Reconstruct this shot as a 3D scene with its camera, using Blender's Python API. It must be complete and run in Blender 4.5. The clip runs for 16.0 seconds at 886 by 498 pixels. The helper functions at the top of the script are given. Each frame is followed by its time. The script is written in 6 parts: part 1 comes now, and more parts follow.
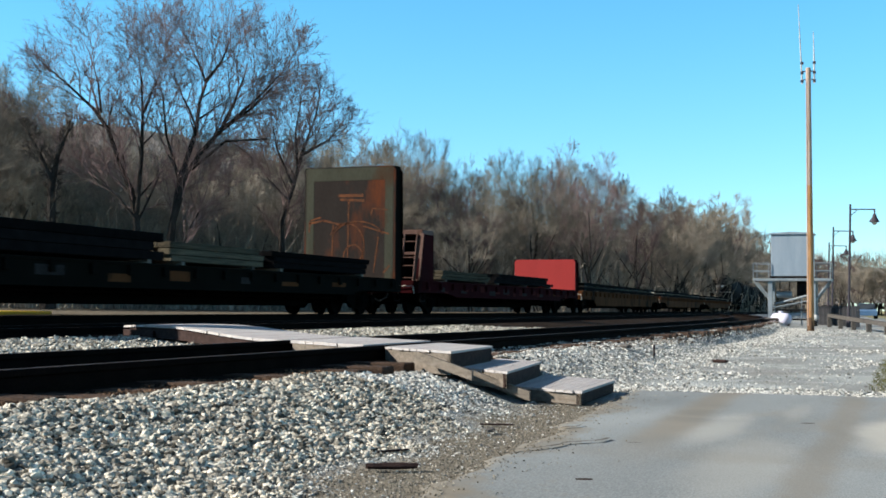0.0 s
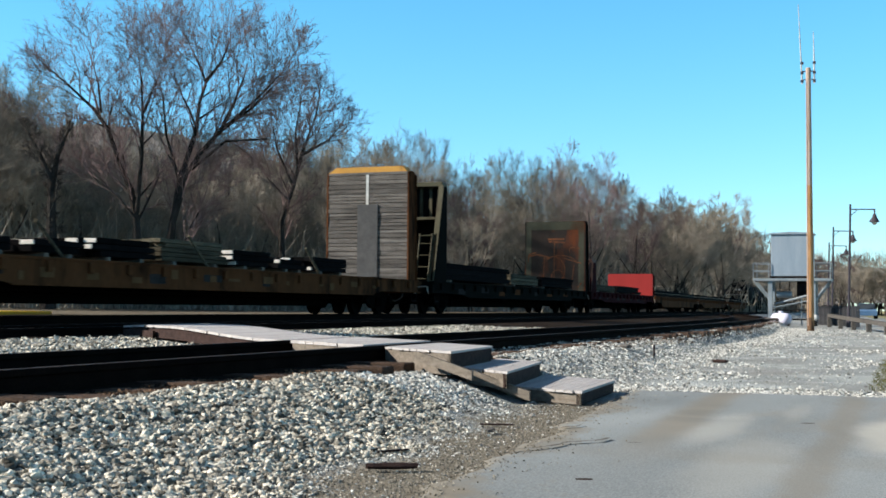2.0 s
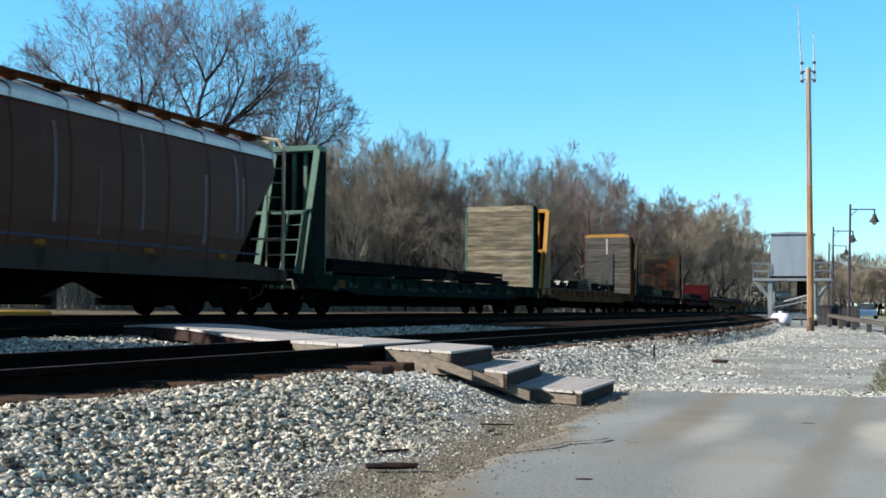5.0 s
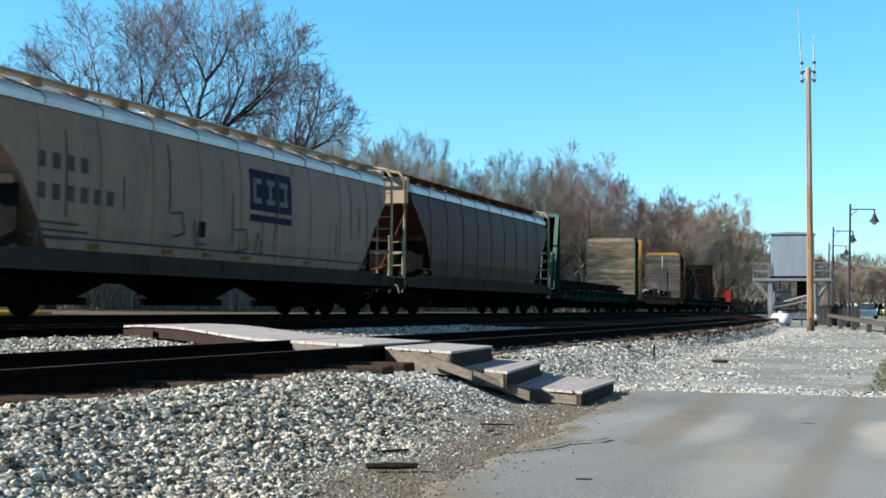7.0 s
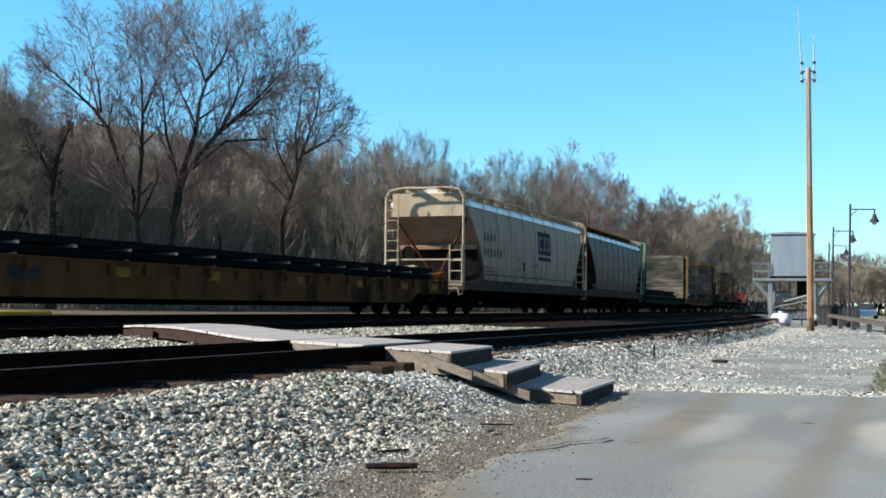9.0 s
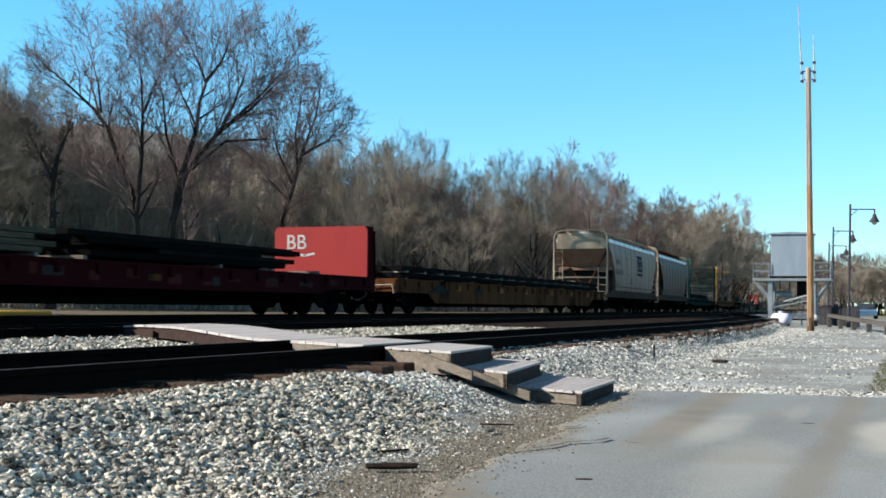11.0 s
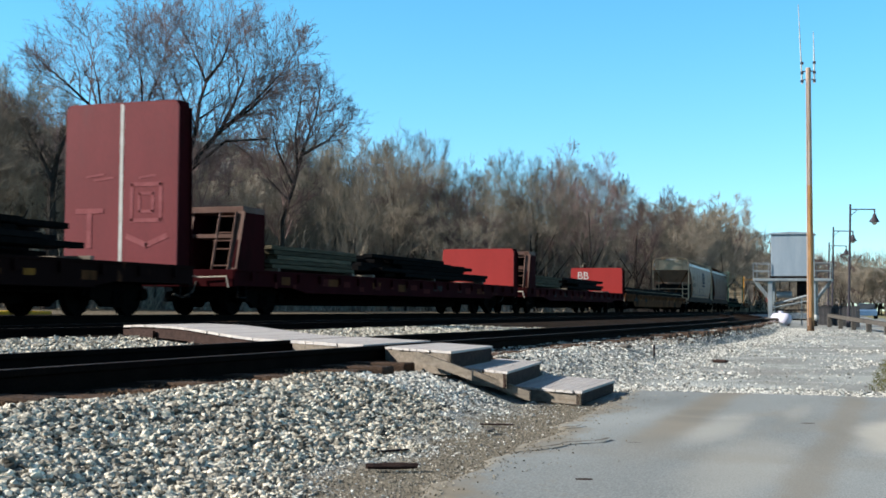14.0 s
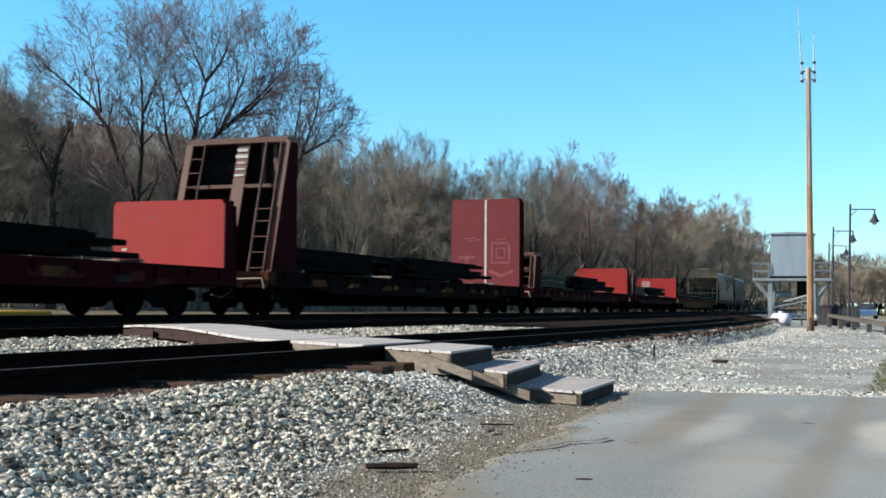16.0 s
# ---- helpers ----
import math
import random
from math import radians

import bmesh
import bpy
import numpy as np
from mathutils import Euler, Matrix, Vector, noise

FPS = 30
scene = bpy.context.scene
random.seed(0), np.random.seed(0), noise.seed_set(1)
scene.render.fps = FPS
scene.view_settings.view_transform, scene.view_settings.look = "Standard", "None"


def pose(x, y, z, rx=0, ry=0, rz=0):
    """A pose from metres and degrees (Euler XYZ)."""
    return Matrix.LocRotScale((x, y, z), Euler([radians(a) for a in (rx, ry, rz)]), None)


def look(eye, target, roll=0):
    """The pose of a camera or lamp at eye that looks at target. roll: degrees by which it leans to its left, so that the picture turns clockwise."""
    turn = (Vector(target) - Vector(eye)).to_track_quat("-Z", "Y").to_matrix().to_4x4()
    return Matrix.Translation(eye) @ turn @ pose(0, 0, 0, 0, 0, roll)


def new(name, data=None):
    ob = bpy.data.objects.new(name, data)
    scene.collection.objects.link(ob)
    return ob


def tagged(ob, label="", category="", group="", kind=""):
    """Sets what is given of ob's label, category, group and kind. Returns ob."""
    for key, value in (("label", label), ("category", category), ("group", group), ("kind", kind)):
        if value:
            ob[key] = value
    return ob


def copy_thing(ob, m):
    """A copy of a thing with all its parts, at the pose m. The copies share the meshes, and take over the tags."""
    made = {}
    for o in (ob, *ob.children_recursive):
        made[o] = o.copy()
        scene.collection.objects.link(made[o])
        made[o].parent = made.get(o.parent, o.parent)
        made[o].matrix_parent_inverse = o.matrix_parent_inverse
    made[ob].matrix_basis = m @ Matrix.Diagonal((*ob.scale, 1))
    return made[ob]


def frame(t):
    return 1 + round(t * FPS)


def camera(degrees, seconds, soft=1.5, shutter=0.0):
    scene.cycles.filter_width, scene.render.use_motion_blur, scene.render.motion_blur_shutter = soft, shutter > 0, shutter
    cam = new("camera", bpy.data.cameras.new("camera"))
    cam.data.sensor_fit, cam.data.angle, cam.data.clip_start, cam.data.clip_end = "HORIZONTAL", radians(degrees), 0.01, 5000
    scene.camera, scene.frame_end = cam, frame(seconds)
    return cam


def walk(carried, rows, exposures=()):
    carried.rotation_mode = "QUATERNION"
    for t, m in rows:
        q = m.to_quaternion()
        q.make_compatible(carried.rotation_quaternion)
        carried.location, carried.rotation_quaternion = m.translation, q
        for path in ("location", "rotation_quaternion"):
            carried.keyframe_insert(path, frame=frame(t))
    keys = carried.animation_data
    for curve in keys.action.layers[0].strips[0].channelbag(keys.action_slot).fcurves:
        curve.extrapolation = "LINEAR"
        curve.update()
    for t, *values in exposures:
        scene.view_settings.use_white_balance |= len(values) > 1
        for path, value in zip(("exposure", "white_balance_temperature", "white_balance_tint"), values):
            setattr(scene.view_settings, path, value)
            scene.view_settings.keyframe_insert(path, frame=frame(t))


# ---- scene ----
cam = camera(39.31, 16.0, soft=1.7, shutter=0.2)
EYE = (0.0, 0.0, 0.775)
AIM = (EYE[0] + math.cos(radians(20.46)) * math.cos(radians(2.702)),
       EYE[1] + math.sin(radians(20.46)) * math.cos(radians(2.702)),
       EYE[2] + math.sin(radians(2.702)))
walk(cam, [(0.0, look(EYE, AIM, 0.402)), (16.0, look(EYE, AIM, 0.402))])

# ---- light: clear early-spring sky, low sun beyond the train on the left ----
SUN = Vector((-0.88, 1.88, 1.12)).normalized()
world = bpy.data.worlds.new("sky")
scene.world = world
world.use_nodes = True
wn = world.node_tree.nodes
sky = wn.new("ShaderNodeTexSky")
sky.sky_type = "NISHITA"
sky.sun_disc = False
sky.sun_elevation = math.asin(SUN.z)
sky.sun_rotation = math.atan2(SUN.x, SUN.y)
sky.air_density, sky.dust_density, sky.ozone_density = 1.0, 0.0, 4.0
tint = wn.new("ShaderNodeMix")
tint.data_type, tint.blend_type = "RGBA", "MULTIPLY"
tint.inputs[0].default_value = 1.0
way = wn.new("ShaderNodeTexCoord")
split = wn.new("ShaderNodeSeparateXYZ")
ramp_ = wn.new("ShaderNodeValToRGB")
ramp_.color_ramp.interpolation = "EASE"
stops = ((0.0, (0.70, 0.97, 1.12)), (0.28, (0.54, 1.12, 1.14)), (0.46, (0.62, 0.53, 0.48)))
ramp_.color_ramp.elements.new(0.5)
for el, (pos, col) in zip(ramp_.color_ramp.elements, stops):
    el.position, el.color = pos, (*col, 1)
link = world.node_tree.links.new
link(way.outputs["Generated"], split.inputs[0])
link(split.outputs[2], ramp_.inputs[0])
link(ramp_.outputs[0], tint.inputs[7])
link(sky.outputs[0], tint.inputs[6])
link(tint.outputs[2], wn["Background"].inputs[0])
wn["Background"].inputs[1].default_value = 0.1
sun_lamp = new("sun", bpy.data.lights.new("sun", "SUN"))
sun_lamp.data.energy, sun_lamp.data.angle, sun_lamp.data.color = 5.0, radians(0.53), (0.95, 0.885, 0.785)
sun_lamp.matrix_world = look(SUN * 50, (0, 0, 0))
scene.view_settings.exposure = 1.0


# ---- materials ----
def mat(name, a, b, rough=0.8, scale=3.0, fine=40.0, bump=0.2, metal=0.0, stain=None, amount=0.5, stretch=(1, 1, 1),
        random_value=0.0, spread=0.25, island=False, depth=0.02, gloss=0.12):
    """Two colours mixed by a coarse and a fine noise, an optional stain, and a bump."""
    m = bpy.data.materials.new(name)
    m.use_nodes = True
    n, k = m.node_tree.nodes, m.node_tree.links.new
    bsdf = n["Principled BSDF"]
    co = n.new("ShaderNodeTexCoord")
    mp = n.new("ShaderNodeMapping")
    mp.inputs["Scale"].default_value = stretch
    k(co.outputs["Object"], mp.inputs[0])
    big, small = n.new("ShaderNodeTexNoise"), n.new("ShaderNodeTexNoise")
    big.inputs["Scale"].default_value, small.inputs["Scale"].default_value = scale, fine
    big.inputs["Detail"].default_value, small.inputs["Detail"].default_value = 4, 5
    for t in (big, small):
        k(mp.outputs[0], t.inputs[0])
    add = n.new("ShaderNodeMath")
    add.operation = "ADD"
    k(big.outputs[0], add.inputs[0])
    k(small.outputs[0], add.inputs[1])
    ramp = n.new("ShaderNodeMapRange")
    ramp.inputs[1].default_value, ramp.inputs[2].default_value = 1 - spread, 1 + spread
    k(add.outputs[0], ramp.inputs[0])
    mix = n.new("ShaderNodeMix")
    mix.data_type = "RGBA"
    mix.inputs[6].default_value, mix.inputs[7].default_value = (*a, 1), (*b, 1)
    k(ramp.outputs[0], mix.inputs[0])
    out = mix.outputs[2]
    if stain:
        st = n.new("ShaderNodeTexNoise")
        st.inputs["Scale"].default_value, st.inputs["Detail"].default_value = scale * 0.6, 8
        st.inputs["Roughness"].default_value = 0.65
        mp2 = n.new("ShaderNodeMapping")
        mp2.inputs["Location"].default_value = (3.7, 9.1, 1.3)
        mp2.inputs["Scale"].default_value = stretch
        k(co.outputs["Object"], mp2.inputs[0])
        k(mp2.outputs[0], st.inputs[0])
        r2 = n.new("ShaderNodeMapRange")
        r2.inputs[1].default_value, r2.inputs[2].default_value = 0.72 - 0.35 * amount, 0.78 - 0.2 * amount
        k(st.outputs[0], r2.inputs[0])
        mix2 = n.new("ShaderNodeMix")
        mix2.data_type = "RGBA"
        mix2.inputs[7].default_value = (*stain, 1)
        k(out, mix2.inputs[6])
        k(r2.outputs[0], mix2.inputs[0])
        out = mix2.outputs[2]
    if random_value:
        if island:
            geo = n.new("ShaderNodeNewGeometry")
            rnd = geo.outputs["Random Per Island"]
        else:
            info = n.new("ShaderNodeObjectInfo")
            rnd = info.outputs["Random"]
        r3 = n.new("ShaderNodeMapRange")
        r3.inputs[3].default_value, r3.inputs[4].default_value = 1 - random_value, 1 + random_value
        k(rnd, r3.inputs[0])
        hsv = n.new("ShaderNodeHueSaturation")
        k(r3.outputs[0], hsv.inputs["Value"])
        k(out, hsv.inputs["Color"])
        out = hsv.outputs[0]
    k(out, bsdf.inputs["Base Color"])
    rr = n.new("ShaderNodeMapRange")
    rr.inputs[3].default_value, rr.inputs[4].default_value = max(rough - 0.12, 0.05), min(rough + 0.12, 1)
    k(small.outputs[0], rr.inputs[0])
    k(rr.outputs[0], bsdf.inputs["Roughness"])
    bsdf.inputs["Metallic"].default_value = metal
    bsdf.inputs["Specular IOR Level"].default_value = gloss
    if bump:
        bp = n.new("ShaderNodeBump")
        bp.inputs["Strength"].default_value, bp.inputs["Distance"].default_value = bump, depth
        k(add.outputs[0], bp.inputs["Height"])
        k(bp.outputs[0], bsdf.inputs["Normal"])
    return m


M = {
    "gravel": mat("gravel_bed", (0.2, 0.212, 0.205), (0.45, 0.465, 0.445), 0.95, 0.8, 60, 1.0, stain=(0.25, 0.25, 0.235), amount=0.7, depth=0.03, gloss=0.03),
    "stone": mat("ballast_stone", (0.21, 0.194, 0.162), (0.55, 0.508, 0.425), 0.95, 9, 60, 0.4, random_value=0.85, island=True, gloss=0.02),
    "stone_cool": mat("pale_limestone_chips", (0.23, 0.226, 0.208), (0.58, 0.568, 0.522), 0.95, 9, 60, 0.4, random_value=0.7, island=True, gloss=0.02),
    "ballast_bed": mat("shaded_ballast_bed", (0.05, 0.048, 0.044), (0.15, 0.145, 0.132), 0.95, 3, 60, 1.0, depth=0.03, gloss=0.02),
    "asphalt": mat("old_asphalt", (0.145, 0.157, 0.158), (0.265, 0.282, 0.278), 0.9, 0.6, 90, 0.25, stain=(0.22, 0.205, 0.175), amount=0.6, depth=0.004, stretch=(0.45, 1.3, 1)),
    "track_dirt": mat("shaded_track_dirt", (0.008, 0.006, 0.005), (0.035, 0.026, 0.02), 0.95, 2.5, 40, 0.9, depth=0.03, gloss=0.01),
    "dirt": mat("dirt", (0.12, 0.105, 0.08), (0.26, 0.23, 0.18), 0.95, 2.5, 70, 0.7, depth=0.02, gloss=0.03),
    "rust_dirt": mat("rusty_dirt", (0.045, 0.028, 0.019), (0.19, 0.12, 0.078), 0.95, 3.0, 45, 0.9, depth=0.03, gloss=0.02),
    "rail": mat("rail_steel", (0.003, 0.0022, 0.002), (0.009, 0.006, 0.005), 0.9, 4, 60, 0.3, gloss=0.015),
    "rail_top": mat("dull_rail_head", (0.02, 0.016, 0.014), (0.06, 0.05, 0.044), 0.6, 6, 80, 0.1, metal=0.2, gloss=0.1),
    "grit": mat("brown_grit", (0.1, 0.088, 0.07), (0.3, 0.27, 0.22), 0.95, 9, 60, 0.3, random_value=0.7, island=True, gloss=0.03),
    "tie": mat("weathered_tie", (0.035, 0.022, 0.016), (0.13, 0.085, 0.06), 0.95, 3, 40, 0.8, stretch=(6, 1, 6), random_value=0.3),
    "rail_timber": mat("grey_brown_guard_timber", (0.05, 0.046, 0.042), (0.11, 0.1, 0.09), 0.9, 3, 40, 0.4, stretch=(1, 8, 8)),
    "plank": mat("grey_plank", (0.32, 0.3, 0.29), (0.47, 0.445, 0.435), 0.9, 5, 60, 0.6, stretch=(1, 12, 12), random_value=0.12, depth=0.006),
    "timber": mat("brown_timber", (0.1, 0.084, 0.068), (0.2, 0.172, 0.142), 0.9, 4, 50, 0.6, stretch=(8, 1, 8), depth=0.006),
    "bark": mat("bark", (0.036, 0.03, 0.026), (0.095, 0.08, 0.067), 0.95, 2.2, 14, 0.7, random_value=0.3, depth=0.04),
    "bark_dark": mat("dark_trunk_bark", (0.016, 0.014, 0.013), (0.05, 0.042, 0.037), 0.95, 2.2, 14, 0.7, depth=0.04, gloss=0.05),
    "bark_red": mat("reddish_twig_bark", (0.095, 0.065, 0.063), (0.17, 0.122, 0.116), 0.95, 1.2, 14, 0.5, random_value=0.3, depth=0.04),
    "bark_pale": mat("pale_bark", (0.13, 0.115, 0.092), (0.32, 0.28, 0.225), 0.95, 1.2, 14, 0.5, random_value=0.3, depth=0.04),
    "twigs": mat("grey_brown_twigs", (0.12, 0.104, 0.083), (0.27, 0.234, 0.188), 0.95, 0.7, 14, 0.0, random_value=0.3),
    "twigs_pale": mat("pale_grey_twigs", (0.16, 0.139, 0.112), (0.34, 0.296, 0.238), 0.95, 0.7, 14, 0.0, random_value=0.3),
    "leaf_litter": mat("leaf_litter", (0.08, 0.065, 0.045), (0.16, 0.13, 0.09), 1.0, 0.3, 9, 0.8, stain=(0.2, 0.22, 0.09), amount=0.35, depth=0.1),
    "grass": mat("dry_grass", (0.2, 0.2, 0.09), (0.36, 0.31, 0.18), 1.0, 1.5, 30, 0.8, depth=0.05),
    "hill": mat("far_wooded_hill", (0.13, 0.12, 0.11), (0.24, 0.22, 0.2), 1.0, 0.05, 0.5, 0.8, depth=2.0),
    "pole_butt": mat("dark_pole_foot", (0.06, 0.035, 0.022), (0.17, 0.1, 0.058), 0.9, 3, 30, 0.5, stretch=(5, 5, 0.6)),
    "brush": mat("brush_stems", (0.16, 0.139, 0.111), (0.36, 0.314, 0.25), 0.95, 0.4, 14, 0.0, random_value=0.45, island=True),
    "timber_dark": mat("dark_and_shaded_timber", (0.018, 0.011, 0.01), (0.05, 0.03, 0.026), 0.95, 4, 50, 0.6, stretch=(3, 1, 6), depth=0.006),
    "galv_blue": mat("painted_sheet_metal", (0.2, 0.25, 0.3), (0.26, 0.31, 0.36), 0.5, 1.2, 30, 0.06, stretch=(1, 3, 0.4)),
    "lamp_steel": mat("dark_lamp_steel", (0.03, 0.028, 0.035), (0.06, 0.05, 0.06), 0.5, 3, 30, 0.05),
    "fence": mat("dark_fence_boards", (0.045, 0.045, 0.05), (0.09, 0.09, 0.095), 0.9, 3, 30, 0.3, random_value=0.3),
    "stone_dark": mat("dark_stone", (0.06, 0.055, 0.05), (0.14, 0.13, 0.12), 0.95, 5, 40, 0.5),
    "glass": mat("dark_car_glass", (0.03, 0.04, 0.05), (0.05, 0.06, 0.07), 0.1, 3, 30, 0.0),
    "grass_blade": mat("green_brown_grass", (0.06, 0.075, 0.025), (0.17, 0.15, 0.07), 0.9, 2, 20, 0.0, random_value=0.4, island=True),
    "crack": mat("dark_crack", (0.06, 0.055, 0.048), (0.12, 0.11, 0.095), 0.95, 5, 40, 0.3),
    "black": mat("black_steel", (0.005, 0.005, 0.005), (0.014, 0.012, 0.012), 0.8, 3, 30, 0.2, gloss=0.03),
    "hose": mat("grey_rubber_hose", (0.03, 0.028, 0.026), (0.07, 0.066, 0.06), 0.8, 5, 30, 0.1),
    "underframe": mat("near_black_underframe", (0.0018, 0.0015, 0.0015), (0.005, 0.004, 0.0035), 0.95, 3, 30, 0.3, gloss=0.01),
    "galv": mat("galvanised_steel", (0.2, 0.23, 0.25), (0.3, 0.33, 0.35), 0.5, 2, 40, 0.08, metal=0.35),
    "pole_grey": mat("weathered_pole", (0.3, 0.21, 0.165), (0.46, 0.36, 0.3), 0.85, 2, 30, 0.5, stretch=(5, 5, 0.6), stain=(0.2, 0.13, 0.1), amount=0.4),
    "pole": mat("pine_pole", (0.3, 0.15, 0.065), (0.46, 0.26, 0.125), 0.85, 2, 30, 0.5, stretch=(5, 5, 0.6), stain=(0.16, 0.09, 0.06), amount=0.4),
}


def paint(name, colour, rust=(0.12, 0.05, 0.025), amount=0.4, rough=0.6, stretch=(1, 1, 0.35), dirt=0.72, gloss=0.15):
    return mat(name, tuple(c * dirt for c in colour), colour, rough, 1.6, 22, 0.12, stain=rust, amount=amount, stretch=stretch, depth=0.01, gloss=gloss)


def soiled(m, a, b):
    """Lets the soil that the mesh's "soil" value names lie over a material, broken up by a noise."""
    n, k = m.node_tree.nodes, m.node_tree.links.new
    bsdf = n["Principled BSDF"]
    at = n.new("ShaderNodeAttribute")
    at.attribute_name = "soil"
    co, ns = n.new("ShaderNodeTexCoord"), n.new("ShaderNodeTexNoise")
    ns.inputs["Scale"].default_value, ns.inputs["Detail"].default_value, ns.inputs["Roughness"].default_value = 7, 8, 0.7
    k(co.outputs["Object"], ns.inputs[0])
    ad, rg = n.new("ShaderNodeMath"), n.new("ShaderNodeMapRange")
    ad.operation = "ADD"
    k(at.outputs["Fac"], ad.inputs[0])
    k(ns.outputs[0], ad.inputs[1])
    rg.inputs[1].default_value, rg.inputs[2].default_value = 0.8, 1.15
    k(ad.outputs[0], rg.inputs[0])
    mx, tone = n.new("ShaderNodeMix"), n.new("ShaderNodeMix")
    mx.data_type = tone.data_type = "RGBA"
    tone.inputs[6].default_value, tone.inputs[7].default_value = (*a, 1), (*b, 1)
    k(ns.outputs[0], tone.inputs[0])
    k(bsdf.inputs["Base Color"].links[0].from_socket, mx.inputs[6])
    k(tone.outputs[2], mx.inputs[7])
    k(rg.outputs[0], mx.inputs[0])
    k(mx.outputs[2], bsdf.inputs["Base Color"])


def dusted(m, a, b, name="dust"):
    """Lets a pale dust that the mesh's own value names lie over a material."""
    n, k = m.node_tree.nodes, m.node_tree.links.new
    bsdf = n["Principled BSDF"]
    at, ns, ml, mx = n.new("ShaderNodeAttribute"), n.new("ShaderNodeTexNoise"), n.new("ShaderNodeMix"), n.new("ShaderNodeMix")
    at.attribute_name = name
    ns.inputs["Scale"].default_value, ns.inputs["Detail"].default_value = 14, 7
    ml.data_type = mx.data_type = "RGBA"
    ml.inputs[6].default_value, ml.inputs[7].default_value = (*a, 1), (*b, 1)
    k(ns.outputs[0], ml.inputs[0])
    k(bsdf.inputs["Base Color"].links[0].from_socket, mx.inputs[6])
    k(ml.outputs[2], mx.inputs[7])
    k(at.outputs["Fac"], mx.inputs[0])
    k(mx.outputs[2], bsdf.inputs["Base Color"])


dusted(M["asphalt"], (0.27, 0.265, 0.24), (0.46, 0.44, 0.385))
dusted(M["asphalt"], (0.13, 0.12, 0.1), (0.24, 0.21, 0.165), "tread")
soiled(M["asphalt"], (0.1, 0.088, 0.068), (0.27, 0.24, 0.19))
soiled(M["gravel"], (0.1, 0.088, 0.068), (0.27, 0.24, 0.19))


# ---- mesh helpers ----
def part(name, bm, material, parent, label=""):
    me = bpy.data.meshes.new(name)
    bm.to_mesh(me)
    bm.free()
    me.materials.append(material)
    ob = new(name, me)
    ob.parent = parent
    if label:
        ob["label"] = label
    return ob


def thing(name, label, category, m=None, group="", kind=""):
    ob = tagged(new(name), label, category, group, kind)
    if m is not None:
        ob.matrix_basis = m
    return ob


def add_box(bm, x0, x1, y0, y1, z0, z1, bevel=0.0, turn=None):
    vs = [bm.verts.new((x, y, z)) for x in (x0, x1) for y in (y0, y1) for z in (z0, z1)]
    if turn is not None:
        for v in vs:
            v.co = turn @ v.co
    fs = [bm.faces.new([vs[i] for i in q]) for q in
          ((0, 1, 3, 2), (4, 6, 7, 5), (0, 4, 5, 1), (2, 3, 7, 6), (0, 2, 6, 4), (1, 5, 7, 3))]
    if bevel:
        es = list({e for f in fs for e in f.edges})
        bmesh.ops.bevel(bm, geom=es, offset=bevel, segments=1, affect="EDGES")
    return bm


def boxes(*rows, bevel=0.0):
    bm = bmesh.new()
    for r in rows:
        add_box(bm, *r, bevel=bevel)
    return bm


def add_rod(bm, a, b, r0, r1=None, n=8):
    a, b = Vector(a), Vector(b)
    r1 = r0 if r1 is None else r1
    d = b - a
    res = bmesh.ops.create_cone(bm, cap_ends=True, segments=n, radius1=r0, radius2=r1, depth=d.length)
    m = Matrix.Translation((a + b) / 2) @ d.to_track_quat("Z", "Y").to_matrix().to_4x4()
    bmesh.ops.transform(bm, matrix=m, verts=res["verts"])
    return bm


def rods(r, *pairs, n=8):
    bm = bmesh.new()
    for a, b in pairs:
        add_rod(bm, a, b, r, n=n)
    return bm


def extrude_profile(pts, x0, x1, axis="x"):
    """A closed outline in (y, z) drawn out along x."""
    bm = bmesh.new()
    put = (lambda u, v, w: (w, u, v)) if axis == "x" else (lambda u, v, w: (u, w, v))
    a = [bm.verts.new(put(y, z, x0)) for y, z in pts]
    b = [bm.verts.new(put(y, z, x1)) for y, z in pts]
    bm.faces.new(a)
    bm.faces.new(b[::-1])
    for i in range(len(pts)):
        j = (i + 1) % len(pts)
        bm.faces.new((a[j], a[i], b[i], b[j]))
    bmesh.ops.recalc_face_normals(bm, faces=bm.faces)
    return bm


def mesh_object(name, verts, faces, material, smooth=False):
    me = bpy.data.meshes.new(name)
    me.from_pydata(verts, [], faces)
    me.materials.append(material)
    if smooth:
        me.polygons.foreach_set("use_smooth", [True] * len(me.polygons))
    return new(name, me)


# ---- the line of the tracks ----
BEND0, BEND1, CURVE = 37.0, 77.0, 0.001185


def line(s):
    """Point and heading of the reference line at s metres."""
    u = min(max(s - BEND0, 0.0), BEND1 - BEND0)
    a = CURVE * u
    if s <= BEND0:
        return s, 0.0, 0.0
    e = max(s - BEND1, 0.0)
    return (BEND0 + math.sin(a) / CURVE + e * math.cos(a), (1 - math.cos(a)) / CURVE + e * math.sin(a), a)


TRAIN_Y, TRAIN_Z = 16.39, 0.555
MID_Y, MID_Z = 11.95, 0.455
NEAR_Y, NEAR_Z = 5.36, 0.42


def on_line(s, off, z):
    x, y, a = line(s)
    return Vector((x - off * math.sin(a), y + off * math.cos(a), z)), a


def siding(s):
    """How far the siding has drawn over towards the middle track."""
    return min(max(s - 24.0, 0.0) ** 2 / 36.0 ** 2 * 1.35, 6.4)


SPEED = 12.861


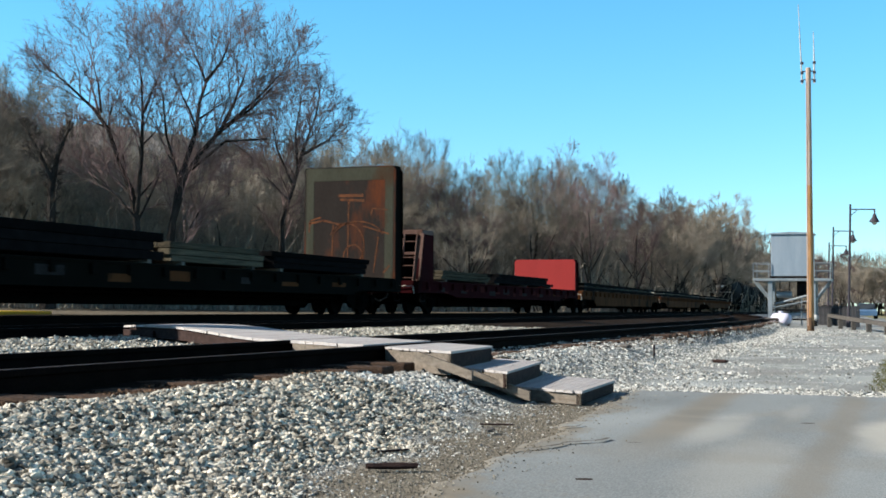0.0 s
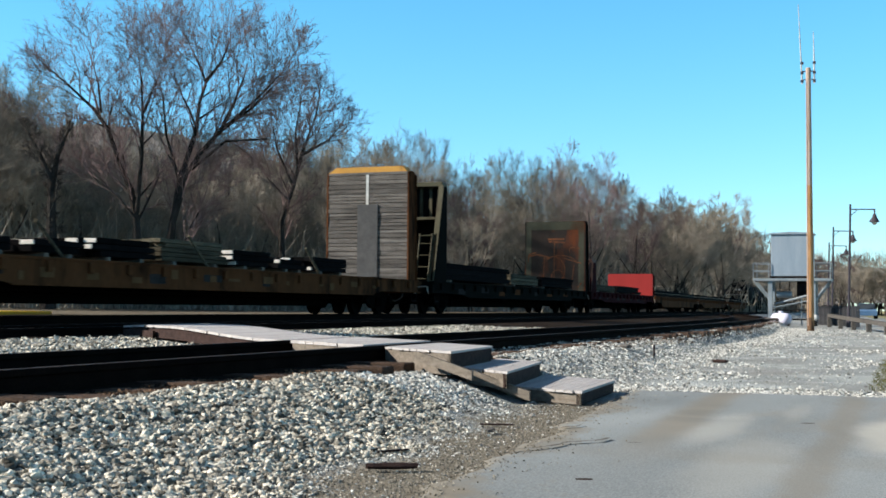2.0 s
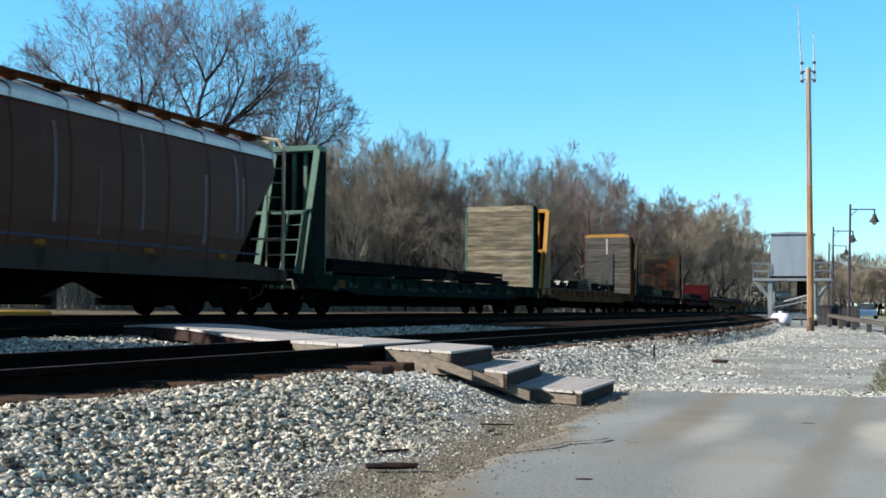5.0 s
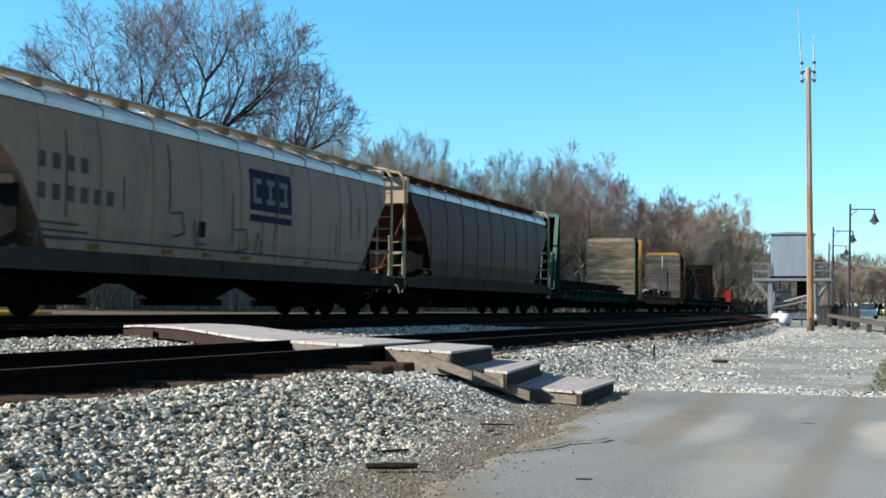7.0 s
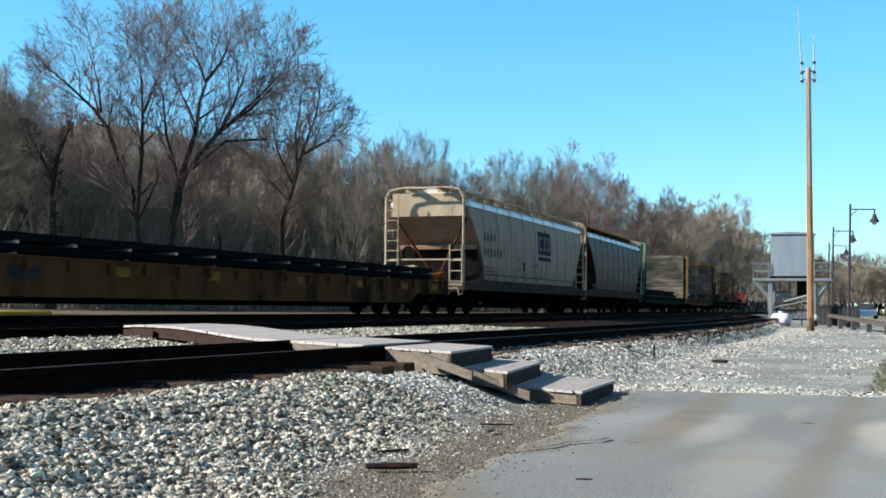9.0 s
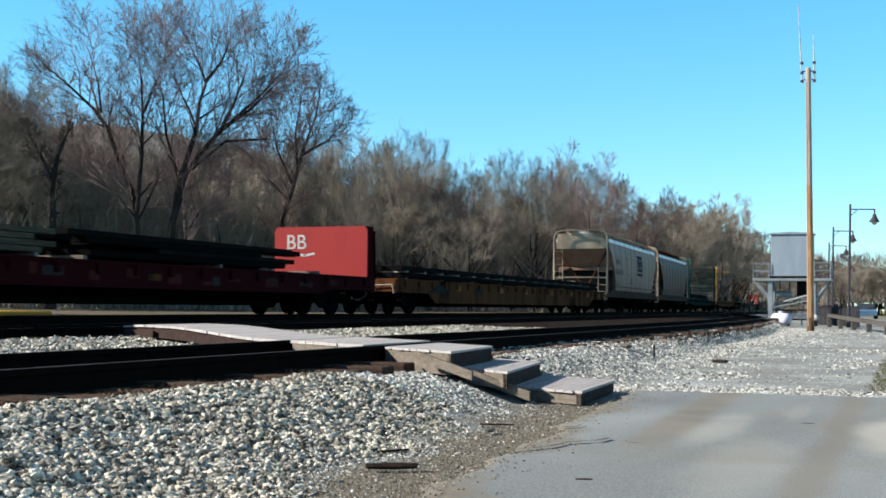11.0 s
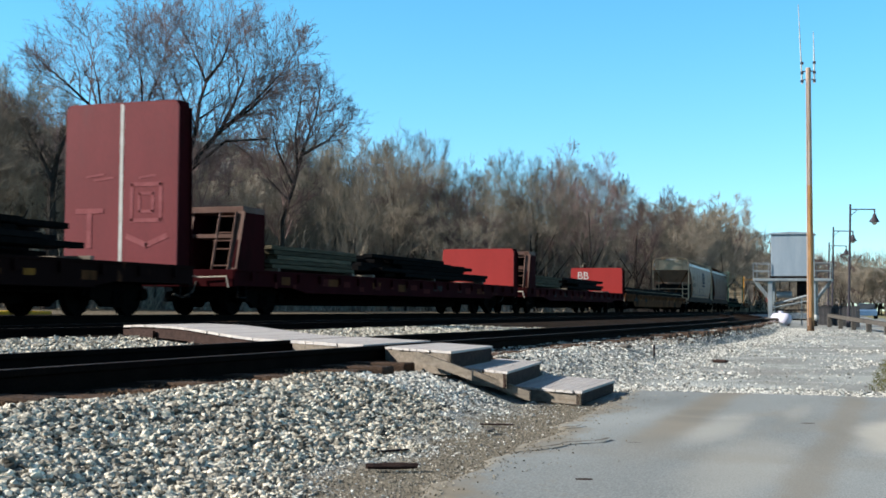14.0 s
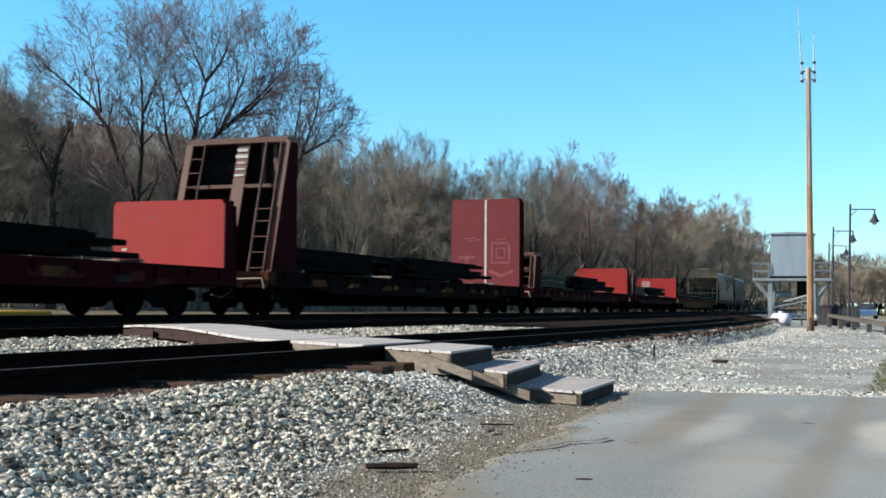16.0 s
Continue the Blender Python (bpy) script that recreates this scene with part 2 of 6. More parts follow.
def motions_of(ob, s0):
    rows = []
    for i in range(33):
        t = i * 0.5
        v, a = on_line(s0 + SPEED * t, TRAIN_Y, TRAIN_Z)
        rows.append((t, pose(v.x, v.y, v.z, 0, 0, math.degrees(a))))
    walk(ob, rows)


CARS = []


# ---- ground ----
def smooth(a, b, x):
    t = min(max((x - a) / (b - a), 0.0), 1.0)
    return t * t * (3 - 2 * t)


def ground_z(x, y):
    s, off = x, y
    if x > BEND0:
        lx, ly, a = line(x)
        off = y - ly
    z = 0.0
    far = smooth(8, 30, x)
    rise = smooth(2.5 + 1.1 * far, 4.1 + 0.2 * far, off - 0.8 * siding(x) * far)
    z += 0.285 * rise - 0.04 * smooth(4.6, 4.75, off - siding(x)) * (1 - smooth(5.95, 6.1, off - siding(x)))
    z -= 0.024 * smooth(3.85, 4.05, off - siding(x)) * (1 - smooth(4.5, 4.6, off - siding(x)))
    z -= 0.07 * smooth(8.3, 9.2, x) * (1 - smooth(11.5, 12.5, x)) * smooth(2.5, 3.0, off) * (1 - smooth(3.9, 4.4, off))
    z += 0.05 * smooth(8.8, 10.4, off)
    z += 0.07 * smooth(13.2, 14.4, off)
    z += 0.07 * smooth(18.5, 24, off)
    z += 1.2 * smooth(34, 70, off) + 4.0 * smooth(70, 160, off)
    z += 0.02 * smooth(18, 60, x) * (1 - rise)
    z -= 0.5 * smooth(-0.5, -8, off) * smooth(20, 50, x)
    rough = (0.02 - 0.013 * smooth(16, 24, x)) * smooth(2.2, 3.0, off) + 0.004 * smooth(11.5, 13, x) * (1 - smooth(13, 16, x)) * (1 - smooth(2.2, 3.0, off))
    z += rough * noise.noise(Vector((x * 1.7, y * 1.7, 0))) + 0.5 * rough * noise.noise(Vector((x * 5, y * 5, 3)))
    return z


def axis_steps(spans):
    out = []
    for a, b, d in spans:
        n = max(1, int(round((b - a) / d)))
        out += [a + (b - a) * i / n for i in range(n)]
    out.append(spans[-1][1])
    return out


XS = axis_steps([(-3000, -300, 450), (-300, -30, 30), (-30, 2, 2), (2, 22, 0.2), (22, 70, 0.8), (70, 200, 5), (200, 600, 40), (600, 4000, 425)])
YS = axis_steps([(-3000, -200, 400), (-200, -20, 20), (-20, -1, 1), (-1, 9, 0.2), (9, 25, 0.5), (25, 80, 3), (80, 300, 20), (300, 4000, 370)])
verts = [(x, y, ground_z(x, y)) for x in XS for y in YS]
ny = len(YS)
faces = [(i * ny + j, (i + 1) * ny + j, (i + 1) * ny + j + 1, i * ny + j + 1) for i in range(len(XS) - 1) for j in range(ny - 1)]
def edge_noise(t, k):
    return 0.10 * noise.noise(Vector((t * 1.3, k, 0))) + 0.05 * noise.noise(Vector((t * 4.1, k, 2)))


# the paved road: a thin slab with ragged edges
def road_left(x):
    return 1.86 + 0.075 * (x - 4.5) + edge_noise(x, 1) * 1.6


ground = mesh_object("ground", verts, faces, M["gravel"], True)
ground.data.materials.append(M["leaf_litter"])
ground.data.materials.append(M["grass"])
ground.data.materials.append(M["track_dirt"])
ground.data.materials.append(M["dirt"])
ground.data.materials.append(M["rust_dirt"])
ground.data.materials.append(M["ballast_bed"])
for p in ground.data.polygons:
    c = p.center
    off = c.y - line(max(c.x, 0))[1]
    lead = off - siding(max(c.x, 0))
    # Track dirt; the band by the train is also darkened for its shadow.
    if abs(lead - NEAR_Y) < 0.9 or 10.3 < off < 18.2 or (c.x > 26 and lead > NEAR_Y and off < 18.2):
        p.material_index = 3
    elif 3.9 < lead < NEAR_Y and c.x > 0:
        p.material_index = 5
    # Bed darkened so the gaps between the stones look shaded.
    elif -4 < c.x < 8.6 and road_left(c.x) + 0.95 + 0.25 * noise.noise(Vector((c.x * 1.2, c.y * 1.2, 4))) < c.y < 4:
        p.material_index = 6
    elif off > 18.2 or c.x < -40:
        p.material_index = 1
    elif off < -0.35 - 0.25 * noise.noise(Vector((c.x * 0.8, 0, 0))) and c.x > 12.2 or c.y < -5:
        p.material_index = 2
soil = ground.data.attributes.new("soil", "FLOAT", "POINT")
for i, v in enumerate(ground.data.vertices):
    x, y = v.co.x, v.co.y
    if 0 < x < 12 and 0.5 < y < 4:
        e = y - road_left(x) + 0.25 * noise.noise(Vector((x * 0.9, y * 0.9, 12)))
        soil.data[i].value = max(0.35, 0.75 * (1 - smooth(0.3, 0.9, e)) * (1 - 0.6 * smooth(9, 11.5, x)))
tagged(ground, "pale grey gravel ground running into leaf litter", "ground", kind="structure")


rx = [-30 + 1.0 * i for i in range(31)] + [0.125 * i for i in range(1, 94)]
road_v, road_f = [], []
NR_ = 64
LAT = [0.7 * j / 8 for j in range(8)] + [0.7 + 0.3 * j / 56 for j in range(57)]
for x in rx:
    for j in range(NR_ + 1):
        y = -7 + (road_left(x) + 7) * LAT[j]
        end = 11.7 + edge_noise(y, 5) * 1.5 - 0.12 * (y - 1.0) * 0.2
        xx = min(x, end) if x > 11 else x
        road_v.append((xx, y, 0.006 + 0.006 * noise.noise(Vector((xx * 0.7, y * 0.7, 7))) - (0.02 if j == NR_ or x == rx[-1] else 0)))
for i in range(len(rx) - 1):
    for j in range(NR_):
        a = i * (NR_ + 1) + j
        road_f.append((a, a + NR_ + 1, a + NR_ + 2, a + 1))
road = mesh_object("road", road_v, road_f, M["asphalt"], True)
for v in road.data.vertices:
    v.co.z += 0.014
soil = road.data.attributes.new("soil", "FLOAT", "POINT")
for i, v in enumerate(road.data.vertices):
    x, y = v.co.x, v.co.y
    e = road_left(x) - y + 0.3 * noise.noise(Vector((x * 0.8, y * 1.5, 15))) + 0.1 * noise.noise(Vector((x * 3, y * 3, 5)))
    soil.data[i].value = 0.6 * (1 - smooth(0.0, 0.42, e)) + 0.28 * smooth(0.1, 0.5, noise.noise(Vector((x * 0.5, y * 1.2, 31))))
dust = road.data.attributes.new("dust", "FLOAT", "POINT")
tread_mark = road.data.attributes.new("tread", "FLOAT", "POINT")
for i, v in enumerate(road.data.vertices):
    x, y = v.co.x, v.co.y
    w = 0.12 * noise.noise(Vector((x * 0.9, y * 0.9, 41))) + 0.05 * noise.noise(Vector((x * 3, y * 3, 42)))
    worn = 0.0
    for cx_, cy_, ra, rb, k in ((8.1, 0.05, 1.3, 0.34, 0.9), (8.2, 1.12, 1.2, 0.2, 0.45), (6.3, 0.75, 1.6, 0.3, 0.35), (9.6, 0.75, 1.0, 0.12, 0.25)):
        e = math.hypot((x - cx_) / ra, (y - cy_) / rb) + 2.5 * w
        worn = max(worn, k * (1 - smooth(0.45, 1.15, e)))
    dust.data[i].value = worn
    line_y = 1.38 + 0.035 * (x - 8)
    dark = 0.8 * (1 - smooth(0.05, 0.22, abs(y - line_y + w * 0.6))) * smooth(5.5, 8, x)
    dark = max(dark, 0.6 * (1 - smooth(0.04, 0.16, abs(y - 0.42 + w * 0.6))), 0.25 * (1 - smooth(0.08, 0.3, abs(x - 6.55 + 3 * w))))
    tread_mark.data[i].value = dark
tagged(road, "worn light grey asphalt with brownish stains", "road", kind="structure")


# ---- tracks ----
RAIL = [(-0.07, -0.186), (0.07, -0.186), (0.07, -0.172), (0.012, -0.15), (0.009, -0.05), (0.036, -0.038), (0.036, -0.006), (0.028, 0.0),
        (-0.028, 0.0), (-0.036, -0.006), (-0.036, -0.038), (-0.009, -0.05), (-0.012, -0.15), (-0.07, -0.172)]


def swept(name, profile, off, z, s_list, material, parent, bend=None):
    vs, fs = [], []
    n = len(profile)
    for s in s_list:
        o = off + (bend(s) if bend else 0)
        p, a = on_line(s, o, z)
        for y, dz in profile:
            vs.append((p.x - y * math.sin(a), p.y + y * math.cos(a), z + dz))
    for i in range(len(s_list) - 1):
        for j in range(n):
            k = (j + 1) % n
            fs.append((i * n + j, i * n + k, (i + 1) * n + k, (i + 1) * n + j))
    fs.append(tuple(range(n))[::-1])
    fs.append(tuple((len(s_list) - 1) * n + j for j in range(n)))
    ob = mesh_object(name, vs, fs, material)
    ob.parent = parent
    return ob


S_LIST = axis_steps([(-60, 20, 8), (20, 120, 4), (120, 600, 30)])
tie_bm = boxes((-0.115, 0.115, -1.3, 1.3, -0.17, 0.0), bevel=0.012)
tie_mesh = bpy.data.meshes.new("tie")
tie_bm.to_mesh(tie_mesh)
tie_bm.free()
tie_mesh.materials.append(M["tie"])


def track(name, label, off, z, ties, bend=None, first=-8.0):
    t = tagged(new(name), label, "railway track", "tracks", "structure")
    for side in (-0.7535, 0.7535):
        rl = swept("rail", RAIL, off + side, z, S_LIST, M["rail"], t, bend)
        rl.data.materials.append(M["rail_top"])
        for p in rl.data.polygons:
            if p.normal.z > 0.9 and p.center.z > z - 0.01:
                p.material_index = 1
    for i in range(ties):
        s = first + 0.53 * i
        v, a = on_line(s, off + (bend(s) if bend else 0), z - (0.132 if bend else 0.16))
        ob = new("tie", tie_mesh)
        ob.parent = t
        ob.matrix_basis = pose(v.x, v.y + random.uniform(-0.06, 0.06), v.z + random.uniform(-0.02, 0.02), 0, random.uniform(-1, 1), math.degrees(a) + random.uniform(-1.5, 1.5))
    return t


track("track_siding", "rusty siding track on weathered timber ties in ballast", NEAR_Y, NEAR_Z, 110, siding)
track("track_middle", "shaded middle track with dark steel rails", MID_Y, MID_Z, 100)
track("track_far", "main track that carries the freight train", TRAIN_Y, TRAIN_Z, 100)


# ---- freight wagons ----
# Wagon space: x forward along the track, y to the far side, z up from the rail head.
def wheel_mesh():
    bm = bmesh.new()
    prof = [(0.09, 0.10), (0.12, 0.0), (0.30, 0.03), (0.36, 0.0), (0.42, 0.0), (0.42, 0.10), (0.455, 0.12), (0.455, 0.145), (0.36, 0.145), (0.30, 0.09), (0.14, 0.16), (0.09, 0.16)]
    n = 14
    rings = []
    for i in range(n):
        a = 2 * math.pi * i / n
        rings.append([bm.verts.new((r * math.cos(a), y, r * math.sin(a))) for r, y in prof])
    for i in range(n):
        for j in range(len(prof) - 1):
            bm.faces.new((rings[i][j], rings[(i + 1) % n][j], rings[(i + 1) % n][j + 1], rings[i][j + 1]))
    add_rod(bm, (0, 0.05, 0), (0, 0.76, 0), 0.085, n=10)
    me = bpy.data.meshes.new("wheel")
    bmesh.ops.recalc_face_normals(bm, faces=bm.faces)
    bm.to_mesh(me)
    bm.free()
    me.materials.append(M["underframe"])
    return me


WHEEL = wheel_mesh()


def side_frame_mesh():
    outline = [(-1.15, 0.42), (-1.1, 0.56), (-0.72, 0.62), (-0.4, 0.76), (0.4, 0.76), (0.72, 0.62), (1.1, 0.56), (1.15, 0.42), (0.75, 0.4), (0.42, 0.18), (-0.42, 0.18), (-0.75, 0.4)]
    bm = extrude_profile(outline, -0.06, 0.06, "y")
    for s in (-1, 1):
        add_rod(bm, (s * 0.89, -0.14, 0.45), (s * 0.89, 0.1, 0.45), 0.13, n=12)
    for x in (-0.14, 0.0, 0.14):
        add_rod(bm, (x, -0.09, 0.24), (x, -0.09, 0.52), 0.055, n=8)
    me = bpy.data.meshes.new("side_frame")
    bm.to_mesh(me)
    bm.free()
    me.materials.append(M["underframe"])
    return me


SIDE_FRAME = side_frame_mesh()


def bogie(parent, x):
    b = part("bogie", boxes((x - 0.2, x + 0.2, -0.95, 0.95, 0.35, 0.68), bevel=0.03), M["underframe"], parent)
    for dx in (-0.89, 0.89):
        for s in (-1, 1):
            w = new("wheel", WHEEL)
            w.parent = b
            w.matrix_basis = pose(x + dx, s * 0.76, 0.42, 0, 0, 0 if s < 0 else 180)
    for s in (-1, 1):
        f = new("side_frame", SIDE_FRAME)
        f.parent = b
        f.matrix_basis = pose(x, s * 1.0, 0, 0, 0, 0 if s < 0 else 180)
    return b


def coupler(parent, x, d):
    bm = boxes((min(x, x + d * 0.55), max(x, x + d * 0.62), -0.09, 0.09, 0.76, 0.96), bevel=0.02)
    k = x + d * 0.55
    add_box(bm, k - 0.13, k + 0.13, -0.16, 0.12, 0.72, 1.0, bevel=0.04)
    part("coupler", bm, M["underframe"], parent)
    bm = bmesh.new()
    pts = [(x + d * 0.02, -0.5, 0.8), (x + d * 0.12, -0.46, 0.55), (x + d * 0.32, -0.3, 0.42), (x + d * 0.55, -0.2, 0.5)]
    for a, b in zip(pts, pts[1:]):
        add_rod(bm, a, b, 0.025, n=6)
    part("air_hose", bm, M["hose"], parent)
    # Rods added in a pale tone for the sunlit line beside the hose.
    lever = rods(0.018, ((x + d * 0.08, -1.35, 0.92), (x + d * 0.1, -0.6, 0.9)), ((x + d * 0.1, -0.6, 0.9), (x + d * 0.4, -0.1, 1.02)), ((x + d * 0.08, -1.35, 0.92), (x + d * 0.06, -1.4, 0.66)), n=6)
    part("uncoupling_lever", lever, PAINT["batten"], parent)


def bulkhead(parent, xf, d, z0, z1, w, shell, face, style, ladder=True, cap=None, edge=None, beam=0.48, wide_post=False):
    """An end wall at xf that thickens outwards (d = +1 or -1) towards its foot."""
    lo, hi = ((1.45, 0.5) if z1 - z0 > 2.4 else (1.45, 1.05)) if d < 0 else (0.5, 0.4)
    # Back sheet is black to put the shade between the posts into it.
    b = part("bulkhead", boxes((min(xf + d * 0.02, xf + d * 0.1), max(xf + d * 0.02, xf + d * 0.1), -w + 0.04, w - 0.04, z0, z1 - 0.05)), M["black"], parent)
    for s in (-1, 1):
        bm = extrude_profile([(xf, z0 - 0.25), (xf + d * lo, z0 - 0.25), (xf + d * lo, z0 + 0.1), (xf + d * hi, z1 - 0.12), (xf + d * (hi - 0.1), z1), (xf, z1)], s * w - 0.03, s * w + 0.03, "y")
        part("gusset_plate", bm, shell, b)
        # flange along the outer edge
        bm = extrude_profile([(xf + d * lo, z0), (xf + d * (lo + 0.012), z0), (xf + d * (hi + 0.012), z1 - 0.1), (xf + d * hi, z1 - 0.1)], s * w - 0.09, s * w + 0.09, "y")
        part("edge_flange", bm, cap or shell, b)
    part("top_beam", boxes((min(xf - d * 0.01, xf + d * hi), max(xf - d * 0.01, xf + d * hi), -w - 0.035, w + 0.035, z1 - 0.13, z1 - (0.03 if style == "planks" and d > 0 else -0.025)), bevel=0.015), cap or shell, b)
    n = 2 if z1 - z0 > 2.4 else 1
    for i in range(1, n + 1):
        y = -w + 2 * w * ((0.45, 0.7)[i - 1] if n == 2 else 0.5)
        if wide_post and i == 2:
            continue
        bm = extrude_profile([(xf + d * 0.1, z0), (xf + d * (lo - 0.1), z0), (xf + d * (hi - 0.12), z1 - 0.11), (xf + d * 0.1, z1 - 0.11)], y - 0.05, y + 0.05, "y")
        post = part("post", bm, shell, b)
        bm = extrude_profile([(xf + d * (lo - 0.098), z0), (xf + d * (lo - 0.08), z0), (xf + d * (hi - 0.1), z1 - 0.11), (xf + d * (hi - 0.118), z1 - 0.11)], y - (0.17 if wide_post else 0.085), y + (0.17 if wide_post else 0.085), "y")
        part("post_flange", bm, cap or shell, post)
    for k in ([beam] if z1 - z0 > 2.4 else [0.55]):
        z = z0 + (z1 - z0) * k
        part("cross_beam", boxes((min(xf + d * 0.1, xf + d * (lo + (hi - lo) * k) * 0.85), max(xf + d * 0.1, xf + d * (lo + (hi - lo) * k) * 0.85), -w + 0.03, w - 0.03, z - 0.045, z + 0.045)), cap or shell, b)
    if ladder:
        bm = bmesh.new()
        tilt = (hi - lo) / (z1 - z0)
        top = z0 + (z1 - z0) * (0.48 if z1 - z0 > 2.4 else 0.92)
        for ly in (-w + 0.12, -w + 0.56):
            end = z1 - 0.1 if wide_post else top
            add_rod(bm, (xf + d * (lo + 0.03), ly, z0), (xf + d * (lo + 0.03 + tilt * (end - z0)), ly, end), 0.03, n=6)
        k = z0 + 0.1
        while k < top:
            xx = xf + d * (lo + 0.03 + tilt * (k - z0))
            add_rod(bm, (xx, -w + 0.12, k), (xx, -w + 0.56, k), 0.016, n=6)
            k += 0.4
        part("ladder", bm, cap or shell, b)
        if z1 - z0 > 2.4:
            bm = bmesh.new()
            low = z0 + (z1 - z0) * 0.5
            for ly in (w - 0.12, w - 0.5):
                add_rod(bm, (xf + d * (lo + 0.03 + tilt * (low - z0)), ly, low), (xf + d * (hi + 0.03), ly, z1 - 0.1), 0.022, n=6)
            k = low + 0.1
            while k < z1 - 0.1:
                xx = xf + d * (lo + 0.03 + tilt * (k - z0))
                add_rod(bm, (xx, w - 0.12, k), (xx, w - 0.5, k), 0.016, n=6)
                k += 0.38
            part("ladder", bm, cap or shell, b)
        for yy in ((-w + 0.5, -w + 0.85) if z1 - z0 > 2.4 else ()):
            part("stiffener", boxes((min(xf + d * 0.1, xf + d * 0.2), max(xf + d * 0.1, xf + d * 0.2), yy - 0.05, yy + 0.05, z0 + (z1 - z0) * beam, z1 - 0.1)), cap or shell, b)
        for zz in (0.46,):
            gx = xf + d * (lo + (hi - lo) * zz + 0.05)
            bm = rods(0.016, ((gx, -w + 0.1, z0 + (z1 - z0) * zz), (gx, -w + 0.62, z0 + (z1 - z0) * zz)), n=6)
            part("grab_rail", bm, cap or shell, b)
    # the face towards the load
    if style == "planks":
        for s in (-1, 1):
            part("edge_angle", boxes((min(xf - d * 0.07, xf), max(xf - d * 0.07, xf), s * (w - 0.02) - 0.03, s * (w - 0.02) + 0.03, z0, z1 - 0.04), bevel=0.006), edge or shell, b)
        z, i = z0 + 0.02, 0
        rnd = random.Random(int(abs(xf) * 100) + int(w * 1000))
        while z < z1 - 0.03:
            h = min(rnd.choice((0.1, 0.13, 0.16) if face == PAINT["grey_wood"] else (0.14, 0.17, 0.2, 0.24, 0.28)), z1 - z)
            dx = rnd.uniform(0.0, 0.022)
            part("plank", boxes((min(xf - d * (0.045 + dx), xf + d * 0.02), max(xf - d * (0.045 + dx), xf + d * 0.02), -w + 0.05, w - 0.05, z, z + h - (0.016 if face == PAINT["grey_wood"] else 0.01)), bevel=0.004), face, b)
            z += h
    else:
        r = 0.09
        out = [(-w - 0.03, z0 - 0.02), (w + 0.03, z0 - 0.02), (w + 0.03, z1 - r), (w + 0.03 - r, z1 + 0.03), (-w - 0.03 + r, z1 + 0.03), (-w - 0.03, z1 - r)]
        part("face_sheet", extrude_profile(out, xf - d * 0.035, xf + d * 0.018), face, b)
    return b


def flat_frame(car, x0, x1, sill, deck_mat, deck=1.1, depth=0.5, w=1.5, pockets=True, belly=False):
    """Deck, side sills with stake pockets, centre sill, steps, bogies and couplers."""
    n = int((x1 - x0) / 0.6)
    part("deck", boxes((x0, x1, -w + 0.06, w - 0.06, deck - 0.09, deck - 0.02)), deck_mat, car)
    for s in (-1, 1):
        drop = depth + 0.18 if belly else depth
        bm = extrude_profile([(x0, deck), (x1, deck), (x1, deck - depth * 0.8), (x1 - 2.9, deck - depth * 0.8), (x1 - 3.6, deck - drop), (x0 + 3.6, deck - drop), (x0 + 2.9, deck - depth * 0.8), (x0, deck - depth * 0.8)],
                             s * w - 0.02, s * w + 0.02, "y")
        sl = part("side_sill", bm, sill, car)
        bm = boxes((x0, x1, min(s * w, s * (w + 0.06)), max(s * w, s * (w + 0.06)), deck - 0.045, deck + 0.004), (x0 + 3.6, x1 - 3.6, min(s * w, s * (w + 0.06)), max(s * w, s * (w + 0.06)), deck - drop - 0.03, deck - drop + 0.004))
        part("sill_flange", bm, sill, sl)
        if pockets and s < 0:
            me = None
            k = int((x1 - x0 - 1.6) / 1.25)
            for i in range(k + 1):
                x = x0 + 0.8 + (x1 - x0 - 1.6) * i / k
                if me is None:
                    ob = part("stake_pocket", boxes((-0.07, 0.07, -w - 0.105, -w - 0.02, deck - 0.27, deck - 0.055), bevel=0.012), sill, sl)
                    me = ob.data
                else:
                    ob = new("stake_pocket", me)
                    ob.parent = sl
                ob.location.x = x
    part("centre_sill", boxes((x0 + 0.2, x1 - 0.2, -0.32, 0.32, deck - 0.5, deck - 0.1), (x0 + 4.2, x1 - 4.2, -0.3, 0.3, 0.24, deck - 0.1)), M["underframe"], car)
    for x in (x0 + 0.04, x1 - 0.04):
        part("end_sill", boxes((x - 0.05, x + 0.05, -w, w, deck - 0.42, deck - 0.01), bevel=0.01), sill, car)
    for x in (x0 + 2.2, x1 - 2.2):
        bogie(car, x)
    coupler(car, x1, 1)
    coupler(car, x0, -1)
    for x, d in ((x0 + 0.35, 1), (x1 - 0.35, -1)):
        bm = rods(0.018, ((x - 0.2, -w - 0.03, deck - 0.4), (x - 0.2, -w - 0.03, 0.42)), ((x + 0.2, -w - 0.03, deck - 0.4), (x + 0.2, -w - 0.03, 0.42)), ((x - 0.2, -w - 0.03, 0.42), (x + 0.2, -w - 0.03, 0.42)), n=6)
        part("stirrup_step", bm, M["black"], car)
    part("brake_cylinder", boxes((-1.6, -0.5, -0.95, -0.3, deck - 0.62, deck - 0.3), bevel=0.05), M["underframe"], car)
    part("air_tank", boxes((0.5, 0.95, -0.9, -0.4, deck - 0.6, deck - 0.25), bevel=0.05), M["underframe"], car)
    # hoses and rods under the frame
    bm = rods(0.03, ((x0 + 3.2, -0.8, deck - 0.6), (x1 - 3.2, -0.8, deck - 0.62)), n=6)
    part("brake_pipe", bm, M["underframe"], car)


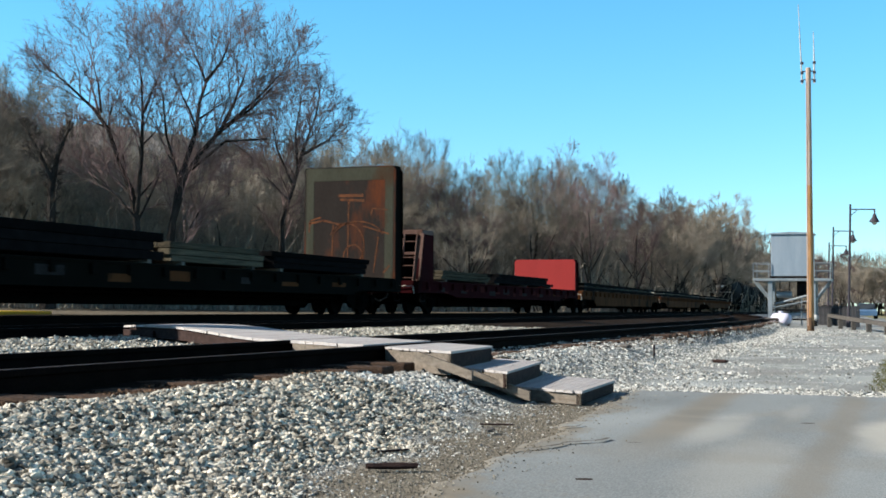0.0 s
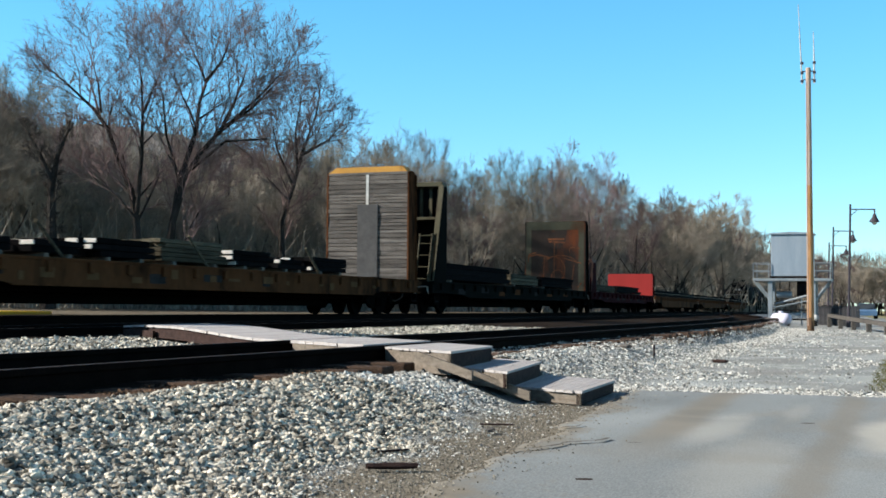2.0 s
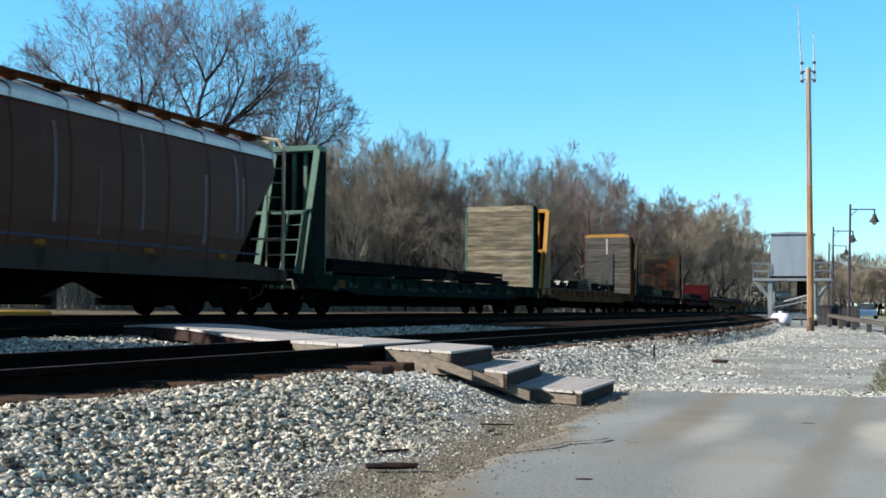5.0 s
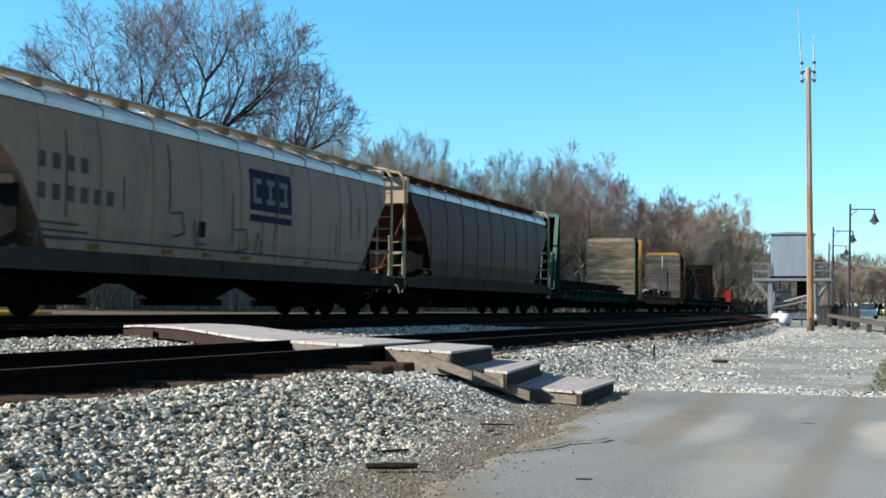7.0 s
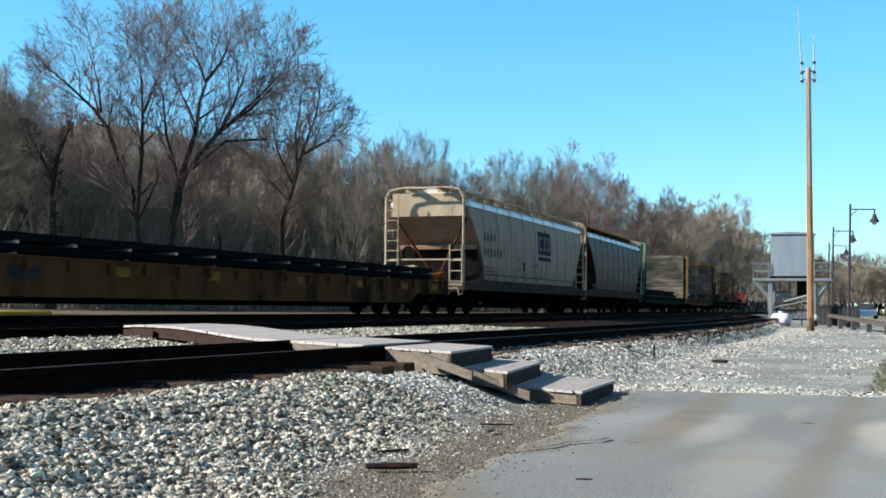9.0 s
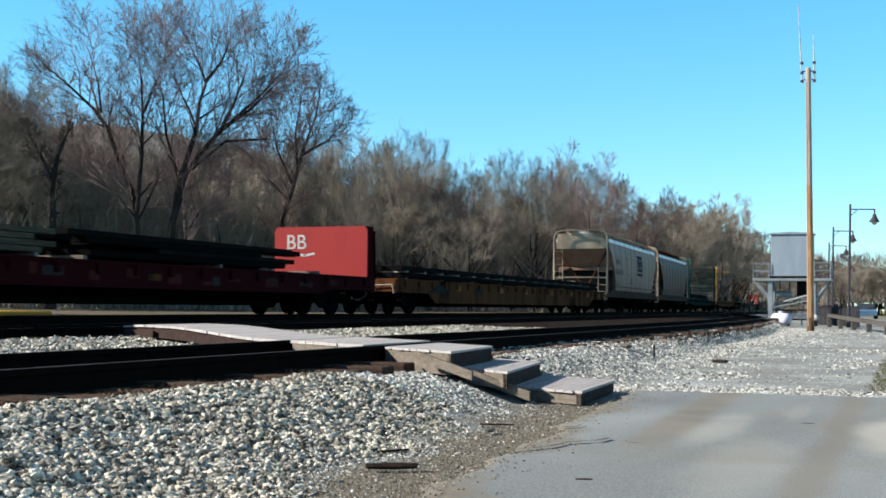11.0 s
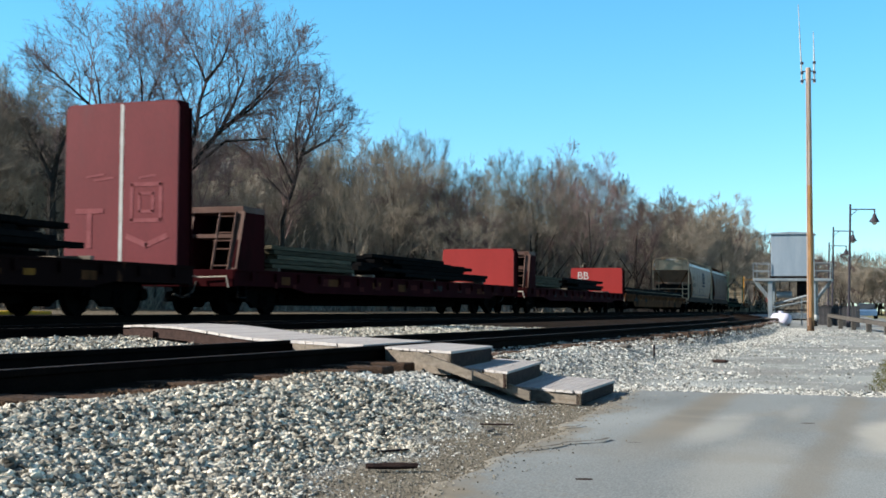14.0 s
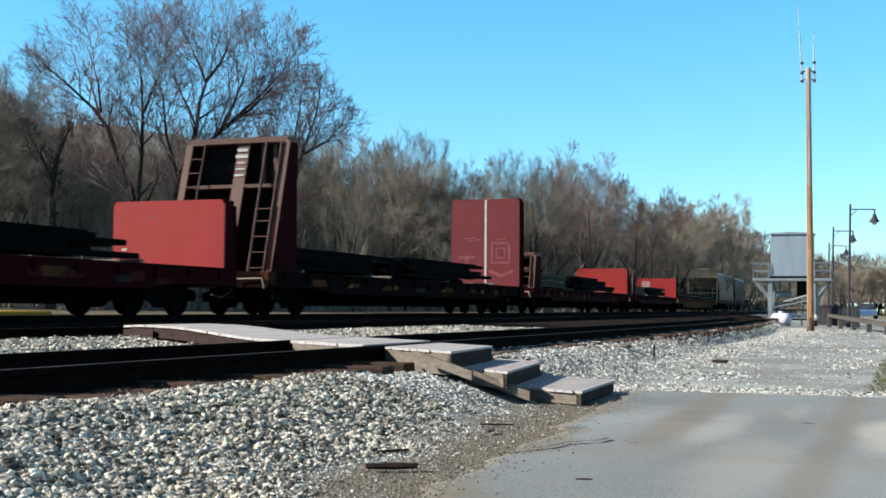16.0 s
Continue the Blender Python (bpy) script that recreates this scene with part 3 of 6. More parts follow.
def new_car(name, label, category, x0, x1, group="train wagons"):
    """x0 and x1: the wagon's rear and front end along the track when the clip starts."""
    c = thing(name, label, category, None, group)
    c["s0"] = (x0 + x1) / 2
    CARS.append((c, (x0 + x1) / 2))
    return c


PAINT = {
    # Near-black colours here carry the near side's shade in their base tone.
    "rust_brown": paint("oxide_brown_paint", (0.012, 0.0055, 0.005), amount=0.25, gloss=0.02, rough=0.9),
    "red": paint("red_paint", (0.3, 0.029, 0.026), rust=(0.22, 0.04, 0.035), amount=0.25, rough=0.5, dirt=0.85),
    "faded_red": paint("faded_red_paint", (0.15, 0.027, 0.032), rust=(0.12, 0.03, 0.035), amount=0.45, dirt=0.8),
    "dark_red": paint("shaded_dark_red_paint", (0.03, 0.0045, 0.006), rust=(0.014, 0.004, 0.004), amount=0.4, gloss=0.02, rough=0.85),
    "yellow": paint("yellow_paint", (0.5, 0.26, 0.055), rust=(0.14, 0.07, 0.035), amount=0.4),
    "rust_yellow": paint("rusty_yellow_paint", (0.2, 0.085, 0.017), rust=(0.1, 0.045, 0.02), amount=0.6),
    "tan": paint("dirty_tan_paint", (0.11, 0.044, 0.019), rust=(0.008, 0.005, 0.004), amount=0.6, gloss=0.02, rough=0.9),
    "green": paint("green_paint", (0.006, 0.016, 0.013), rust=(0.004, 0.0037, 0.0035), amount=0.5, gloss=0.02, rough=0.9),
    # Lighter copy of the green, for edges and flanges in the sun.
    "pale_green": paint("sunlit_green_paint", (0.1, 0.19, 0.15), rust=(0.06, 0.07, 0.05), amount=0.4),
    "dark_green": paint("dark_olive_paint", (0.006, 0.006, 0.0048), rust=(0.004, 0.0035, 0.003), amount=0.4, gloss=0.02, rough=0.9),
    "rusty_sheet": paint("rusty_sheet", (0.03, 0.024, 0.021), rust=(0.095, 0.03, 0.014), amount=0.62, rough=0.9, gloss=0.03),
    "hopper_tan": paint("hopper_tan_paint", (0.275, 0.165, 0.115), rust=(0.09, 0.046, 0.026), amount=0.4, rough=0.55, stretch=(1, 1, 0.12), gloss=0.15),
    "hopper_brown": paint("hopper_brown_paint", (0.08, 0.029, 0.018), rust=(0.095, 0.05, 0.042), amount=0.35, rough=0.5, stretch=(1, 1, 0.12), gloss=0.07),
    "roof": paint("bare_roof_sheet", (0.74, 0.73, 0.71), rust=(0.5, 0.42, 0.34), amount=0.25, rough=0.35, gloss=0.5),
    "cream": paint("cream_paint", (0.46, 0.365, 0.26), rust=(0.12, 0.06, 0.03), amount=0.4),
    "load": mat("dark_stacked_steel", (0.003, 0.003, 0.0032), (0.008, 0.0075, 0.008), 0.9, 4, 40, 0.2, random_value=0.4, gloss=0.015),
    "load_pale": mat("grey_weathered_boards", (0.03, 0.027, 0.02), (0.13, 0.112, 0.08), 0.95, 4, 40, 0.4, stretch=(0.3, 6, 6), random_value=0.4, gloss=0.02),
    "grey_wood": mat("grey_bulkhead_boards", (0.06, 0.054, 0.049), (0.16, 0.144, 0.13), 0.95, 2, 30, 0.8, stretch=(1, 0.6, 5), random_value=0.3),
    "brown_wood": mat("brown_bulkhead_boards", (0.1, 0.083, 0.06), (0.36, 0.297, 0.205), 0.95, 1.6, 26, 0.8, stretch=(1, 0.7, 5), stain=(0.12, 0.107, 0.093), amount=0.55, random_value=0.38),
    "white": mat("white_marking", (0.36, 0.36, 0.34), (0.52, 0.52, 0.5), 0.7, 4, 30, 0.1),
    # Olive lightened on the wall frame, whose flanges catch the sun.
    "olive_rib": paint("sunlit_olive_paint", (0.075, 0.07, 0.045), rust=(0.04, 0.03, 0.018), amount=0.4, gloss=0.1),
    "brown_rib": paint("brown_red_paint", (0.13, 0.075, 0.062), rust=(0.06, 0.03, 0.02), amount=0.4, gloss=0.1),
    "tank_white": mat("lavender_white_tank_paint", (0.42, 0.41, 0.5), (0.58, 0.57, 0.66), 0.5, 2, 30, 0.05),
    "car_blue": paint("blue_car_paint", (0.12, 0.22, 0.36), amount=0.1, rough=0.3),
    "yellow_line": paint("yellow_road_paint", (0.8, 0.47, 0.03), amount=0.15),
    "pale_end": mat("pale_sawn_end", (0.5, 0.47, 0.42), (0.7, 0.67, 0.62), 0.9, 6, 40, 0.1),
    "batten": mat("pale_batten", (0.3, 0.27, 0.22), (0.5, 0.46, 0.4), 0.9, 4, 40, 0.3, random_value=0.3),
    "chalk_pink": mat("faded_pink_marking", (0.17, 0.045, 0.05), (0.25, 0.08, 0.085), 0.8, 3, 30, 0.1),
    "orange": mat("orange_marking", (0.045, 0.022, 0.014), (0.15, 0.052, 0.02), 0.85, 5, 30, 0.1),
    "grey_patch": mat("grey_sheet_patch", (0.018, 0.016, 0.016), (0.04, 0.035, 0.034), 0.9, 3, 30, 0.1, gloss=0.03),
    "drab": paint("drab_grey_green", (0.055, 0.055, 0.04), rust=(0.05, 0.025, 0.014), amount=0.5, gloss=0.03, rough=0.9),
    "dark_sill": paint("dark_sill_paint", (0.06, 0.043, 0.036), rust=(0.02, 0.014, 0.012), amount=0.5, gloss=0.02, rough=0.9),
    "green_patch": paint("chipped_pale_green_paint", (0.028, 0.062, 0.046), rust=(0.012, 0.012, 0.01), amount=0.5, gloss=0.02, rough=0.9),
    "red_patch": paint("scuffed_red_paint", (0.07, 0.016, 0.015), rust=(0.03, 0.01, 0.009), amount=0.5, gloss=0.02, rough=0.9),
    "batten_dull": paint("scuffed_tan_paint", (0.14, 0.075, 0.036), rust=(0.03, 0.015, 0.008), amount=0.5, gloss=0.02, rough=0.9),
    "sheet_grey": mat("dull_zinc_sheet", (0.055, 0.054, 0.054), (0.085, 0.083, 0.082), 0.8, 3, 30, 0.1, gloss=0.05),
    "yellow_mark": mat("yellow_marking", (0.13, 0.048, 0.004), (0.24, 0.09, 0.007), 0.7, 4, 30, 0.1),
    "letter": mat("dark_lettering", (0.04, 0.036, 0.036), (0.085, 0.075, 0.068), 0.8, 6, 30, 0.05),
    "logo_pale": mat("pale_logo", (0.12, 0.105, 0.09), (0.16, 0.14, 0.12), 0.8, 6, 30, 0.05),
    "stripe": mat("blue_grey_stripe", (0.035, 0.035, 0.06), (0.06, 0.06, 0.095), 0.8, 4, 30, 0.05),
    "rust_streak": mat("rust_streak", (0.06, 0.038, 0.025), (0.11, 0.08, 0.058), 0.9, 6, 20, 0.05),
    "grey_streak": mat("pale_grime", (0.1, 0.075, 0.075), (0.19, 0.15, 0.155), 0.9, 3, 20, 0.05, stretch=(3, 3, 0.3)),
    "deck_wood": mat("worn_deck_boards", (0.1, 0.085, 0.07), (0.22, 0.19, 0.16), 0.95, 2, 30, 0.6),
    "navy": mat("navy_marking", (0.012, 0.013, 0.03), (0.03, 0.032, 0.055), 0.8, 5, 30, 0.05, gloss=0.05),
}


def load_stack(car_s0, x0, x1, y0, y1, deck, layers, th, material, label, bunk=True, seed=1, stagger=0.3, name="beam_stack", dunnage=False, ends=False):
    """A stack of long beams on bunks, as a thing that rides with its wagon."""
    st = thing(name, label, "steel beams", None, "loads on the wagons")
    CARS.append((st, car_s0))
    rnd = random.Random(seed)
    z = deck
    if bunk:
        for i in range(max(2, int((x1 - x0) / 3))):
            x = x0 + 0.6 + (x1 - x0 - 1.2) * i / (max(2, int((x1 - x0) / 3)) - 1)
            part("bunk", boxes((x - 0.06, x + 0.06, y0, y1, z - 0.02, z + 0.1), bevel=0.01), PAINT["deck_wood"], st)
        z += 0.1
    for L in range(layers):
        if dunnage and L:
            k = max(2, int((x1 - x0) / 1.7))
            for i in range(k):
                x = x0 + 0.5 + (x1 - x0 - 1.0) * i / (k - 1) + rnd.uniform(-0.15, 0.15)
                part("batten", boxes((x - 0.05, x + 0.05, y0 - 0.04, y1 + 0.04, z - 0.01, z + 0.05), bevel=0.006), PAINT["batten"], st)
            z += 0.045
        n = max(2, int((y1 - y0) / 0.34))
        for i in range(n):
            a = y0 + (y1 - y0) * i / n
            b = y0 + (y1 - y0) * (i + 1) / n - 0.03
            e0, e1 = rnd.uniform(0, stagger), rnd.uniform(0, stagger * 1.6)
            part("beam", boxes((x0 + e0, x1 - e1, a, b, z, z + th - 0.012), bevel=0.01), material, st)
            # Pale end pieces stand for sunlight on the beams' rear ends.
            if ends and rnd.random() < 0.62:
                part("pale_end", boxes((x0 + e0 - 0.03, x0 + e0 - 0.002, a + 0.02, b - 0.02, z + 0.015, z + th - 0.03), bevel=0.004), PAINT["pale_end"], st)
        z += th
    return st


def bulkhead_car(sf, sr, label, sill, front, rear, deck=1.1, name="bulkhead_flatcar"):
    """sf, sr: inner faces of the front and the rear end wall; front, rear: (top, half width, shell, face, style, cap)."""
    x1, x0 = sf + 0.6, sr - 1.5
    c = new_car(name, label, "rail wagon", x0, x1)
    s0 = (x0 + x1) / 2
    flat_frame(c, x0 - s0, x1 - s0, sill, PAINT["deck_wood"], deck)
    for xf, d, spec in ((sf - s0, 1, front), (sr - s0, -1, rear)):
        top, w, shell, face, style, cap = spec
        bulkhead(c, xf, d, deck - 0.02, top, w, shell, face, style, d < 0, cap, edge=PAINT["pale_green"] if shell == PAINT["green"] else None, beam=0.64 if shell in (PAINT["dark_green"], PAINT["dark_red"]) else 0.48, wide_post=shell == PAINT["dark_red"] and top > 4)
    return c, s0


P = PAINT

# Gussets of the red walls use dark_red as the shaded side of red.
red_label = "oxide red bulkhead flatcar with a bright red end wall"
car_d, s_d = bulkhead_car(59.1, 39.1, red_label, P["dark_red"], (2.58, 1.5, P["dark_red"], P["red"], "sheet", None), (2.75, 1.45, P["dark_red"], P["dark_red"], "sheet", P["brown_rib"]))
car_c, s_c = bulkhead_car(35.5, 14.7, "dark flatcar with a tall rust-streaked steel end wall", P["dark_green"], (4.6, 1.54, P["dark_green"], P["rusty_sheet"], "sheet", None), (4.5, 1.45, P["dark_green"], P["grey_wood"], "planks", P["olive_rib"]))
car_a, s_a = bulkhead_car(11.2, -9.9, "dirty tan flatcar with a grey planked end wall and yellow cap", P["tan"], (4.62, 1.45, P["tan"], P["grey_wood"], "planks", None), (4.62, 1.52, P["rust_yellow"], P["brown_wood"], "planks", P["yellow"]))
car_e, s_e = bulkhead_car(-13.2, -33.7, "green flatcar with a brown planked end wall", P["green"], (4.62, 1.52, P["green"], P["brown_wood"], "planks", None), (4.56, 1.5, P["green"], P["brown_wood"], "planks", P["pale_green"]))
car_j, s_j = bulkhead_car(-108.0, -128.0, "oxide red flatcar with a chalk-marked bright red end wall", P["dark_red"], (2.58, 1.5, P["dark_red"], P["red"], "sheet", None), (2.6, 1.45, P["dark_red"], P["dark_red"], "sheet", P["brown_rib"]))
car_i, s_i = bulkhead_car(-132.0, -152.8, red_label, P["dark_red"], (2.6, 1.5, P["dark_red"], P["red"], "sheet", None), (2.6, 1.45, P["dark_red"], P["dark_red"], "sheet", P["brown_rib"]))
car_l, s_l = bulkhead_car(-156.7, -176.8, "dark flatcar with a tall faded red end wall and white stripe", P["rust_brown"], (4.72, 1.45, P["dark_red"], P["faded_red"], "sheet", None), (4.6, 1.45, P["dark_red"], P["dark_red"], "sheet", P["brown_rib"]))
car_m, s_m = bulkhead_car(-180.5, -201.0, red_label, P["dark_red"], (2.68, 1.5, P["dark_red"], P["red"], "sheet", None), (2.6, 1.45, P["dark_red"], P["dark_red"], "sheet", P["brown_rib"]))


def hopper_car(x0, x1, label, body, trim, name="covered_hopper"):
    c = new_car(name, label, "hopper wagon", x0, x1)
    s0 = (x0 + x1) / 2
    a, b = x0 - s0, x1 - s0
    # rounded side walls between sloping ends
    half = [(1.2, 0.98), (1.52, 1.25), (1.6, 1.8), (1.62, 2.5), (1.615, 2.9), (1.6, 3.3), (1.55, 3.56), (1.5, 3.85), (1.36, 4.12)]
    ring = [(-y, z) for y, z in half] + [(y, z) for y, z in half[::-1]]
    bm = bmesh.new()

    def sect(top_x, low_x):
        # two slopes: shallow under the end panel, steeper below
        def at(z):
            if z > 2.5:
                return (1 - min((z - 2.5) / 1.05, 1)) * 0.55
            return 0.55 + 0.45 * min((2.5 - z) / 1.3, 1)
        return [bm.verts.new((top_x + (low_x - top_x) * at(z), y, z)) for y, z in ring]
    r0, r1 = sect(a + 0.65, a + 2.6), sect(b - 0.65, b - 2.6)
    for i in range(len(ring)):
        j = (i + 1) % len(ring)
        bm.faces.new((r0[i], r0[j], r1[j], r1[i]))
    for r in (r0, r1):
        for i in range(len(half) - 1):
            k = len(ring) - 1 - i
            bm.faces.new((r[i], r[i + 1], r[k - 1], r[k]))
    bmesh.ops.recalc_face_normals(bm, faces=bm.faces)
    hull = part("body", bm, body, c)
    for i in range(9):
        x = a + 2.2 + (b - a - 4.4) * i / 8
        bm = bmesh.new()
        for s in (-1,):
            pts = [(s * y * 1.004, z) for y, z in half[1:]]
            for (y0, z0), (y1, z1) in zip(pts, pts[1:]):
                add_rod(bm, (x, y0, z0), (x, y1, z1), 0.009, n=5)
        part("side_rib", bm, body, hull)
    roof = [(1.5, 3.92), (1.49, 4.06), (1.4, 4.15), (0.9, 4.34), (0.4, 4.52)]
    rr = [(-y, z) for y, z in roof] + [(y, z) for y, z in roof[::-1]]
    part("roof", extrude_profile(rr, a + 0.55, b - 0.55), P["roof"], c)
    for i in range(11):
        x = a + 0.7 + (b - a - 1.4) * i / 10
        bm = bmesh.new()
        for (y0, z0), (y1, z1) in zip(rr, rr[1:]):
            add_rod(bm, (x, y0, z0 + 0.015), (x, y1, z1 + 0.015), 0.018, n=5)
        part("roof_rib", bm, body, c)
    for i in range(3):
        x = a + 2.9 + (b - a - 5.8) * i / 2
        bm = extrude_profile([(-0.26, 4.48), (0.26, 4.48), (0.2, 4.62), (-0.2, 4.62)], x - 2.0, x + 2.0)
        part("hatch_cover", bm, P["roof"], c)
    for y in (-0.62, 0.62):
        bm = boxes((a + 0.1, b - 0.1, y - 0.24, y + 0.24, 4.58, 4.61))
        for i in range(14):
            x = a + 0.4 + (b - a - 0.8) * i / 13
            add_box(bm, x - 0.015, x + 0.015, y - 0.22, y + 0.22, 4.42, 4.585)
        part("running_board", bm, trim, c)
    for s in (-1, 1):
        bm = extrude_profile([(a, 0.86), (b, 0.86), (b, 1.12), (b - 1.9, 1.27), (a + 1.9, 1.27), (a, 1.12)], s * 1.55 - 0.03, s * 1.55 + 0.03, "y")
        part("side_sill", bm, P["dark_sill"], c)
    # outlet hoppers
    for i in range(3):
        x = a + 4.2 + (b - a - 8.4) * i / 2
        bm = bmesh.new()
        t = [bm.verts.new((x + dx, dy, 1.1)) for dx, dy in ((-1.75, -1.35), (1.75, -1.35), (1.75, 1.35), (-1.75, 1.35))]
        l = [bm.verts.new((x + dx, dy, 0.36)) for dx, dy in ((-0.5, -0.55), (0.5, -0.55), (0.5, 0.55), (-0.5, 0.55))]
        bm.faces.new(t)
        bm.faces.new(l[::-1])
        for k in range(4):
            bm.faces.new((t[(k + 1) % 4], t[k], l[k], l[(k + 1) % 4]))
        add_box(bm, x - 0.62, x + 0.62, -0.75, 0.75, 0.22, 0.38)
        part("outlet", bm, M["underframe"], c)
    part("centre_sill", boxes((a + 0.1, b - 0.1, -0.3, 0.3, 0.7, 1.05)), M["underframe"], c)
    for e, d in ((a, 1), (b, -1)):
        # end platform, posts, sloped sheet braces, ladders, railing
        part("end_platform", boxes((min(e, e + d * 2.2), max(e, e + d * 2.2), -1.5, 1.5, 1.0, 1.12)), trim, c)
        part("end_sill", boxes((min(e, e + d * 0.1), max(e, e + d * 0.1), -1.55, 1.55, 0.78, 1.14)), P["dark_sill"], c)
        for s in (-1, 1):
            bm = bmesh.new()
            pts = [(e + d * 0.1, s * 1.5, 1.1), (e + d * 0.1, s * 1.5, 4.2), (e + d * 0.1, s * 1.34, 4.48), (e + d * 0.1, s * 0.85, 4.56)]
            for p, q in zip(pts, pts[1:]):
                add_rod(bm, p, q, 0.045, n=8)
            part("corner_post", bm, P["cream"], c)
            bm = bmesh.new()
            top = 4.3 if s * d > 0 else 2.5
            for y in (s * 1.47, s * 1.0):
                add_rod(bm, (e + d * 0.04, y, 0.7), (e + d * 0.04, y, top), 0.024, n=6)
            for k in range(int((top - 0.6) / 0.37)):
                add_rod(bm, (e + d * 0.04, s * 1.47, 0.8 + 0.37 * k), (e + d * 0.04, s * 1.0, 0.8 + 0.37 * k), 0.017, n=6)
            part("ladder", bm, P["cream"], c)
            bm = extrude_profile([(e + d * 0.62, 3.6), (e + d * 1.7, 2.5), (e + d * 1.8, 2.6), (e + d * 0.8, 3.62)], s * 0.75 - 0.02, s * 0.75 + 0.02, "y")
            part("slope_brace", bm, body, c)
        bm = boxes((min(e + d * 0.5, e + d * 0.72), max(e + d * 0.5, e + d * 0.72), -1.4, 1.4, 3.55, 4.4), bevel=0.01)
        part("end_panel", bm, P["cream"], c)
        part("cross_rail", rods(0.04, ((e + d * 0.1, -0.9, 4.56), (e + d * 0.1, 0.9, 4.56)), n=8), P["cream"], c)
        part("cross_rail", rods(0.03, ((e + d * 0.1, -1.47, 1.95), (e + d * 0.1, 1.47, 1.95)), n=8), P["cream"], c)
        # cross web blackened for shade and soot, deep beam, braces under sloping sheet
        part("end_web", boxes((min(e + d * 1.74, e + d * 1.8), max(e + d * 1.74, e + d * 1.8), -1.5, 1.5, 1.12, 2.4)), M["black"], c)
        part("slope_beam", boxes((min(e + d * 1.5, e + d * 1.66), max(e + d * 1.5, e + d * 1.66), -1.5, 1.5, 2.38, 2.55), bevel=0.02), body, c)
        part("centre_brace", rods(0.05, ((e + d * 0.75, 1.4, 3.5), (e + d * 1.6, -0.1, 1.12)), ((e + d * 0.75, -1.4, 3.5), (e + d * 1.6, 0.1, 1.12)), n=6), P["tan"], c)
        part("air_reservoir", rods(0.14, ((e + d * 0.85, -0.5, 1.4), (e + d * 0.85, 0.2, 1.4)), n=12), P["tan"], c)
        part("brake_valve", boxes((min(e + d * 0.4, e + d * 0.62), max(e + d * 0.4, e + d * 0.62), 0.95, 1.25, 1.12, 1.5), bevel=0.04), P["cream"], c)
        part("brake_wheel", rods(0.26, ((e + d * 0.12, 0.62, 2.2), (e + d * 0.16, 0.62, 2.2)), n=16), M["black"], c)
        part("brake_housing", boxes((min(e + d * 0.15, e + d * 0.4), max(e + d * 0.15, e + d * 0.4), 0.35, 0.85, 1.2, 1.75), bevel=0.03), trim, c)
    for x in (a + 2.1, b - 2.1):
        bogie(c, x)
    coupler(c, b, 1)
    coupler(c, a, -1)
    return c, s0


hop2, s_h2 = hopper_car(-53.7, -36.0, "dark brown covered hopper wagon with grimy grey streaks", P["hopper_brown"], P["tan"])
hop1, s_h1 = hopper_car(-73.7, -54.6, "tan covered hopper wagon with dark lettering and bright roof", P["hopper_tan"], P["cream"])


def long_flat(x0, x1, label, sill):
    c = new_car("flatcar", label, "rail wagon", x0, x1)
    s0 = (x0 + x1) / 2
    flat_frame(c, x0 - s0, x1 - s0, sill, PAINT["deck_wood"], 1.12, 0.55, 1.42, True, True)
    return c, s0


flat_k, s_k = long_flat(-105.7, -75.1, "long tan flatcar with yellow patches on its sill", P["tan"])
flat_1, s_1 = long_flat(61.5, 88.4, "long dirty tan flatcar", P["tan"])
flat_2, s_2 = long_flat(89.6, 119.2, "long dirty tan flatcar", P["tan"])
flat_3, s_3 = long_flat(120.4, 150.0, "long dirty tan flatcar", P["tan"])


def tank_car(x0, x1):
    c = new_car("tank_car", "black tank wagon with a pale stencil panel", "tank wagon", x0, x1)
    s0 = (x0 + x1) / 2
    a, b = x0 - s0, x1 - s0
    bm = bmesh.new()
    prof = [(a + 0.55, 0.0), (a + 0.58, 0.6), (a + 0.75, 1.1), (a + 1.05, 1.4), (a + 1.4, 1.5), (b - 1.4, 1.5), (b - 1.05, 1.4), (b - 0.75, 1.1), (b - 0.58, 0.6), (b - 0.55, 0.0)]
    n = 24
    rings = [[bm.verts.new((x, max(r, 0.001) * math.cos(2 * math.pi * i / n), 2.65 + max(r, 0.001) * math.sin(2 * math.pi * i / n))) for i in range(n)] for x, r in prof]
    for r0, r1 in zip(rings, rings[1:]):
        for i in range(n):
            f = bm.faces.new((r0[i], r0[(i + 1) % n], r1[(i + 1) % n], r1[i]))
            f.smooth = True
    bmesh.ops.recalc_face_normals(bm, faces=bm.faces)
    part("tank", bm, M["black"], c)
    part("end_stencil", boxes((a + 0.55, a + 0.6, -0.45, 0.45, 2.9, 3.15)), P["white"], c)
    bm = bmesh.new()
    add_rod(bm, (0, 0, 4.1), (0, 0, 4.55), 0.55, n=16)
    part("dome", bm, M["black"], c)
    part("underframe", boxes((a, b, -1.3, 1.3, 0.9, 1.15), bevel=0.02), M["underframe"], c)
    bm = rods(0.025, ((a + 1.2, -1.45, 2.5), (b - 1.2, -1.45, 2.5)), ((a + 0.2, -1.4, 1.1), (a + 0.2, -1.4, 2.3)), ((a + 0.2, 1.4, 1.1), (a + 0.2, 1.4, 2.3)), ((a + 0.2, -1.4, 2.3), (a + 0.2, 1.4, 2.3)), n=6)
    part("handrail", bm, P["white"], c)
    for x in (a + 2.0, b - 2.0):
        bogie(c, x)
    coupler(c, b, 1)
    coupler(c, a, -1)
    return c


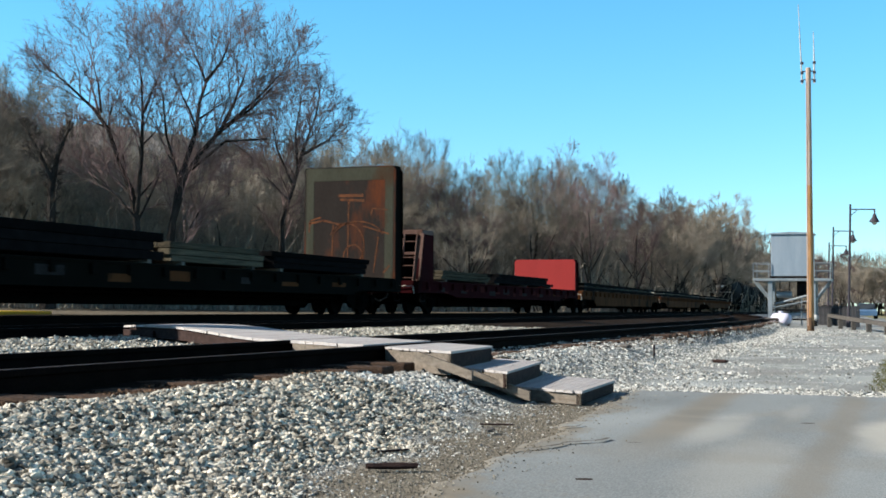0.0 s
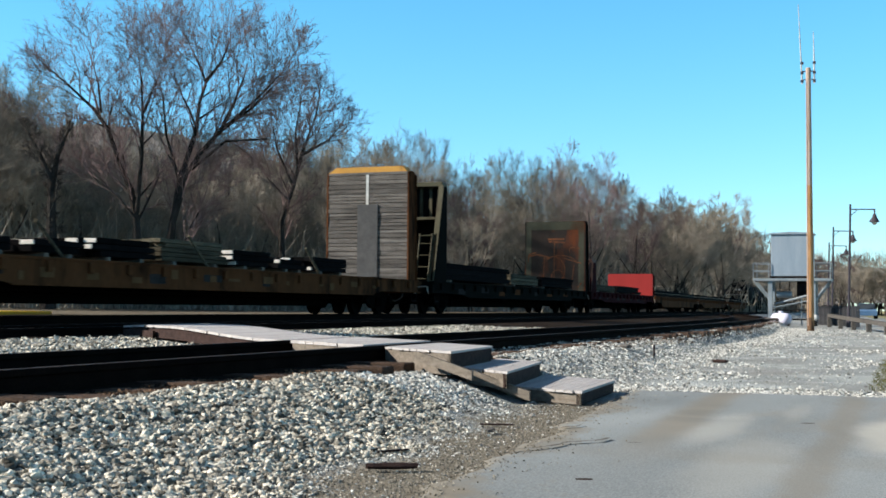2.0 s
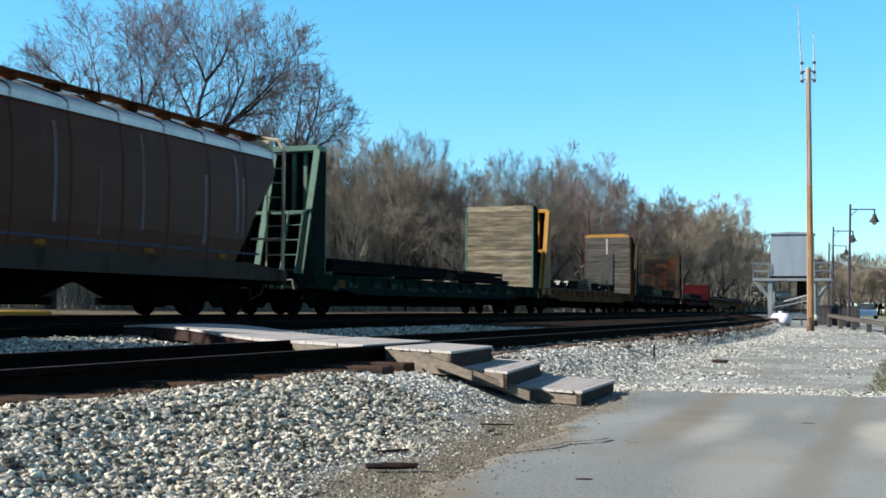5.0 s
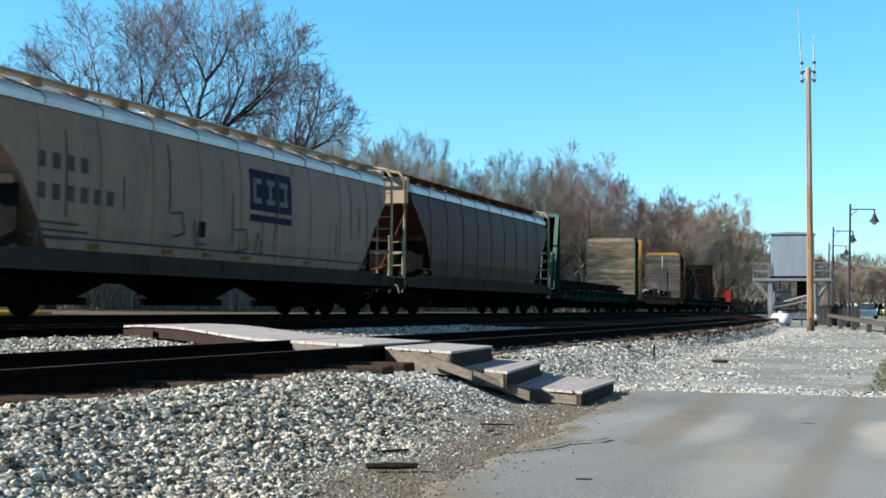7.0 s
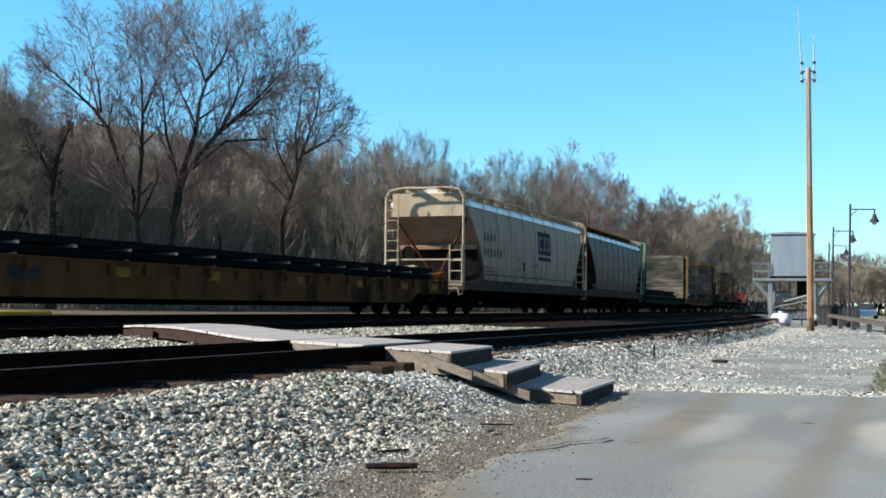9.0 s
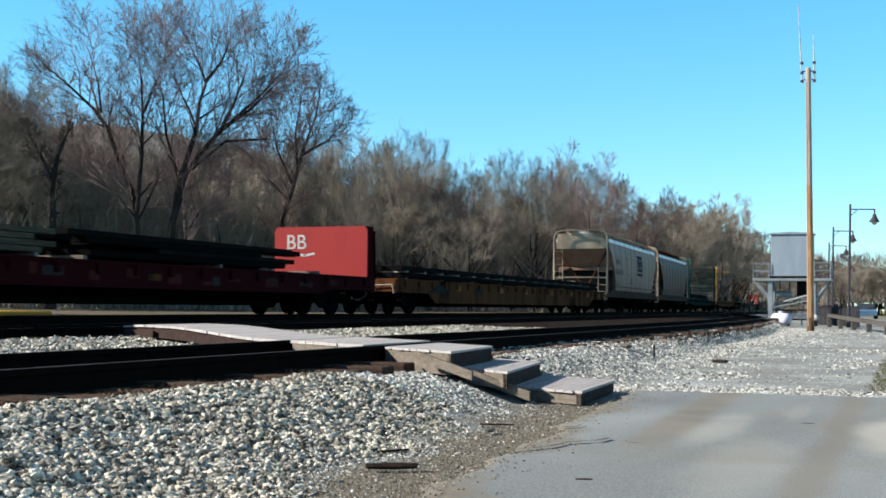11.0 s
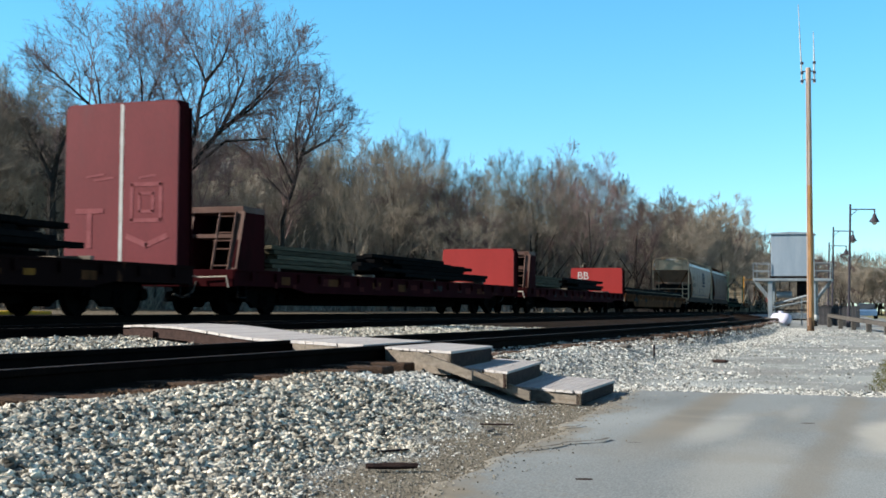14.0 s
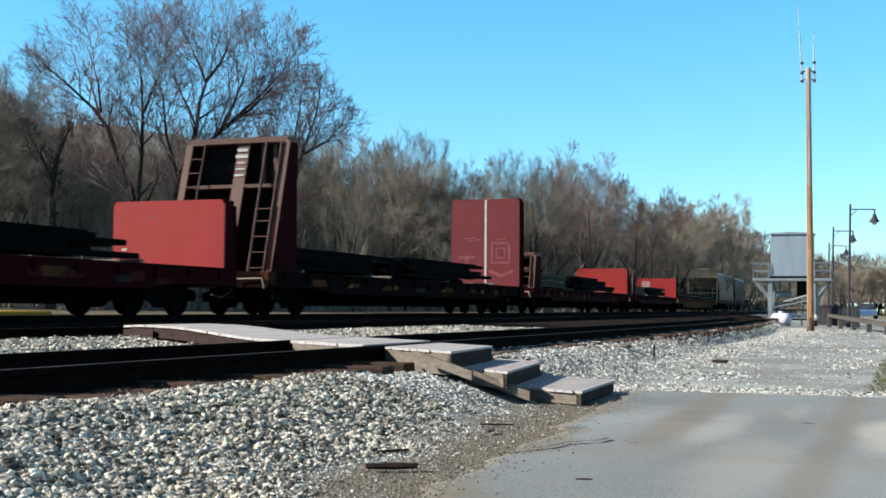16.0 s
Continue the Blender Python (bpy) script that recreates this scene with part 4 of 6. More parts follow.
first_tank = tank_car(151.5, 168.0)
for i in range(1, 8):
    k = copy_thing(first_tank, Matrix())
    CARS.append((k, (151.5 + 168.0) / 2 + 17.6 * i))

# loads
def load(*a, **k):
    return load_stack(*a, **k)


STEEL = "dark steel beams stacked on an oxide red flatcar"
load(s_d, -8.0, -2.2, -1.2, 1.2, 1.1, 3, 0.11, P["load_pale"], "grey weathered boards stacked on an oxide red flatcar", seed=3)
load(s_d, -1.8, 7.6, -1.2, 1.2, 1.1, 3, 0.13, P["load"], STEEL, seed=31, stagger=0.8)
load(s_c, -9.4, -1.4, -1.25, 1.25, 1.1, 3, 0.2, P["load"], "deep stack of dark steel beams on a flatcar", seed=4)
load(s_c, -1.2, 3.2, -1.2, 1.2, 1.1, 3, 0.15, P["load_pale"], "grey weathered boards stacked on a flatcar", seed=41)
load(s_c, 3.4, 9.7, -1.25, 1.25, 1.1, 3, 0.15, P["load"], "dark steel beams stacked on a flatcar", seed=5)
rl = random.Random(44)
xa = -9.5
for i in range(7):
    ln = rl.uniform(1.9, 2.5)
    lay = rl.choice((2, 3, 3, 4))
    if i == 3:
        load(s_a, xa, xa + ln + 0.8, -1.2, 1.2, 1.1, 5, 0.1, P["load_pale"], "weathered grey boards stacked on a flatcar", seed=7)
        xa += 0.8
    else:
        load(s_a, xa, xa + ln, -1.25, 1.25 - rl.uniform(0, 0.5), 1.1, lay, 0.13, P["load"], "short dark steel beams with pale sawn ends on a flatcar", seed=60 + i, stagger=0.35, ends=True)
    xa += ln + rl.uniform(0.0, 0.35)
tie_down = thing("load_strap", "slanting steel strap over the beams on a flatcar", "strap", None, "loads on the wagons")
CARS.append((tie_down, s_a))
for x in (-6.4, -1.2, 4.6):
    part("strap", rods(0.035, ((x, -1.42, 1.1), (x - 0.75, -1.36, 1.78)), n=6), P["load_pale"], tie_down)
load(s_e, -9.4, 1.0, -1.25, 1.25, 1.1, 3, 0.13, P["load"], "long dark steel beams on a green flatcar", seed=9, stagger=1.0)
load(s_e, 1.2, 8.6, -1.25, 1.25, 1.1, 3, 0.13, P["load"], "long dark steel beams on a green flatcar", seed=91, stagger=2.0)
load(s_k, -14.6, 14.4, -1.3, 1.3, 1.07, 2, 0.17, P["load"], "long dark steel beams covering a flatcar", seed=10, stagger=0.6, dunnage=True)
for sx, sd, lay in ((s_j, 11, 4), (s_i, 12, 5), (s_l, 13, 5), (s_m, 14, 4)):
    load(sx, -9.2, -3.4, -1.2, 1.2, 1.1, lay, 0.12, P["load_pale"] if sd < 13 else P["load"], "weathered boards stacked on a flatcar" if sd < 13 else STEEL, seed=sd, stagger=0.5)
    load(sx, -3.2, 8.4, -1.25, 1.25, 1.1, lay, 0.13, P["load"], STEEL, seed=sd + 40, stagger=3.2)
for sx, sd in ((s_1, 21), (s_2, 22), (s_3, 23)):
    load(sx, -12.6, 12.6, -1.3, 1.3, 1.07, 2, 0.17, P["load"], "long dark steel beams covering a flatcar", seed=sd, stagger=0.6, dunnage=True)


# ---- markings on the wagons ----
def text_part(txt, size, m, parent, mat_, name="marking"):
    cu = bpy.data.curves.new("letters", "FONT")
    cu.body, cu.size, cu.extrude = txt, size, 0.004
    tmp = new("letters", cu)
    bpy.context.view_layer.update()
    me = bpy.data.meshes.new_from_object(tmp.evaluated_get(bpy.context.evaluated_depsgraph_get()))
    bpy.data.objects.remove(tmp)
    me.materials.clear()
    me.materials.append(mat_)
    ob = new(name, me)
    ob.parent = parent
    ob.matrix_basis = m
    return ob


def on_face(x, y, z):
    """A pose whose x runs to the near side and y up, on a wall that looks backwards."""
    return Matrix.Translation((x, y, z)) @ Matrix(((0, 0, -1, 0), (-1, 0, 0, 0), (0, 1, 0, 0), (0, 0, 0, 1)))


def on_side(x, y, z, lean=0.0):
    """A pose whose x runs backwards along the wagon's near side and y up."""
    return Matrix.Translation((x, y, z)) @ Matrix(((1, 0, 0, 0), (0, 0, -1, 0), (0, 1, 0, 0), (0, 0, 0, 1))) @ pose(0, 0, 0, lean, 0, 0)


def strip_part(name, pts, w, m, parent, mat_):
    """A brushed line through flat points."""
    bm = bmesh.new()
    for (x0, y0), (x1, y1) in zip(pts, pts[1:]):
        d = Vector((x1 - x0, y1 - y0, 0))
        n = Vector((-d.y, d.x, 0)).normalized() * w / 2
        e = d.normalized() * w * 0.3
        q = [Vector((x0, y0, 0)) - e - n, Vector((x1, y1, 0)) + e - n, Vector((x1, y1, 0)) + e + n, Vector((x0, y0, 0)) - e + n]
        bm.faces.new([bm.verts.new(v) for v in q])
    ob = part(name, bm, mat_, parent)
    ob.matrix_basis = m
    return ob


def ring(cx, cy, rx, ry, a0=0, a1=360, n=14):
    return [(cx + rx * math.cos(radians(a0 + (a1 - a0) * i / n)), cy + ry * math.sin(radians(a0 + (a1 - a0) * i / n))) for i in range(n + 1)]


F = {k: (sf - s0) for k, sf, s0 in (("d", 59.1, s_d), ("c", 35.5, s_c), ("a", 11.2, s_a), ("j", -108.0, s_j), ("l", -156.7, s_l), ("m", -180.5, s_m))}
# chalk letters on a red wall
text_part("BB", 0.62, on_face(F["j"] - 0.042, 1.15, 1.95), car_j, P["white"], "chalk_letters")
strip_part("chalk_stroke", [(0, 0), (0.3, 0.05), (0.6, 0.0), (0.9, 0.06)], 0.07, on_face(F["j"] - 0.042, 1.1, 1.75), car_j, P["white"])
# white stripe and faded letters on the tall red wall
strip_part("white_stripe", [(0, 1.1), (0, 4.68)], 0.085, on_face(F["l"] - 0.042, -0.02, 0), car_l, P["white"])
text_part("T", 1.3, on_face(F["l"] - 0.042, 1.2, 1.5), car_l, P["chalk_pink"], "faded_letter")
strip_part("faded_square", [(0, 0), (0.75, 0), (0.75, 0.8), (0, 0.8), (0, 0)], 0.09, on_face(F["l"] - 0.042, -0.3, 2.1), car_l, P["chalk_pink"])
strip_part("faded_square", [(0.2, 0.2), (0.55, 0.2), (0.55, 0.6), (0.2, 0.6), (0.2, 0.2)], 0.07, on_face(F["l"] - 0.042, -0.3, 2.1), car_l, P["chalk_pink"])
strip_part("faded_stroke", [(0, 0), (0.5, -0.2), (1.0, 0.0)], 0.12, on_face(F["l"] - 0.042, -0.2, 1.75), car_l, P["chalk_pink"])
for y0, y1, z in ((0.9, 0.45, 3.1), (0.7, 0.2, 3.02), (-0.5, -0.9, 3.05)):
    strip_part("faded_stroke", [(0, 0), (y0 - y1, 0.05)], 0.05, on_face(F["l"] - 0.042, y0, z), car_l, P["chalk_pink"])
# scratches on the near red wall
strip_part("scratch", [(0, 0), (0.2, -0.08), (0.34, -0.14)], 0.04, on_face(F["m"] - 0.042, 0.55, 2.35), car_m, P["chalk_pink"])
strip_part("scuff", [(0, 0), (0.1, 0.02)], 0.05, on_face(F["m"] - 0.042, 1.25, 1.55), car_m, P["white"])
# painted scrawl on the rusty wall
fc = on_face(F["c"] - 0.042, 0, 0)
for pts, w in ((ring(0.15, 1.75, 0.34, 0.42), 0.06), (ring(-0.1, 2.15, 0.62, 0.7, -60, 150), 0.05), (ring(0.3, 2.3, 0.9, 0.6, 20, 160), 0.05), ([(-0.35, 3.72), (0.45, 3.72)], 0.12), ([(-0.3, 3.6), (0.5, 3.55)], 0.1),
               ([(-1.4, 2.85), (-0.9, 2.95), (-0.3, 2.8)], 0.08), ([(-1.4, 2.6), (-1.35, 2.95), (-1.0, 3.05)], 0.07), ([(-0.05, 1.2), (-0.02, 3.6)], 0.05), ([(0.5, 2.75), (1.35, 2.5)], 0.06), ([(-0.6, 1.5), (-0.55, 2.8)], 0.05),
               ([(0.85, 1.3), (1.0, 2.4)], 0.05), ([(1.2, 1.3), (1.38, 1.5)], 0.07), ([(0.75, 3.1), (0.8, 3.3), (1.3, 3.25)], 0.06)):
    strip_part("painted_scrawl", pts, w * 0.8, fc, car_c, P["orange"])
for y0, y1, z0, z1 in ((-1.5, -1.22, 1.1, 4.6), (1.24, 1.5, 1.1, 4.6), (-1.22, 1.24, 4.2, 4.6)):
    part("edge_band", boxes((F["c"] - 0.0405, F["c"] - 0.036, y0, y1, z0, z1)), P["drab"], car_c, "drab grey-green border")
# sheet patch, white tick and yellow cap on the grey planked wall
bm = boxes((-0.03, 0.0, -0.38, 0.34, 1.2, 3.55), bevel=0.004)
o = part("sheet_patch", bm, P["sheet_grey"], car_a)
o.location.x = F["a"] - 0.072
strip_part("white_tick", [(0, 3.55), (0, 4.5)], 0.09, on_face(F["a"] - 0.075, 0.0, 0), car_a, P["white"])
part("cap_plate", extrude_profile([(-1.4, 4.6), (1.4, 4.6), (1.12, 4.78), (-1.22, 4.78)], F["a"] - 0.05, F["a"] + 0.35), P["yellow"], car_a, "yellow painted cap plate")
# stencil bars on the central post of a rear wall
for i, (w, h) in enumerate(((0.26, 0.07), (0.3, 0.09), (0.2, 0.04), (0.26, 0.04), (0.24, 0.05))):
    strip_part("stencil_bar", [(-w / 2, 0), (w / 2, 0)], h, on_face(-176.8 - s_l - 0.5 - 0.047 * i, -0.145, 4.3 - 0.17 * i), car_l, P["white"])


def sill_marks(car, rows, w=1.5, y=None):
    for x, ln, h, z, m in rows:
        part("sill_panel", boxes((x, x + ln, -w - 0.026, -w - 0.018, z, z + h)), m, car)


rr = random.Random(77)
for c in (car_a, car_c, car_d, car_e, car_i, car_j, car_l, car_m):
    rows = []
    for i in range(7):
        x = -9 + 2.6 * i + rr.uniform(-0.5, 0.5)
        rows.append((x, rr.uniform(0.3, 0.9), rr.uniform(0.1, 0.22), rr.uniform(0.68, 0.78), rr.choice((P["grey_patch"], P["grey_patch"], P["tan"]))))
    sill_marks(c, rows)
for c, m in ((car_e, P["green_patch"]), (car_a, P["batten_dull"]), (car_d, P["red_patch"]), (car_i, P["red_patch"]), (car_j, P["red_patch"]), (car_m, P["red_patch"])):
    sill_marks(c, [(-9.6 + 1.35 * i + rr.uniform(-0.5, 0.5), rr.uniform(0.12, 0.6), rr.uniform(0.06, 0.24), rr.uniform(0.66, 0.8), m) for i in range(14)], 1.502)
sill_marks(car_l, [(x, 0.32, 0.12, 0.76, P["yellow_mark"]) for x in (-6.4, -3.0, 1.2, 5.4)], 1.505)
sill_marks(flat_k, [(x, ln, 0.2, 0.8, P["yellow_mark"]) for x, ln in ((-9.5, 0.5), (-4.2, 0.5), (-0.6, 0.45), (3.8, 0.4), (7.6, 0.35), (11.0, 0.5), (13.6, 0.6))] + [(-7.4, 0.9, 0.26, 0.68, P["grey_patch"]), (-12.0, 1.6, 0.26, 0.7, P["grey_patch"])], 1.425)

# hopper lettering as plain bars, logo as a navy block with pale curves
h1 = hop1
LOGO = 0.4


def side_y(z):
    """The near side of the hopper's wall at a height."""
    half = [(1.2, 0.98), (1.52, 1.25), (1.6, 1.8), (1.62, 2.6), (1.6, 3.3), (1.5, 3.85), (1.36, 4.12)]
    for (y0, z0), (y1, z1) in zip(half, half[1:]):
        if z <= z1:
            return -(y0 + (y1 - y0) * (z - z0) / (z1 - z0))
    return -1.36


def side_bar(x, z, w, h, m, name="stencil_bar", car=None, gap=0.012):
    bm = bmesh.new()
    n = max(1, int(h / 0.3))
    for i in range(n):
        z0, z1 = z + h * i / n, z + h * (i + 1) / n
        q = [(x, side_y(z0) - gap, z0), (x + w, side_y(z0) - gap, z0), (x + w, side_y(z1) - gap, z1), (x, side_y(z1) - gap, z1)]
        bm.faces.new([bm.verts.new(v) for v in q])
    part(name, bm, m, car or h1)


for i in range(4):
    side_bar(-7.4 + 0.42 * i, 2.75, 0.22, 0.3, P["letter"])
for i in range(6):
    side_bar(-7.4 + 0.42 * i, 2.17, 0.22, 0.3, P["letter"])
for i in range(3):
    side_bar(-7.35, 1.72 - 0.14 * i, 1.2 + 0.3 * (i % 2), 0.05, P["letter"])
side_bar(LOGO, 2.55, 2.15, 1.0, P["navy"], "logo_block")
side_bar(LOGO, 2.28, 2.15, 0.17, P["navy"], "logo_bar")
for i in range(3):
    x = LOGO + 0.14 + 0.68 * i
    side_bar(x, 2.72, 0.42, 0.14, P["logo_pale"], "logo_shape", None, 0.02)
    side_bar(x, 3.2, 0.42, 0.14, P["logo_pale"], "logo_shape", None, 0.02)
    side_bar(x + 0.12 * i, 2.86, 0.14, 0.34, P["logo_pale"], "logo_shape", None, 0.02)
for hp, xs in ((hop1, (-5.8, -3.2, -1.6, 0.2, 3.4, 6.9)), (hop2, (-7.2, -4.4, -1.0, 2.5, 5.5))):
    for x in xs:
        side_bar(x, 1.32, 0.34, 0.1, P["yellow_mark"], "reflector", hp, 0.04)
    side_bar(-7.6, 1.46, 15.0, 0.05, P["stripe"], "painted_stripe", hp)
rr = random.Random(5)
for i in range(11):
    x = rr.uniform(-7, 7)
    side_bar(x, 1.5 + rr.uniform(0, 0.8), 0.05, rr.uniform(0.5, 1.7), P["rust_streak"], "rust_streak")
for i in range(9):
    x = rr.uniform(-7.5, 7)
    side_bar(x, 1.6 + rr.uniform(0, 0.5), rr.uniform(0.04, 0.14), rr.uniform(1.2, 2.2), P["grey_streak"], "grime_streak", hop2)
side_bar(-1.9, 1.75, 0.3, 0.36, M["black"], "dark_blotch")
for pts in (([(-3.0, 2.2), (-2.6, 2.25), (-2.5, 1.8), (-2.9, 1.7)]), ([(-2.1, 2.1), (-2.0, 1.6), (-1.6, 1.6)]), ([(-0.4, 2.0), (0.2, 2.05), (0.3, 1.6), (-0.2, 1.5)]), ([(0.6, 1.5), (0.8, 2.0), (1.0, 1.5)])):
    ob = strip_part("scrawl", [(x, z) for x, z in pts], 0.05, on_side(0, -1.645, 0), hop1, P["stripe"])


# ---- bare trees ----
# Per order of branching: pieces of a branch, side branches on it, their angle, and their length against its own.
FINE = ((7, 11, (26, 54), 0.52), (5, 8, (28, 56), 0.52), (3, 6, (28, 58), 0.55), (1, 4, (24, 52), 0.6))
WOOD = ((7, 12, (26, 54), 0.5), (5, 7, (26, 54), 0.58), (3, 6, (26, 54), 0.62), (1, 3, (22, 50), 0.7))


def grow(limbs, seed, orders=FINE, twig=0.008, thick=0.05, first=0.25, lift=0.05, reach=0.4, every=0.5, env=None, wild=0.12, stout_by=0.0165):
    """limbs: stems as (points, foot radius). Side branches leave each stem in a spiral, bend towards the light and branch again
    down to fine twigs. Returns the stout wood and the fine crown apart."""
    rnd = random.Random(seed)
    stout, fine = ([], []), ([], [])

    def tube(p, q, r0, r1):
        vs, fs = stout if r0 > thick else fine
        n = 7 if r0 > thick else 3
        d = (q - p).normalized()
        u = d.orthogonal().normalized()
        w = d.cross(u)
        k = len(vs)
        for c, r in ((p, r0), (q, r1)):
            for i in range(n):
                a = 2 * math.pi * i / n
                vs.append(c + (u * math.cos(a) + w * math.sin(a)) * r)
        fs.extend((k + i, k + (i + 1) % n, k + n + (i + 1) % n, k + n + i) for i in range(n))

    def spike(p, q, r):
        vs, fs = fine
        d = (q - p).normalized()
        u = d.orthogonal().normalized() * r
        w = d.cross(u)
        k = len(vs)
        vs.extend((p + u, p - u * 0.5 + w * 0.87, p - u * 0.5 - w * 0.87, q))
        fs.extend(((k, k + 1, k + 3), (k + 1, k + 2, k + 3), (k + 2, k, k + 3)))

    def aside(d, spin, lo, hi):
        ax = d.orthogonal().normalized()
        ax.rotate(Matrix.Rotation(spin, 3, d))
        e = d.copy()
        e.rotate(Matrix.Rotation(radians(rnd.uniform(lo, hi)), 3, ax))
        return (e + Vector((0, 0, 0.12))).normalized()

    def trimmed(p, d, ln):
        """Shortens a branch that would leave the crown's outline."""
        if env is None:
            return ln
        e = p + d * ln - env[0]
        k = math.sqrt((e.x / env[1]) ** 2 + (e.y / env[1]) ** 2 + (e.z / env[2]) ** 2)
        return ln if k < 1 else ln * max(0.25, 1 - 1.6 * (k - 1))

    def branch(p, d, ln, r, order):
        pieces, kids, angle, part_len = orders[order]
        if order == len(orders) - 1:
            spike(p, p + d * ln, max(r, twig))
            for i in range(kids):
                a = p + d * ln * (i + rnd.random()) / kids * 0.85
                spike(a, a + aside(d, rnd.uniform(0, 6.28), *angle) * ln * part_len * rnd.uniform(0.6, 1.2), twig * 0.85)
            return
        spin = rnd.uniform(0, 6.28)
        pts, ds = [p], [d]
        for i in range(pieces):
            d = (d + Vector((rnd.gauss(0, wild), rnd.gauss(0, wild), rnd.gauss(0, wild) + lift))).normalized()
            pts.append(pts[-1] + d * ln / pieces)
            ds.append(d)
        rad = [max(r * (1 - 0.8 * i / pieces), twig) for i in range(pieces + 1)]
        for i in range(pieces):
            tube(pts[i], pts[i + 1], rad[i], rad[i + 1])
        for i in range(kids):
            t = 0.15 + 0.85 * (i + rnd.random()) / kids
            j = min(int(t * pieces), pieces - 1)
            u = t * pieces - j
            a = pts[j].lerp(pts[j + 1], u)
            spin += 2.4 + rnd.uniform(-0.5, 0.5)
            e = aside(ds[j + 1], spin, *angle)
            go = trimmed(a, e, ln * part_len * (1.15 - 0.6 * t) * rnd.uniform(0.7, 1.2))
            branch(a, e, go, max(min(rad[j] * 0.62, stout_by * go), twig), order + 1)
        go = ln * 0.3
        branch(pts[-1], ds[-1], go, max(rad[-1], twig), min(order + 2, len(orders) - 1))

    for pts, r0 in limbs:
        pts = [Vector(p) for p in pts]
        n = len(pts) - 1
        total = sum((b - a).length for a, b in zip(pts, pts[1:]))
        run, spin = 0.0, rnd.uniform(0, 6.28)
        for i in range(n):
            a, b = pts[i], pts[i + 1]
            seg = (b - a).length
            t0, t1 = run / total, (run + seg) / total
            ra, rb = max(r0 * (1 - 0.84 * t0), twig * 2), max(r0 * (1 - 0.84 * t1), twig * 2)
            tube(a, b, ra, rb)
            d = (b - a).normalized()
            m = seg / every
            m = int(m) + (1 if rnd.random() < m % 1 else 0)
            for c in range(m):
                u = (c + rnd.random()) / m
                t = t0 + (t1 - t0) * u
                if t < first:
                    continue
                spin += 2.4 + rnd.uniform(-0.5, 0.5)
                p = a.lerp(b, u)
                e = aside(d, spin, *orders[0][2])
                go = trimmed(p, e, reach * (1.05 - 0.4 * t) * rnd.uniform(0.55, 1.2))
                branch(p, e, go, max(min((ra + (rb - ra) * u) * 0.6, stout_by * go), twig), 1)
            run += seg
        for _ in range(2):
            go = trimmed(pts[-1], d, reach * 0.55)
            branch(pts[-1], aside(d, rnd.uniform(0, 6.28), 4, 24), go, max(r0 * 0.16, twig), 1)
    return stout, fine


def tree_kind(limbs, seed, bark, twigs, height=0.0, **kw):
    stout, fine = grow(limbs, seed, **kw)
    if height:
        k = height / max(p.z for p in fine[0])
        for v, _ in (stout, fine):
            for p in v:
                p *= k
    out = []
    for nm, (v, f), m in (("trunk", stout, bark), ("crown", fine, twigs)):
        me = bpy.data.meshes.new(nm)
        me.from_pydata([tuple(p) for p in v], [], f)
        me.materials.append(m)
        out.append(me)
    return out


def form(seed, h, spread, limbs=6, low=0.22, r=0.2, twin=False, lead_part=0.66):
    """A trunk with a leader and rising main limbs that fill a rounded crown of height h."""
    rnd = random.Random(seed)

    def bent(p, d, ln, n, rise, wob):
        out, q, d = [tuple(p)], Vector(p), Vector(d).normalized()
        for _ in range(n):
            d = (d + Vector((rnd.gauss(0, wob), rnd.gauss(0, wob), rise))).normalized()
            q = q + d * ln / n
            out.append(tuple(q))
        return out

    out = [(bent((0, 0, -0.3), (rnd.gauss(0, 0.06), rnd.gauss(0, 0.06), 1), h * lead_part, 8, 0.03, 0.07), r)]
    if twin:
        out.append((bent((0.25, 0.1, -0.3), (rnd.gauss(0, 0.2), rnd.gauss(0, 0.2), 1), h * lead_part * 0.9, 8, 0.02, 0.06), r * 0.75))
    lead = [Vector(p) for p in out[0][0]]
    for i in range(limbs):
        t = low + (0.9 - low) * (i + rnd.uniform(0, 0.8)) / limbs
        p = lead[int(t * 8)].lerp(lead[int(t * 8) + 1], t * 8 % 1)
        a = 2.4 * i + rnd.uniform(-0.5, 0.5)
        out.append((bent(p, (math.cos(a), math.sin(a), rnd.uniform(0.5, 1.1)), spread * rnd.uniform(1.3, 1.8) * (1.15 - 0.4 * t), 5, 0.15, 0.12), r * 0.5 * (1.1 - t)))
    return out


def plant(kind, x, y, scale=1.0, turn=0.0, label="bare grey-brown deciduous tree at the wood's edge", wide=1.0):
    t = thing("tree", label, "tree", None, "bare trees beyond the tracks")
    t.matrix_basis = Matrix.LocRotScale((x, y, ground_z(x, y)), Euler((0, 0, radians(turn))), (scale * wide, scale * wide, scale))
    for nm, me in zip(("trunk", "crown"), kind):
        o = new(nm, me)
        o.parent = t
    return t


def polar(bearing, dist):
    """A place by its bearing from the line of the tracks, in degrees, and its distance."""
    return dist * math.cos(radians(bearing)), dist * math.sin(radians(bearing))


